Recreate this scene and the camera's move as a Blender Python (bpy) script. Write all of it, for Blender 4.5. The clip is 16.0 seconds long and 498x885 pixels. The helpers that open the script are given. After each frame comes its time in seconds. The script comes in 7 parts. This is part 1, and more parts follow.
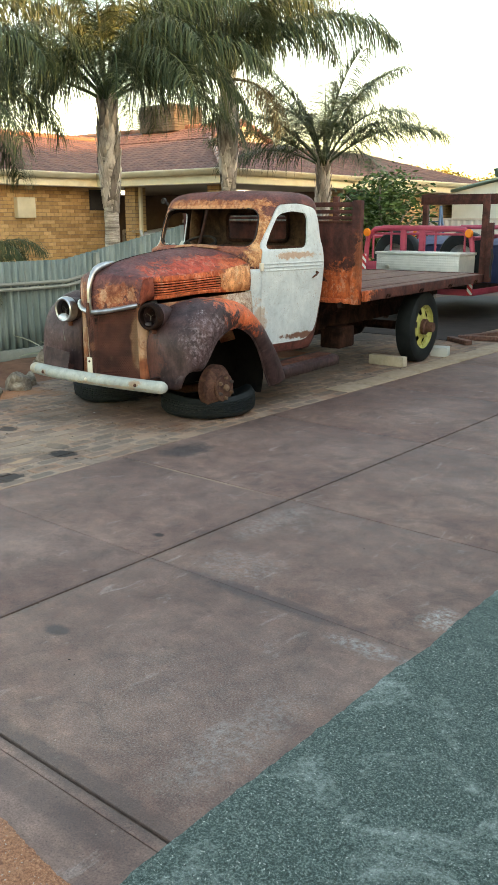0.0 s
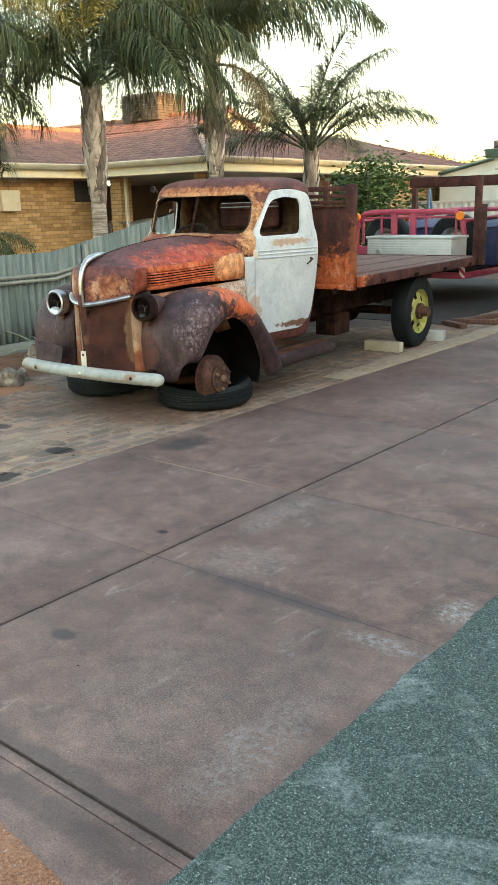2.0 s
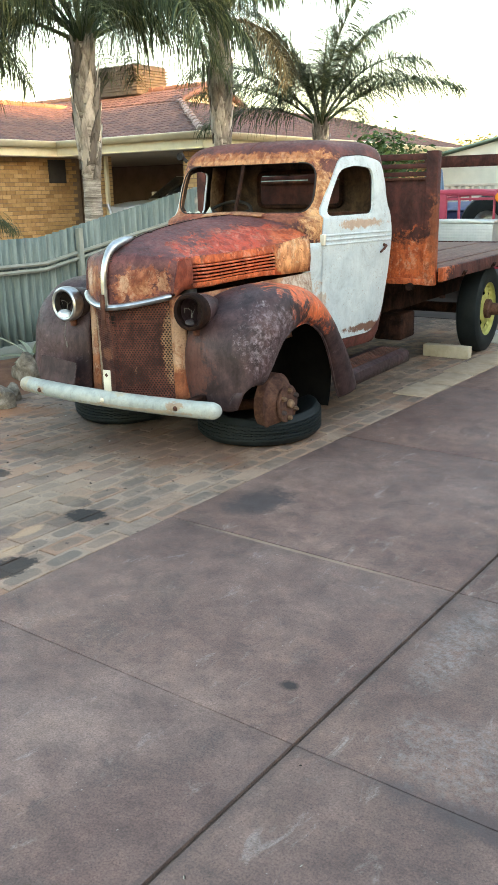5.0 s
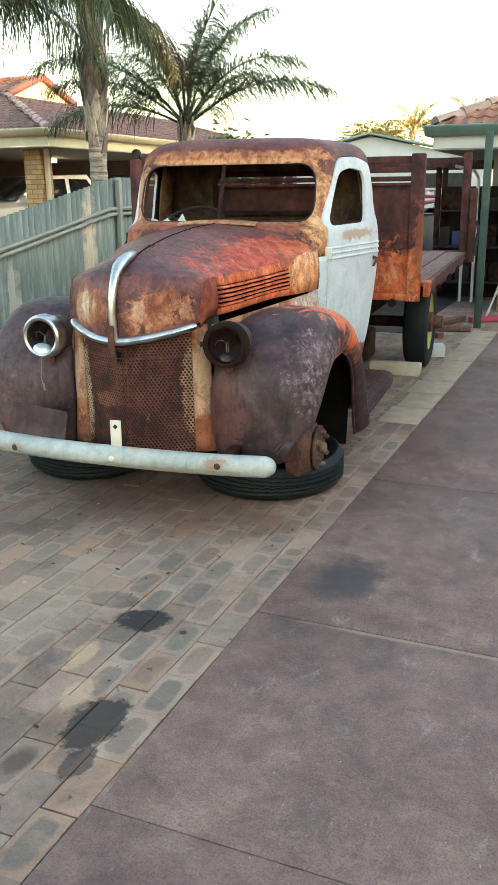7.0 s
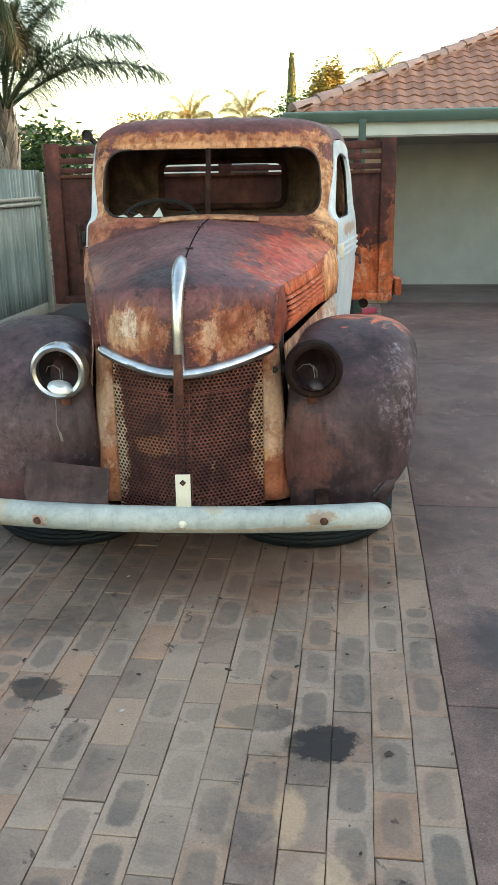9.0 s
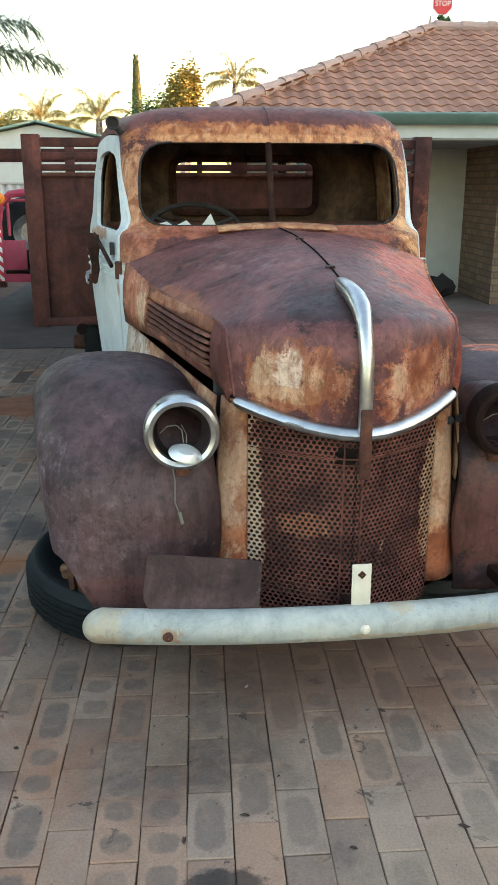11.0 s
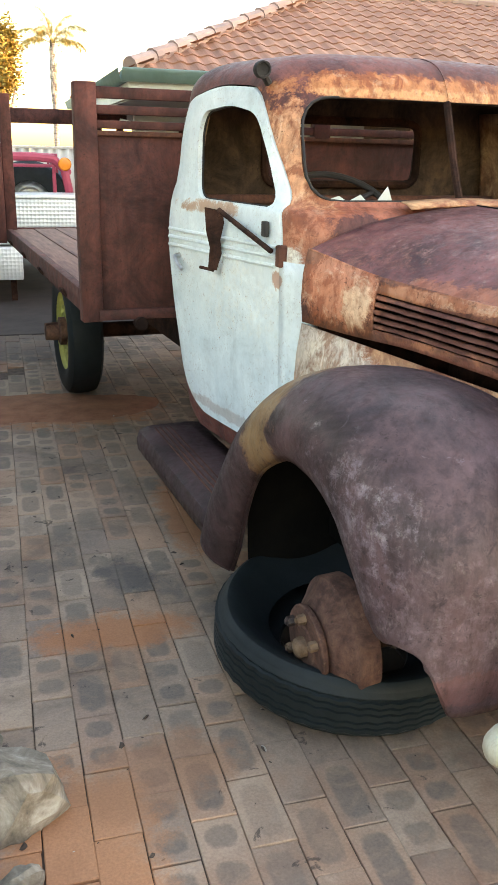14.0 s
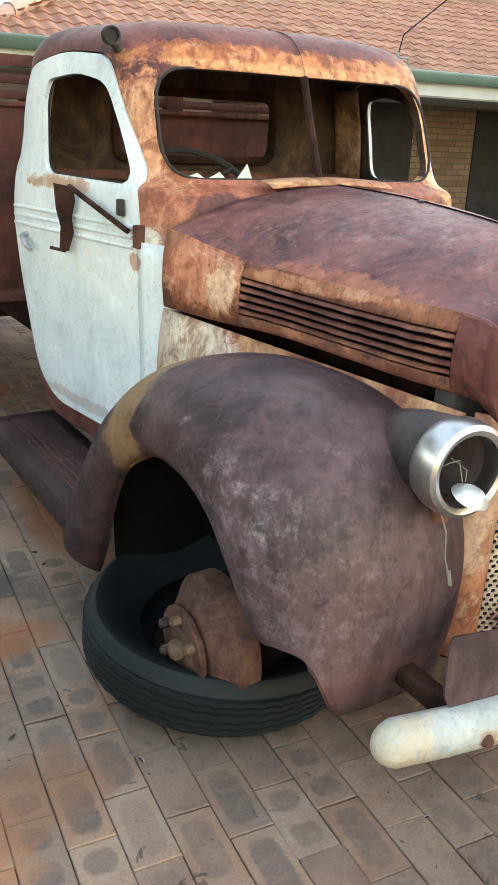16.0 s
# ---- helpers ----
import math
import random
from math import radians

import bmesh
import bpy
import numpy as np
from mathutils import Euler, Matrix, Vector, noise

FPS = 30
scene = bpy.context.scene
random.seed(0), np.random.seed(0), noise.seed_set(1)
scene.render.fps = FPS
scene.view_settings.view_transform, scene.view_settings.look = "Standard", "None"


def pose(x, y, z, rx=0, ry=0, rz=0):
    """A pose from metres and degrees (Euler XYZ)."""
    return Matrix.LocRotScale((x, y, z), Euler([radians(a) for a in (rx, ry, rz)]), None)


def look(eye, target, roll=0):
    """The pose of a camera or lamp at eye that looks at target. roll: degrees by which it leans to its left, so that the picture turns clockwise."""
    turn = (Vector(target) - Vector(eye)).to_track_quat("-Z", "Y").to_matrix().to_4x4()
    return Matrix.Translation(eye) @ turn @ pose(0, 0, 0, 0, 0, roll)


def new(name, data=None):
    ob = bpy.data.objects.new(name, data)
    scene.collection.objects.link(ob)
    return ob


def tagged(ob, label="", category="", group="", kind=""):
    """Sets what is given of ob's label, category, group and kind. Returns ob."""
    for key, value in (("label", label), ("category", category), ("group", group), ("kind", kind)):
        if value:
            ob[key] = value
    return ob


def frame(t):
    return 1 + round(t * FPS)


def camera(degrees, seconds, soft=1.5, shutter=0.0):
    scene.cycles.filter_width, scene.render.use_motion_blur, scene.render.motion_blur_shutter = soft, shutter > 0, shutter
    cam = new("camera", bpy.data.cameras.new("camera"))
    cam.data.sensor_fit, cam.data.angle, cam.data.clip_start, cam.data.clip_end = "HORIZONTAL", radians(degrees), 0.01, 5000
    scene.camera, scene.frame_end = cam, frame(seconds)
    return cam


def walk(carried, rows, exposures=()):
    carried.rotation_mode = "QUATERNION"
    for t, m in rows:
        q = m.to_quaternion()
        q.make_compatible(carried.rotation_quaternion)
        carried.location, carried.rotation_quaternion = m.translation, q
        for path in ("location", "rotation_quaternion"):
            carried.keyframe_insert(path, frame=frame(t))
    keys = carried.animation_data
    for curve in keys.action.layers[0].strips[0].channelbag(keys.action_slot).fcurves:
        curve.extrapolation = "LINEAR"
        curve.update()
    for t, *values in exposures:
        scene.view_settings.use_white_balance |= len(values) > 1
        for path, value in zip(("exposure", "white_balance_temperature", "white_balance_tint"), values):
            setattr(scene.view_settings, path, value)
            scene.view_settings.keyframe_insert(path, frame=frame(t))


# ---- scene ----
cam = camera(32.7, 16.0)
METRES, EYE, TILT, LEAN, TURN = 7.979, 1.578, 0.0, 0.0, 38.8
PATH = [
    (0, (0.053, 0.109, 1.614), (-1.183, 1.595, 1.103), -0.0),
    (0.5, (0.055, 0.104, 1.626), (-1.184, 1.588, 1.116), -0.0),
    (1, (0.038, 0.1, 1.626), (-1.188, 1.596, 1.118), -0.2),
    (1.5, (0.0, 0.087, 1.615), (-1.214, 1.591, 1.101), -0.7),
    (2, (-0.072, 0.156, 1.599), (-1.288, 1.651, 1.063), -1.4),
    (2.5, (-0.196, 0.379, 1.586), (-1.449, 1.846, 1.057), -2.4),
    (3, (-0.384, 0.549, 1.599), (-1.653, 2.005, 1.082), -1.4),
    (3.2, (-0.475, 0.61, 1.583), (-1.734, 2.078, 1.073), -1.0),
    (5.3, (-1.936, 1.077, 1.502), (-3.015, 2.653, 0.91), -1.3),
    (5.5, (-2.113, 1.078, 1.497), (-3.139, 2.684, 0.887), -1.2),
    (6, (-2.443, 1.124, 1.529), (-3.43, 2.76, 0.937), -2.2),
    (6.5, (-2.822, 1.166, 1.516), (-3.692, 2.874, 0.943), -1.0),
    (7, (-3.175, 1.236, 1.534), (-3.925, 3.002, 0.97), -0.5),
    (7.5, (-3.541, 1.424, 1.533), (-4.273, 3.193, 0.953), -1.7),
    (8, (-3.926, 1.518, 1.522), (-4.575, 3.317, 0.934), -2.9),
    (8.2, (-4.07, 1.543, 1.531), (-4.637, 3.368, 0.94), -2.9),
    (10.3, (-5.27, 2.044, 1.526), (-5.234, 3.966, 0.974), 1.1),
    (10.5, (-5.354, 2.144, 1.504), (-5.323, 4.07, 0.965), 0.2),
    (11, (-5.626, 2.357, 1.527), (-5.516, 4.268, 0.948), 0.0),
    (11.5, (-5.901, 2.532, 1.508), (-5.738, 4.428, 0.893), 0.8),
    (12, (-6.155, 2.681, 1.529), (-5.9, 4.563, 0.905), 1.3),
    (12.5, (-6.325, 2.857, 1.508), (-5.972, 4.713, 0.853), -1.5),
    (13, (-6.491, 3.003, 1.523), (-6.133, 4.861, 0.873), -1.0),
    (13.5, (-6.614, 3.113, 1.52), (-6.152, 4.943, 0.858), 0.1),
    (14, (-6.832, 3.211, 1.507), (-6.296, 5.029, 0.867), 1.3),
    (14.5, (-6.895, 3.286, 1.511), (-6.401, 5.122, 0.889), 2.0),
    (15, (-6.893, 3.302, 1.521), (-6.299, 5.112, 0.91), 2.7),
    (15.5, (-6.88, 3.312, 1.516), (-6.086, 5.033, 0.877), 3.0),
    (16, (-6.815, 3.339, 1.511), (-5.972, 5.019, 0.828), 2.6),
]
walk(cam, [(t, look(eye, target, roll)) for t, eye, target, roll in PATH],
     [(0.0, 3.13, 8200, 13), (5.5, 3.43, 7500, 12), (8.0, 3.25, 7400, 12), (10.5, 3.17, 7300, 15), (11.0, 3.17, 7300, 15), (12.5, 3.75, 7700, 17), (14.5, 3.87, 8200, 21), (16.0, 3.88, 8300, 21)])

# ---- world, sun, exposure ----
SUN_AZ, SUN_EL = 98.0, 6.0
world = bpy.data.worlds.new("dusk_sky")
scene.world = world
world.use_nodes = True
wt = world.node_tree
sky = wt.nodes.new("ShaderNodeTexSky")
sky.sky_type = 'NISHITA'
sky.sun_disc = False
sky.sun_elevation = radians(SUN_EL)
sky.sun_rotation = radians(SUN_AZ)
sky.air_density, sky.dust_density, sky.ozone_density = 1.0, 1.0, 1.0
wt.links.new(sky.outputs[0], wt.nodes["Background"].inputs[0])
wt.nodes["Background"].inputs[1].default_value = 0.15
sd = bpy.data.lights.new("sun", 'SUN')
sd.energy, sd.angle, sd.color = 1.6, radians(0.6), (1.0, 0.55, 0.26)
sun = new("sun", sd)
sun.rotation_euler = (radians(90 - SUN_EL), 0, radians(180 - SUN_AZ))

# ---- materials ----


def shade(name, rough=0.8, metal=0.0):
    m = bpy.data.materials.new(name)
    m.use_nodes = True
    b = m.node_tree.nodes["Principled BSDF"]
    b.inputs["Roughness"].default_value = rough
    b.inputs["Metallic"].default_value = metal
    return m, m.node_tree, b


def coords(nt, kind="Object", scale=(1, 1, 1)):
    tc = nt.nodes.new("ShaderNodeTexCoord")
    mp = nt.nodes.new("ShaderNodeMapping")
    mp.inputs["Scale"].default_value = scale
    nt.links.new(tc.outputs[kind], mp.inputs["Vector"])
    return mp.outputs[0]


def noise_tex(nt, vec, scale, detail=5.0, rough=0.6, dist=0.0):
    n = nt.nodes.new("ShaderNodeTexNoise")
    n.inputs["Scale"].default_value = scale
    n.inputs["Detail"].default_value = detail
    n.inputs["Roughness"].default_value = rough
    n.inputs["Distortion"].default_value = dist
    nt.links.new(vec, n.inputs["Vector"])
    return n.outputs["Fac"]


def cells(nt, vec, scale, feature='F1', rand=1.0):
    n = nt.nodes.new("ShaderNodeTexVoronoi")
    n.feature = feature
    n.inputs["Scale"].default_value = scale
    n.inputs["Randomness"].default_value = rand
    nt.links.new(vec, n.inputs["Vector"])
    return n.outputs["Distance"]


def ramp(nt, fac, stops):
    r = nt.nodes.new("ShaderNodeValToRGB")
    el = r.color_ramp.elements
    while len(el) < len(stops):
        el.new(0.5)
    for e, (p, c) in zip(el, stops):
        e.position = p
        e.color = (c, c, c, 1) if isinstance(c, (int, float)) else (*c, 1)
    nt.links.new(fac, r.inputs[0])
    return r.outputs[0]


def mixc(nt, fac, a, b, blend='MIX'):
    n = nt.nodes.new("ShaderNodeMix")
    n.data_type = 'RGBA'
    n.blend_type = blend
    for sock, v in ((n.inputs[0], fac), (n.inputs[6], a), (n.inputs[7], b)):
        if isinstance(v, (int, float)):
            sock.default_value = v
        elif isinstance(v, tuple):
            sock.default_value = (*v, 1)
        else:
            nt.links.new(v, sock)
    return n.outputs[2]


def calc(nt, op, a, b=0.0, clamp=False):
    n = nt.nodes.new("ShaderNodeMath")
    n.operation = op
    n.use_clamp = clamp
    for sock, v in ((n.inputs[0], a), (n.inputs[1], b)):
        if isinstance(v, (int, float)):
            sock.default_value = v
        else:
            nt.links.new(v, sock)
    return n.outputs[0]


def blob(nt, vec, centre, size, wobble=None, soft=0.5):
    """1 inside an ellipsoid, falling to 0 at its rim, with a ragged edge."""
    s = nt.nodes.new("ShaderNodeVectorMath")
    s.operation = 'SUBTRACT'
    nt.links.new(vec, s.inputs[0])
    s.inputs[1].default_value = centre
    d = nt.nodes.new("ShaderNodeVectorMath")
    d.operation = 'DIVIDE'
    nt.links.new(s.outputs[0], d.inputs[0])
    d.inputs[1].default_value = size
    ln = nt.nodes.new("ShaderNodeVectorMath")
    ln.operation = 'LENGTH'
    nt.links.new(d.outputs[0], ln.inputs[0])
    v = ln.outputs["Value"]
    if wobble is not None:
        v = calc(nt, 'ADD', v, calc(nt, 'MULTIPLY', calc(nt, 'SUBTRACT', wobble, 0.5), 1.6))
    mr = nt.nodes.new("ShaderNodeMapRange")
    mr.interpolation_type = 'SMOOTHSTEP'
    mr.inputs["From Min"].default_value = 1.0
    mr.inputs["From Max"].default_value = 1.0 - soft
    nt.links.new(v, mr.inputs["Value"])
    return mr.outputs[0]


def bump(nt, b, height, strength=0.3, distance=0.01):
    n = nt.nodes.new("ShaderNodeBump")
    n.inputs["Strength"].default_value = strength
    n.inputs["Distance"].default_value = distance
    nt.links.new(height, n.inputs["Height"])
    nt.links.new(n.outputs[0], b.inputs["Normal"])


def rand_ob(nt):
    n = nt.nodes.new("ShaderNodeObjectInfo")
    return n.outputs["Random"]


def island(nt):
    n = nt.nodes.new("ShaderNodeNewGeometry")
    return n.outputs["Random Per Island"]


def simple(name, c1, c2, scale=8.0, rough=0.7, metal=0.0, bmp=0.15, dist=0.004, kind="Object", stretch=(1, 1, 1)):
    m, nt, b = shade(name, rough, metal)
    v = coords(nt, kind, stretch)
    n = noise_tex(nt, v, scale, 6, 0.65)
    nt.links.new(ramp(nt, n, [(0.3, c1), (0.7, c2)]), b.inputs["Base Color"])
    bump(nt, b, noise_tex(nt, v, scale * 6, 4), bmp, dist)
    return m


def patina(name, dark, mid, flecks=None, regions=(), fleck_at=0.62, scale=5.0, rough=0.72, bmp=0.25, streak=1.0, wear=0.12, pits=0.5, drip=0.5, even=0.0, grain=0.6, rim=(0.30, 0.085, 0.035), rusting=0.7, rag=1.0, flaking=0.6, chips=0.75):
    """Weathered painted steel: rust in several tones, paler flecks, flaking and sun-coloured patches with ragged rusty
    rims, dark pits and runs.
    """
    m, nt, b = shade(name, rough, 0.0)
    b.inputs["Specular IOR Level"].default_value = 0.3 if max(mid) > 0.07 else 0.1
    o = coords(nt, "Object")
    v = coords(nt, "Object", (1, 1, streak))
    big = noise_tex(nt, v, scale, 9, 0.72, 0.5)
    fine = noise_tex(nt, v, scale * 8, 6, 0.7)
    run = noise_tex(nt, coords(nt, "Object", (1, 1, 0.12)), 26, 6, 0.7, 0.3)
    lo, hi = lerp(0.46, 0.94, even), lerp(1.55, 1.06, even)
    col = ramp(nt, big, [(0.30, tuple(lo * k for k in dark)), (0.43, dark), (0.58, mid), (0.72, tuple(hi * k for k in mid))])
    if flecks:
        f = ramp(nt, noise_tex(nt, v, scale * 2.4, 10, 0.78, 1.0), [(fleck_at, 0.0), (fleck_at + wear, 1.0)])
        col = mixc(nt, calc(nt, 'MULTIPLY', f, 0.8), col, flecks)
    edge = noise_tex(nt, o, 7.0, 10, 0.78, 0.8)
    small = noise_tex(nt, o, 34.0, 6, 0.75, 0.4)
    sag = noise_tex(nt, coords(nt, "Object", (1, 1, 0.55)), 13, 9, 0.72, 0.6)
    wob = calc(nt, 'ADD', calc(nt, 'ADD', calc(nt, 'MULTIPLY', edge, 1.5), calc(nt, 'MULTIPLY', sag, 0.7)), calc(nt, 'MULTIPLY', small, 0.5))
    wob = calc(nt, 'ADD', calc(nt, 'MULTIPLY', calc(nt, 'SUBTRACT', wob, 1.35), rag), 0.5)
    rusty = ramp(nt, sag, [(0.43, 1.0), (0.53, 0.0)])
    flake = ramp(nt, noise_tex(nt, coords(nt, "Object", (1, 1, 0.75)), 15, 10, 0.78, 0.6), [(0.53, 0.0), (0.60, 1.0)])
    scuff = ramp(nt, noise_tex(nt, o, 26, 10, 0.8, 0.2), [(0.47, 0.0), (0.68, 1.0)])
    for centre, size, colour, much in regions:
        k = calc(nt, 'MULTIPLY', blob(nt, o, centre, size, wob, 0.30), abs(much))
        if much < 0:
            k = calc(nt, 'MULTIPLY', k, scuff)
        r, g, bl = colour
        lum = (r + g + bl) / 3
        tone = mixc(nt, calc(nt, 'MULTIPLY', rusty, rusting), colour, (0.45 * r, 0.30 * g, 0.25 * bl))
        if lum > 0.2:
            tone = mixc(nt, calc(nt, 'MULTIPLY', flake, flaking), tone, (min(0.78, 0.75 * r + 0.24), min(0.7, 0.7 * g + 0.26), min(0.6, 0.7 * bl + 0.20)))
        border = calc(nt, 'MULTIPLY', calc(nt, 'MULTIPLY', k, calc(nt, 'SUBTRACT', 1.0, k)), 3.2, True)
        col = mixc(nt, k, col, tone)
        if lum > 0.15 and much > 0:
            col = mixc(nt, calc(nt, 'MULTIPLY', border, 0.5), col, rim)
    if pits:
        p = ramp(nt, small, [(0.60, 0.0), (0.66, 1.0)])
        col = mixc(nt, calc(nt, 'MULTIPLY', p, pits), col, tuple(0.45 * k for k in dark) if max(dark) < 0.3 else (0.20, 0.10, 0.06))
    chip = ramp(nt, noise_tex(nt, o, 85, 8, 0.8, 0.3), [(0.57, 0.0), (0.62, 1.0)])
    spread = ramp(nt, noise_tex(nt, o, 6.5, 5, 0.7), [(0.42, 0.0), (0.60, 1.0)])
    col = mixc(nt, calc(nt, 'MULTIPLY', calc(nt, 'MULTIPLY', chip, spread), chips), col, tuple(0.35 * k for k in dark) if max(dark) < 0.3 else (0.22, 0.10, 0.055))
    if drip:
        col = mixc(nt, drip, col, ramp(nt, run, [(0.34, (0.55, 0.48, 0.44)), (0.5, (1, 1, 1)), (0.7, (1.25, 1.22, 1.2))]), 'MULTIPLY')
    col = mixc(nt, grain, col, ramp(nt, fine, [(0.25, (0.4, 0.36, 0.34)), (0.52, (1, 1, 1)), (0.78, (1.3, 1.25, 1.2))]), 'MULTIPLY')
    nt.links.new(col, b.inputs["Base Color"])
    nt.links.new(ramp(nt, fine, [(0.3, rough - 0.15), (0.7, min(1.0, rough + 0.2))]), b.inputs["Roughness"])
    bump(nt, b, calc(nt, 'ADD', calc(nt, 'ADD', fine, small), calc(nt, 'MULTIPLY', big, 1.5)), bmp, 0.004)
    return m


def lerp(a, b, t):
    return a + (b - a) * t


m_hood = patina("hood_paint_and_sun", (0.084, 0.030, 0.030), (0.178, 0.066, 0.062), (0.32, 0.20, 0.185), [
    # low sun on this flank, put into the colour as orange-red
    ((0.40, 0.90, 1.20), (0.24, 0.62, 0.17), (0.56, 0.075, 0.035), 0.92),
    ((-0.175, 0.16, 1.03), (0.145, 0.22, 0.105), (0.40, 0.155, 0.085), 0.92),
    ((0.17, 0.16, 1.02), (0.145, 0.24, 0.115), (0.40, 0.15, 0.08), 0.92),
    ((-0.245, 0.18, 1.04), (0.030, 0.2, 0.075), (0.60, 0.42, 0.28), 0.9),
    ((-0.185, 0.15, 1.055), (0.036, 0.2, 0.075), (0.66, 0.50, 0.40), 0.95),
    ((-0.125, 0.15, 1.03), (0.030, 0.2, 0.06), (0.56, 0.33, 0.20), 0.85),
    ((-0.19, 0.15, 0.99), (0.11, 0.2, 0.022), (0.60, 0.36, 0.21), 0.8),
    ((0.11, 0.13, 1.03), (0.035, 0.2, 0.07), (0.60, 0.38, 0.25), 0.85),
    ((0.20, 0.15, 1.0), (0.05, 0.2, 0.05), (0.58, 0.33, 0.19), 0.8),
    ((0.275, 0.2, 1.02), (0.03, 0.2, 0.06), (0.60, 0.38, 0.24), 0.8),
    # more of the sun's orange, painted at the rear corner
    ((0.54, 1.25, 1.22), (0.14, 0.3, 0.12), (0.60, 0.13, 0.045), 0.85),
    ((-0.07, 0.27, 1.20), (0.15, 0.17, 0.06), (0.038, 0.022, 0.024), 0.85),
    ((-0.45, 1.2, 1.25), (0.16, 0.3, 0.06), (0.30, 0.13, 0.09), -0.8),
    ((-0.42, 0.9, 1.17), (0.08, 0.6, 0.03), (0.36, 0.15, 0.10), 0.6),
    ((-0.25, 0.95, 1.30), (0.30, 0.5, 0.08), (0.34, 0.22, 0.22), -0.5)], rough=0.46, fleck_at=0.6, wear=0.2, rag=1.3, rusting=0.95)
m_side = patina("hood_side_paint_and_sun", (0.11, 0.042, 0.032), (0.26, 0.105, 0.062), (0.5, 0.34, 0.19), [
    ((-0.47, 0.85, 1.158), (0.2, 0.42, 0.02), (0.42, 0.20, 0.125), 0.85),
    # next two: low sunlight painted on the sunny side
    ((0.48, 0.80, 1.06), (0.3, 0.85, 0.2), (0.70, 0.155, 0.055), 0.95),
    ((0.57, 1.24, 1.1), (0.12, 0.2, 0.16), (0.85, 0.43, 0.20), 0.97),
    ((-0.57, 1.22, 1.12), (0.12, 0.22, 0.12), (0.50, 0.205, 0.125), 0.95),
    ((-0.55, 1.14, 1.10), (0.12, 0.08, 0.08), (0.68, 0.48, 0.34), 0.9),
    ((-0.45, 0.75, 1.085), (0.2, 0.40, 0.055), (0.135, 0.052, 0.040), 0.92),
    ((-0.36, 0.34, 1.06), (0.12, 0.11, 0.2), (0.115, 0.036, 0.032), 0.97),
    ((-0.48, 0.72, 0.995), (0.2, 0.7, 0.028), (0.20, 0.075, 0.058), 0.85),
    ((0.36, 0.36, 1.07), (0.12, 0.10, 0.2), (0.24, 0.055, 0.032), 0.95)], rough=0.72, pits=0.8)
m_cab = patina("cab_paint", (0.085, 0.030, 0.027), (0.16, 0.056, 0.045), (0.45, 0.22, 0.12), [
    ((0, 1.60, 1.73), (1.3, 0.22, 0.050), (0.46, 0.185, 0.075), 0.95),
    ((0, 1.60, 1.712), (0.9, 0.22, 0.022), (0.66, 0.36, 0.165), 0.8),
    ((0, 1.45, 1.36), (0.9, 0.2, 0.05), (0.34, 0.12, 0.075), 0.85),
    ((-0.58, 1.58, 1.5), (0.14, 0.2, 0.42), (0.54, 0.26, 0.14), 1.0),
    ((-0.64, 1.60, 1.5), (0.035, 0.2, 0.36), (0.70, 0.56, 0.42), 0.9),
    ((0.58, 1.58, 1.5), (0.14, 0.2, 0.42), (0.62, 0.34, 0.16), 1.0),
    ((-0.62, 1.45, 1.28), (0.14, 0.16, 0.14), (0.40, 0.16, 0.10), 0.85),
    ((-0.612, 1.502, 1.185), (0.07, 0.05, 0.05), (0.66, 0.66, 0.60), 0.95)], fleck_at=0.70, rough=0.55, pits=0.4, drip=0.6, flaking=0.38, rusting=0.9)
m_white = patina("white_paint", (0.52, 0.60, 0.63), (0.60, 0.67, 0.69), (0.40, 0.20, 0.10), [
    ((-0.78, 1.98, 1.325), (0.14, 0.30, 0.032), (0.36, 0.16, 0.08), 0.85),
    ((-0.72, 1.80, 1.02), (0.14, 0.34, 0.16), (0.74, 0.71, 0.60), -0.5),
    ((-0.64, 1.55, 1.12), (0.1, 0.03, 0.03), (0.36, 0.12, 0.07), 0.8),
    ((0.76, 1.9, 1.29), (0.14, 0.34, 0.04), (0.42, 0.20, 0.10), 0.75),
    ((0.74, 2.05, 0.555), (0.14, 0.3, 0.035), (0.18, 0.075, 0.04), 0.95),
    ((0.66, 1.50, 0.72), (0.14, 0.1, 0.2), (0.45, 0.22, 0.11), 0.6),
    ((-0.72, 1.95, 0.555), (0.14, 0.4, 0.028), (0.26, 0.11, 0.06), 0.4)], fleck_at=0.735, rough=0.45, bmp=0.3, wear=0.03, pits=0.10, drip=0.10, chips=0.85, even=0.75, grain=0.22, rusting=0.25, rim=(0.52, 0.42, 0.31))
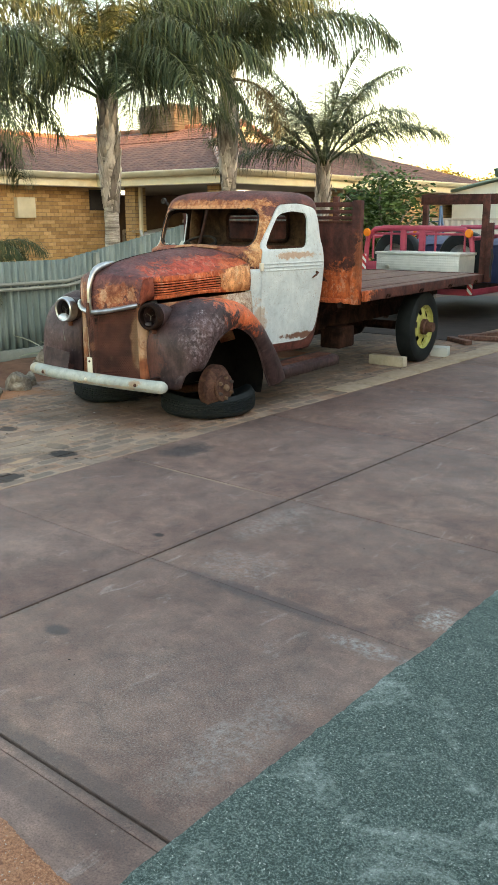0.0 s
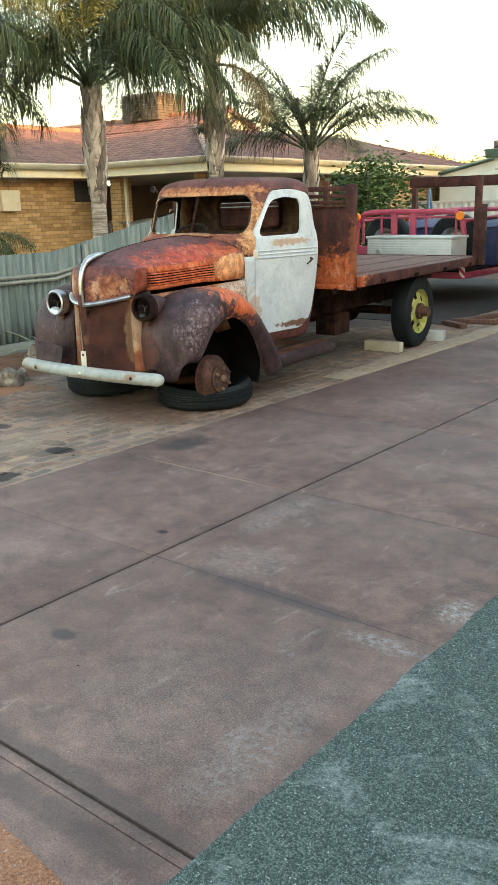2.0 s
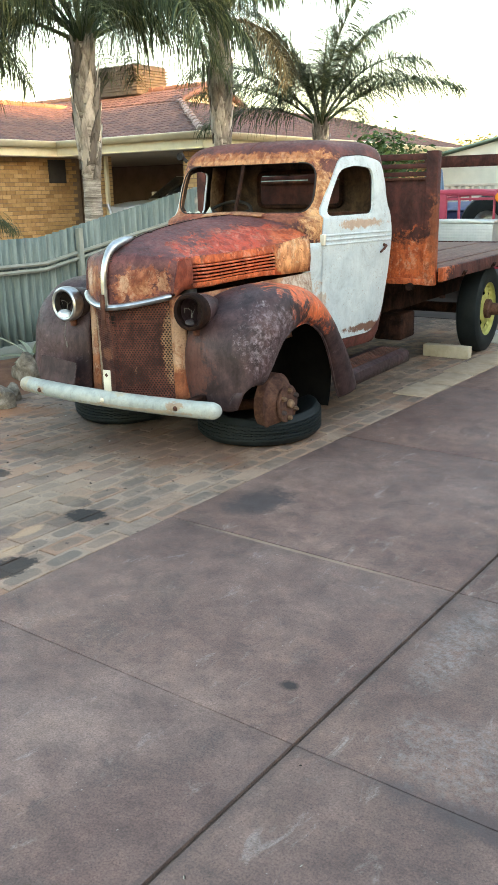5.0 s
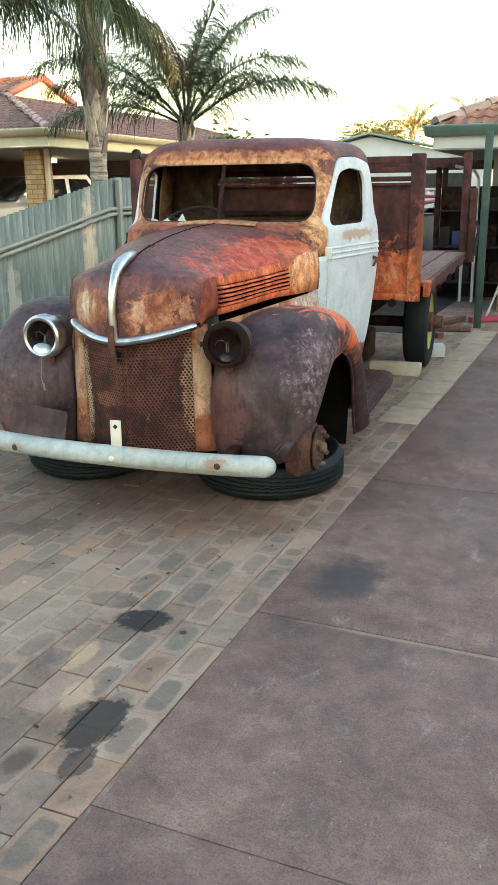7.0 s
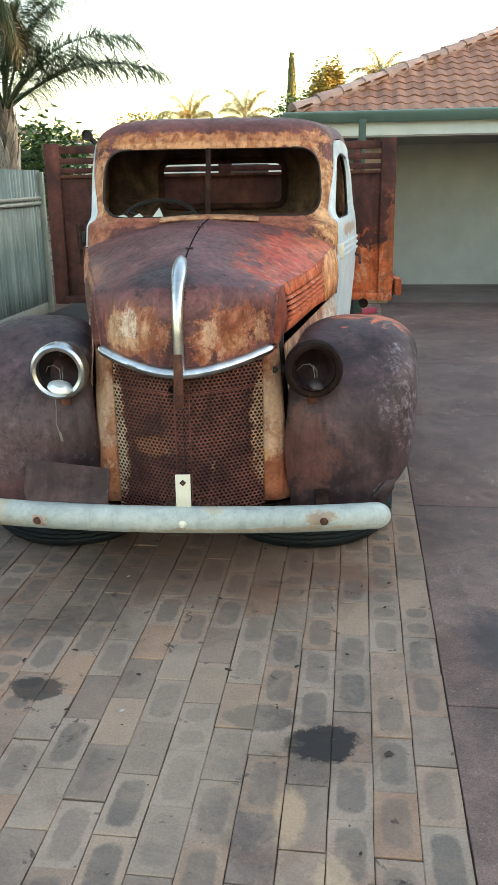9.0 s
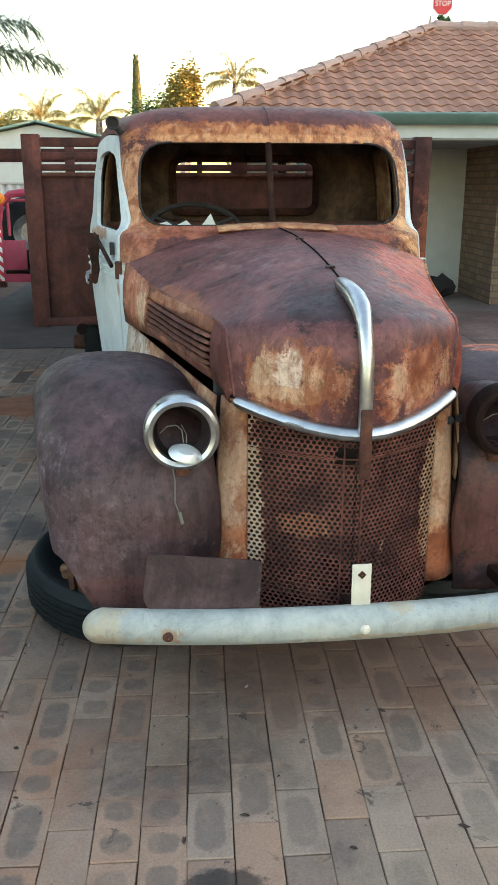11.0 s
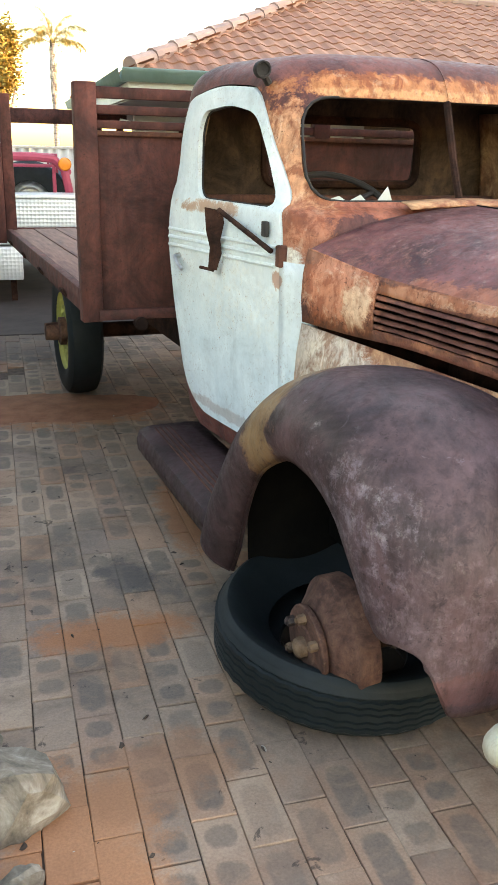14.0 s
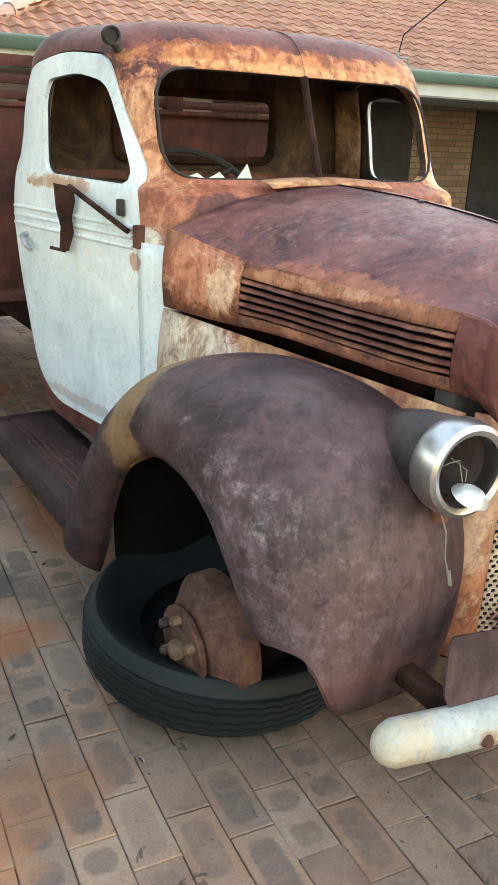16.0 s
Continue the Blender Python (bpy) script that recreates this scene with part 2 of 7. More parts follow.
m_fender = patina("fender_rust_and_sun", (0.036, 0.021, 0.023), (0.080, 0.046, 0.049), (0.21, 0.165, 0.19), [
    # sun patch on the crown, painted as orange
    ((0.76, 1.02, 0.94), (0.36, 0.38, 0.26), (0.76, 0.17, 0.065), 0.97),
    ((-0.80, 0.99, 0.84), (0.3, 0.13, 0.30), (0.27, 0.17, 0.08), 0.85),
    ((-0.74, 1.22, 0.74), (0.12, 0.3, 0.1), (0.22, 0.14, 0.075), 0.7),
    ((-0.86, 0.52, 0.70), (0.18, 0.26, 0.20), (0.29, 0.235, 0.27), -0.8),
    ((-0.68, 0.30, 0.56), (0.24, 0.2, 0.26), (0.125, 0.077, 0.080), 0.55),
    ((-0.72, 0.32, 0.55), (0.2, 0.2, 0.18), (0.25, 0.175, 0.185), -0.5),
    ((-0.66, 0.32, 0.40), (0.3, 0.2, 0.05), (0.17, 0.07, 0.06), 0.5),
    ((0.84, 0.5, 0.70), (0.18, 0.30, 0.22), (0.42, 0.35, 0.40), -0.85),
    ((0.45, 0.3, 0.55), (0.14, 0.2, 0.2), (0.16, 0.06, 0.045), 0.6)], fleck_at=0.60, rough=0.5, wear=0.14, scale=4.0, rim=(0.14, 0.06, 0.045), rusting=0.3, drip=0.75)
m_bucket = patina("bucket_steel", (0.034, 0.027, 0.027), (0.090, 0.066, 0.064), (0.16, 0.09, 0.075), rough=0.5, fleck_at=0.58)
m_rust = patina("rust", (0.07, 0.028, 0.02), (0.15, 0.06, 0.038), (0.28, 0.13, 0.075), rough=0.85, bmp=0.12)
m_rim = patina("tan_rust", (0.11, 0.065, 0.042), (0.22, 0.14, 0.09), (0.34, 0.25, 0.18), rough=0.7, bmp=0.08)
m_darkrust = patina("dark_rust", (0.02, 0.011, 0.009), (0.055, 0.026, 0.019), None, rough=0.9)
m_drum = patina("drum_rust", (0.072, 0.034, 0.027), (0.135, 0.068, 0.049), (0.24, 0.15, 0.105), rough=0.85, scale=11, fleck_at=0.6, bmp=0.08)
m_grille = patina("grille_rust", (0.075, 0.028, 0.024), (0.17, 0.065, 0.05), (0.34, 0.2, 0.13), [
    ((-0.29, 0.3, 0.62), (0.055, 0.1, 0.42), (0.56, 0.46, 0.34), 0.9),
    ((0.28, 0.28, 0.7), (0.045, 0.1, 0.3), (0.48, 0.34, 0.22), 0.8),
    ((-0.12, 0.2, 0.60), (0.10, 0.1, 0.05), (0.36, 0.22, 0.14), 0.5)], rough=0.8, rusting=0.4)
m_shell = patina("shell_paint", (0.24, 0.085, 0.045), (0.48, 0.26, 0.14), (0.20, 0.06, 0.03), [
    ((0.58, 1.30, 0.9), (0.2, 0.22, 0.2), (0.66, 0.58, 0.48), 0.9), ((-0.58, 1.28, 0.9), (0.2, 0.24, 0.2), (0.64, 0.57, 0.48), 0.9),
    ((0.34, 0.3, 0.70), (0.12, 0.2, 0.22), (0.66, 0.50, 0.36), 0.7), ((-0.33, 0.3, 0.72), (0.12, 0.2, 0.20), (0.64, 0.50, 0.38), 0.7),
    ((0.3, 0.3, 0.44), (0.15, 0.2, 0.10), (0.40, 0.12, 0.055), 0.85),
    ((-0.32, 0.3, 0.46), (0.12, 0.2, 0.12), (0.45, 0.17, 0.08), 0.85)], rough=0.65, drip=0.4, scale=8, flaking=0.85, rusting=0.9)
m_bumper = patina("bumper_paint", (0.33, 0.37, 0.355), (0.44, 0.475, 0.445), (0.30, 0.19, 0.10), [
    ((-0.71, 0.10, 0.38), (0.13, 0.1, 0.08), (0.47, 0.42, 0.30), 0.8),
    ((-0.70, 0.08, 0.355), (0.09, 0.1, 0.03), (0.25, 0.16, 0.10), -0.9),
    ((-0.53, 0.01, 0.378), (0.06, 0.08, 0.03), (0.30, 0.17, 0.09), 0.8), ((0.50, 0.01, 0.39), (0.06, 0.08, 0.04), (0.30, 0.16, 0.08), 0.8),
    ((-0.66, 0.0, 0.36), (0.12, 0.1, 0.03), (0.28, 0.22, 0.16), 0.6), ((0.3, 0.0, 0.352), (0.5, 0.1, 0.012), (0.30, 0.20, 0.12), 0.6),
    ((0.12, 0.0, 0.43), (0.07, 0.1, 0.03), (0.5, 0.42, 0.26), 0.5)], rusting=0.1, rag=1.4, rim=(0.42, 0.36, 0.28), fleck_at=0.69, rough=0.38, even=0.7, grain=0.2, drip=0.25, bmp=0.12, wear=0.05, pits=0.15, chips=0.4)
m_bed = patina("headboard_rust_and_sun", (0.055, 0.020, 0.017), (0.105, 0.036, 0.029), (0.2, 0.07, 0.05), [
    # low sun on the board's lower corner, put into the colour
    ((0.90, 2.6, 0.96), (0.42, 0.3, 0.24), (0.64, 0.155, 0.055), 0.97),
    ((1.05, 2.6, 1.2), (0.09, 0.1, 0.3), (0.30, 0.11, 0.06), 0.6)], rough=0.75, fleck_at=0.66)
m_wood = simple("deck_wood", (0.07, 0.03, 0.024), (0.22, 0.11, 0.08), 7, 0.8, 0, 0.4, 0.006, "Object", (6, 0.5, 4))
m_chrome = simple("worn_chrome", (0.34, 0.35, 0.36), (0.66, 0.67, 0.66), 14, 0.33, 1.0, 0.08, 0.002)
# black for the hinge line and for shade painted in the wheel arches
m_void = simple("seam_and_shade_black", (0.004, 0.004, 0.004), (0.010, 0.009, 0.008), 8, 0.95)
m_reflector = simple("dull_reflector", (0.62, 0.66, 0.66), (0.78, 0.80, 0.79), 9, 0.4, 0.6, 0.05)
m_black = simple("black_steel", (0.012, 0.011, 0.011), (0.03, 0.026, 0.025), 10, 0.85)
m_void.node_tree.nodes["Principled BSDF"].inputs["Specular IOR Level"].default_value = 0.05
m_tyre = simple("tyre_rubber", (0.005, 0.0085, 0.010), (0.013, 0.019, 0.022), 7, 0.6, 0, 0.35, 0.003)
m_tyre.node_tree.nodes["Principled BSDF"].inputs["Specular IOR Level"].default_value = 0.25
m_yellow = simple("yellow_rim", (0.30, 0.31, 0.07), (0.50, 0.49, 0.16), 9, 0.6)
m_cream = simple("cream_plate", (0.6, 0.56, 0.46), (0.76, 0.72, 0.6), 12, 0.5)
m_wire = simple("dull_wire", (0.12, 0.11, 0.095), (0.24, 0.22, 0.18), 12, 0.6)
m_seatcloth = simple("cab_lining", (0.10, 0.07, 0.05), (0.22, 0.15, 0.10), 9, 0.95)


# ---- building helpers ----
def link_mesh(name, bm, mat, angle=35):
    me = bpy.data.meshes.new(name)
    bm.to_mesh(me)
    bm.free()
    me.polygons.foreach_set("use_smooth", [True] * len(me.polygons))
    me.set_sharp_from_angle(angle=radians(angle))
    if mat is not None:
        me.materials.append(mat)
    return new(name, me)


def part(name, bm, mat, parent, label="", angle=35, m=None):
    ob = link_mesh(name, bm, mat, angle)
    ob.parent = parent
    if m is not None:
        ob.matrix_basis = m
    if label:
        tagged(ob, label)
    return ob


def again(ob, m, parent):
    """Another piece on the same mesh."""
    o = new(ob.name.split(".")[0], ob.data)
    o.parent = parent
    o.matrix_basis = m
    return o


def thing(name, label, category, m=None, group="", kind=""):
    e = new(name)
    if m is not None:
        e.matrix_basis = m
    return tagged(e, label, category, group, kind)


def solo(name, bm, mat, label, category, group="", kind="", angle=35, m=None):
    ob = link_mesh(name, bm, mat, angle)
    if m is not None:
        ob.matrix_basis = m
    return tagged(ob, label, category, group, kind)


def box(bm, x0, x1, y0, y1, z0, z1, bev=0.0, m=None):
    r = bmesh.ops.create_cube(bm, size=1)
    vs = r["verts"]
    for v in vs:
        v.co = Vector(((x0 + x1) / 2 + v.co.x * (x1 - x0), (y0 + y1) / 2 + v.co.y * (y1 - y0), (z0 + z1) / 2 + v.co.z * (z1 - z0)))
    if bev > 0:
        es = list({e for v in vs for e in v.link_edges})
        r = bmesh.ops.bevel(bm, geom=es, offset=bev, segments=2, affect='EDGES', profile=0.5)
        vs = list({v for f in r["faces"] for v in f.verts} | {v for v in vs if v.is_valid})
    if m is not None:
        bmesh.ops.transform(bm, matrix=m, verts=vs)
    return vs


def bbox(x0, x1, y0, y1, z0, z1, bev=0.0, m=None):
    bm = bmesh.new()
    box(bm, x0, x1, y0, y1, z0, z1, bev, m)
    return bm


def tube(bm, pts, r, n=10, cap=True, flat=1.0):
    """A swept tube along points; r a number or one per point."""
    pts = [Vector(p) for p in pts]
    rs = r if isinstance(r, (list, tuple)) else [r] * len(pts)
    rings = []
    side = None
    for i, p in enumerate(pts):
        d = (pts[min(i + 1, len(pts) - 1)] - pts[max(i - 1, 0)]).normalized()
        if side is None:
            side = d.cross(Vector((0, 0, 1)) if abs(d.z) < 0.9 else Vector((1, 0, 0))).normalized()
        side = (side - d * side.dot(d)).normalized()
        up = side.cross(d)
        rings.append([bm.verts.new(p + rs[i] * (math.cos(a) * side + flat * math.sin(a) * up)) for a in (2 * math.pi * k / n for k in range(n))])
    for a, b in zip(rings, rings[1:]):
        for k in range(n):
            bm.faces.new((a[k], a[(k + 1) % n], b[(k + 1) % n], b[k]))
    if cap:
        bm.faces.new(rings[0][::-1])
        bm.faces.new(rings[-1])
    return rings


def grid(bm, rows, wrap=False):
    vs = [[bm.verts.new(p) for p in row] for row in rows]
    n = len(vs[0])
    for a, b in zip(vs, vs[1:]):
        for k in range(n if wrap else n - 1):
            bm.faces.new((a[k], a[(k + 1) % n], b[(k + 1) % n], b[k]))
    return vs


def lathe(bm, prof, n=32, axis='z', m=None):
    """Turned body: (radius, height) pairs."""
    rows = []
    for r, h in prof:
        row = []
        for k in range(n):
            a = 2 * math.pi * k / n
            c, s = r * math.cos(a), r * math.sin(a)
            row.append((c, s, h) if axis == 'z' else ((c, h, s) if axis == 'y' else (h, c, s)))
        rows.append(row)
    vs = grid(bm, rows, True)
    if m is not None:
        bmesh.ops.transform(bm, matrix=m, verts=[v for r in vs for v in r])
    return vs


def prism(poly, axis, lo, hi):
    """A closed prism: poly in the two other axes, extruded along axis."""
    bm = bmesh.new()

    def at(p, w):
        return (w, p[0], p[1]) if axis == 'x' else ((p[0], w, p[1]) if axis == 'y' else (p[0], p[1], w))
    a = [bm.verts.new(at(p, lo)) for p in poly]
    b = [bm.verts.new(at(p, hi)) for p in poly]
    bm.faces.new(a)
    bm.faces.new(b[::-1])
    for k in range(len(poly)):
        j = (k + 1) % len(poly)
        bm.faces.new((a[k], b[k], b[j], a[j]))
    bmesh.ops.recalc_face_normals(bm, faces=bm.faces)
    return bm


def cut(bm, others, op):
    """The solid bm, joined with, less or within the other solids."""
    def tmp(b):
        me = bpy.data.meshes.new("t")
        b.to_mesh(me)
        return new("t", me)
    a = tmp(bm)
    bm.free()
    obs = [tmp(o) for o in others]
    for o in obs:
        md = a.modifiers.new("b", 'BOOLEAN')
        md.operation, md.object, md.solver = op, o, 'EXACT'
    bpy.context.view_layer.update()
    me = bpy.data.meshes.new_from_object(a.evaluated_get(bpy.context.evaluated_depsgraph_get()))
    out = bmesh.new()
    out.from_mesh(me)
    for o in [a] + obs:
        d = o.data
        bpy.data.objects.remove(o)
        bpy.data.meshes.remove(d)
    bpy.data.meshes.remove(me)
    return out


def thicken(ob, t, offset=-1):
    md = ob.modifiers.new("thickness", 'SOLIDIFY')
    md.thickness, md.offset = t, offset
    return ob


def curve(keys, t):
    """Smooth value through (t, value, ...) keys."""
    if t <= keys[0][0]:
        return keys[0][1:]
    for i in range(len(keys) - 1):
        if t <= keys[i + 1][0]:
            p0, p1, p2, p3 = keys[max(i - 1, 0)], keys[i], keys[i + 1], keys[min(i + 2, len(keys) - 1)]
            h = p2[0] - p1[0]
            s = (t - p1[0]) / h
            out = []
            for k in range(1, len(p1)):
                m1 = (p2[k] - p0[k]) / max(p2[0] - p0[0], 1e-6) * h
                m2 = (p3[k] - p1[k]) / max(p3[0] - p1[0], 1e-6) * h
                out.append((2 * s**3 - 3 * s**2 + 1) * p1[k] + (s**3 - 2 * s**2 + s) * m1 + (-2 * s**3 + 3 * s**2) * p2[k] + (s**3 - s**2) * m2)
            return tuple(out)
    return keys[-1][1:]

# ---- ground ----
m_earth = simple("earth", (0.09, 0.052, 0.038), (0.18, 0.10, 0.072), 3, 0.95, 0, 0.4, 0.02)
m_slab, nt, b = shade("driveway_concrete", 0.72)
v = coords(nt, "Object")
n1 = noise_tex(nt, v, 1.3, 6, 0.65, 0.3)
n2 = noise_tex(nt, v, 9, 8, 0.7)
n3 = noise_tex(nt, v, 160, 3, 0.6)
c = ramp(nt, n1, [(0.28, (0.132, 0.074, 0.063)), (0.5, (0.203, 0.122, 0.100)), (0.72, (0.280, 0.182, 0.151))])
c = mixc(nt, 0.75, c, ramp(nt, n2, [(0.3, (0.5, 0.47, 0.46)), (0.55, (1, 1, 1)), (0.75, (1.45, 1.42, 1.4))]), 'MULTIPLY')
white = ramp(nt, noise_tex(nt, v, 2.1, 7, 0.7, 0.6), [(0.62, 0.0), (0.8, 1.0)])
patch = ramp(nt, noise_tex(nt, v, 34, 9, 0.8, 0.2), [(0.45, 0.0), (0.64, 1.0)])
c = mixc(nt, calc(nt, 'MULTIPLY', calc(nt, 'MULTIPLY', white, patch), 0.6), c, (0.42, 0.37, 0.34))
scuff = ramp(nt, noise_tex(nt, coords(nt, "Object", (1, 0.35, 1)), 11, 9, 0.75, 0.7), [(0.58, 0.0), (0.70, 1.0)])
c = mixc(nt, calc(nt, 'MULTIPLY', scuff, 0.45), c, (0.42, 0.36, 0.33))
grime = ramp(nt, noise_tex(nt, v, 3.3, 9, 0.75, 0.9), [(0.36, 1.0), (0.47, 0.0)])
c = mixc(nt, calc(nt, 'MULTIPLY', grime, 0.5), c, (0.085, 0.058, 0.05))
chip = ramp(nt, noise_tex(nt, v, 60, 3, 0.6), [(0.70, 0.0), (0.74, 1.0)])
c = mixc(nt, calc(nt, 'MULTIPLY', chip, 0.45), c, (0.5, 0.46, 0.42))
c = mixc(nt, 0.55, c, ramp(nt, n3, [(0.35, (0.5, 0.5, 0.5)), (0.5, (1, 1, 1)), (0.66, (1.4, 1.4, 1.4))]), 'MULTIPLY')
c = mixc(nt, 0.32, c, ramp(nt, noise_tex(nt, v, 62, 4, 0.7), [(0.32, (0.5, 0.48, 0.46)), (0.5, (1, 1, 1)), (0.68, (1.35, 1.33, 1.3))]), 'MULTIPLY')
worn = calc(nt, 'MULTIPLY', blob(nt, v, (-1.75, 1.95, 0), (0.75, 0.8, 0.4), noise_tex(nt, v, 2.5, 6, 0.7), 0.8), 1.0)
speck = ramp(nt, noise_tex(nt, v, 140, 6, 0.85), [(0.50, 0.0), (0.64, 1.0)])
c = mixc(nt, calc(nt, 'MULTIPLY', calc(nt, 'MULTIPLY', worn, speck), 0.5), c, (0.46, 0.42, 0.385))
cloud = noise_tex(nt, v, 4.2, 8, 0.72, 0.7)
c = mixc(nt, 0.55, c, ramp(nt, cloud, [(0.34, (0.66, 0.62, 0.62)), (0.5, (1, 1, 1)), (0.66, (1.32, 1.30, 1.22))]), 'MULTIPLY')
pit = ramp(nt, noise_tex(nt, v, 130, 2, 0.6), [(0.29, 1.0), (0.36, 0.0)])
c = mixc(nt, calc(nt, 'MULTIPLY', pit, 0.6), c, (0.04, 0.03, 0.028))
marks = [
    ((-2.997, 3.035, 0), (0.045, 0.035, 0.1), (0.025, 0.02, 0.02), 0.9), ((-2.548, 2.017, 0), (0.075, 0.05, 0.1), (0.05, 0.04, 0.038), 0.85),
    ((-2.1, 2.79, 0), (0.75, 0.07, 0.1), (0.07, 0.05, 0.05), 0.7), ((-4.06, 4.35, 0), (0.2, 0.28, 0.1), (0.055, 0.042, 0.042), 0.9),
    ((-1.40, 3.1, 0), (0.10, 0.16, 0.1), (0.5, 0.52, 0.5), 0.75), ((-1.52, 2.69, 0), (0.22, 0.07, 0.1), (0.42, 0.44, 0.42), 0.65)]
marks += [
    ((-1.5, 1.9, 0), (0.14, 0.4, 0.1), (0.34, 0.32, 0.3), 0.55), ((-2.66, 3.6, 0), (0.12, 0.5, 0.1), (0.38, 0.35, 0.33), 0.5),
    ((-2.4, 3.0, 0), (0.3, 0.25, 0.1), (0.3, 0.27, 0.26), 0.5), ((-2.82, 3.0, 0), (0.035, 4.5, 0.1), (0.07, 0.052, 0.048), 0.4),
    ((-3.55, 3.93, 0), (0.75, 0.018, 0.1), (0.42, 0.29, 0.19), 0.5), ((-1.8, 1.47, 0), (0.8, 0.07, 0.1), (0.07, 0.055, 0.052), 0.55), ((-1.8, 1.34, 0), (0.6, 0.07, 0.1), (0.085, 0.06, 0.055), 0.45)]
for centre, size, colour, much in marks:
    k = blob(nt, v, centre, size, calc(nt, 'ADD', calc(nt, 'MULTIPLY', noise_tex(nt, v, 8, 8, 0.75), 0.9), 0.05), 0.6)
    if max(colour) > 0.25 and size[1] > 0.03:
        k = calc(nt, 'MULTIPLY', k, patch)
    c = mixc(nt, calc(nt, 'MULTIPLY', k, much), c, colour)
nt.links.new(c, b.inputs["Base Color"])
nt.links.new(ramp(nt, n2, [(0.3, 0.55), (0.7, 0.85)]), b.inputs["Roughness"])
bump(nt, b, calc(nt, 'ADD', n3, calc(nt, 'MULTIPLY', n2, 0.8)), 0.35, 0.004)


def aggregate(name, cols, pale):
    m, nt, b = shade(name, 0.75)
    v = coords(nt, "Object")
    grain = cells(nt, v, 260)
    tone = noise_tex(nt, v, 150, 6, 0.85)
    c = ramp(nt, tone, cols)
    w = calc(nt, 'MULTIPLY', ramp(nt, noise_tex(nt, v, 3.4, 9, 0.75, 0.6), [(0.51, 0.0), (0.65, 1.0)]), ramp(nt, noise_tex(nt, v, 50, 7, 0.8), [(0.40, 0.1), (0.60, 1.0)]))
    c = mixc(nt, calc(nt, 'MULTIPLY', w, 0.7), c, pale)
    glint = ramp(nt, noise_tex(nt, v, 120, 1, 0.5), [(0.70, 0.0), (0.76, 1.0)])
    c = mixc(nt, calc(nt, 'MULTIPLY', glint, 0.7), c, (0.6, 0.62, 0.58))
    nt.links.new(c, b.inputs["Base Color"])
    bump(nt, b, grain, 0.6, 0.004)
    return m


m_green = aggregate("green_aggregate", [(0.36, (0.004, 0.012, 0.010)), (0.5, (0.034, 0.066, 0.057)), (0.64, (0.26, 0.32, 0.29))], (0.40, 0.46, 0.43))
m_orange = aggregate("orange_aggregate", [(0.36, (0.10, 0.038, 0.018)), (0.5, (0.33, 0.125, 0.060)), (0.66, (0.60, 0.31, 0.17))], (0.48, 0.27, 0.17))
m_joint = simple("joint_fill", (0.055, 0.036, 0.028), (0.15, 0.10, 0.075), 30, 0.95, 0, 0.5, 0.004)
m_carfloor = simple("carport_floor", (0.16, 0.12, 0.11), (0.26, 0.20, 0.185), 2, 0.7, 0, 0.2, 0.004)

bm = bmesh.new()
bmesh.ops.create_grid(bm, x_segments=2, y_segments=2, size=600)
solo("ground", bm, m_earth, "bare red-brown earth reaching to the horizon", "ground", kind="structure", m=pose(0, 0, -0.05))
drive = solo("driveway", bbox(-4.30, 3.0, -6, 13.0, -0.045, -0.012), m_joint, "stained maroon-grey concrete driveway with control joints", "driveway", kind="structure")
JOINTS = ((1.0, 0.002), (1.405, 0.001), (1.45, 0.006), (2.79, 0.0008), (3.945, 0.0025), (5.63, 0.003), (7.35, 0.003), (9.1, 0.003), (11.0, 0.003), (13.0, 0.003))
for x0, x1 in ((-4.30, -2.823), (-2.817, -1.30)):
    for (y0, g0), (y1, g1) in zip(JOINTS, JOINTS[1:]):
        part("slab", bbox(x0 + 0.003, x1 - 0.003, y0 + g0, y1 - g1, -0.03, 0.0, 0.0045), m_slab, drive)


def ragged(p, q, amount, seed, n=260):
    """A wavering line from p to q on the ground."""
    p, q = Vector(p), Vector(q)
    side = Vector((p.y - q.y, q.x - p.x)).normalized()
    out = []
    for k in range(n + 1):
        w = p.lerp(q, k / n)
        d = noise.noise(Vector((w.x * 3, w.y * 3, seed))) + 0.5 * noise.noise(Vector((w.x * 14, w.y * 14, seed))) + 0.35 * noise.noise(Vector((w.x * 60, w.y * 60, seed)))
        out.append(w + side * d * amount)
    return out


def sheet(edge, back, z):
    """A thin layer of ground whose front follows the edge and whose back runs along the given offset."""
    bm = bmesh.new()
    rows = [[(e.x, e.y, z - 0.006), (e.x, e.y, z - 0.001), (lerp(e.x, b.x, 0.004), lerp(e.y, b.y, 0.004), z), (b.x, b.y, z)] for e, b in ((e, e + Vector(back)) for e in edge)]
    grid(bm, rows)
    bmesh.ops.recalc_face_normals(bm, faces=bm.faces)
    return bm


part("green_strip", sheet(ragged((-1.332, 12.9), (-1.332, -6), 0.016, 1.0, 900), (4.3, 0), 0.004), m_green, drive, "green exposed aggregate strip")
part("orange_strip", sheet(ragged((-1.334, 1.19), (-4.3, 1.40), 0.02, 5.0, 300), (0, -7), 0.003), m_orange, drive, "orange exposed aggregate")

# dark slab under the trailer, the shade there put into its colour
m_shadeslab = simple("shaded_concrete", (0.018, 0.014, 0.013), (0.05, 0.038, 0.034), 2.5, 0.8, 0, 0.3, 0.006)
part("shade_slab", bbox(-8.4, -5.25, 10.7, 17.5, -0.03, 0.008, 0.004), m_shadeslab, drive, "dark concrete apron with trailer shade in its colour")

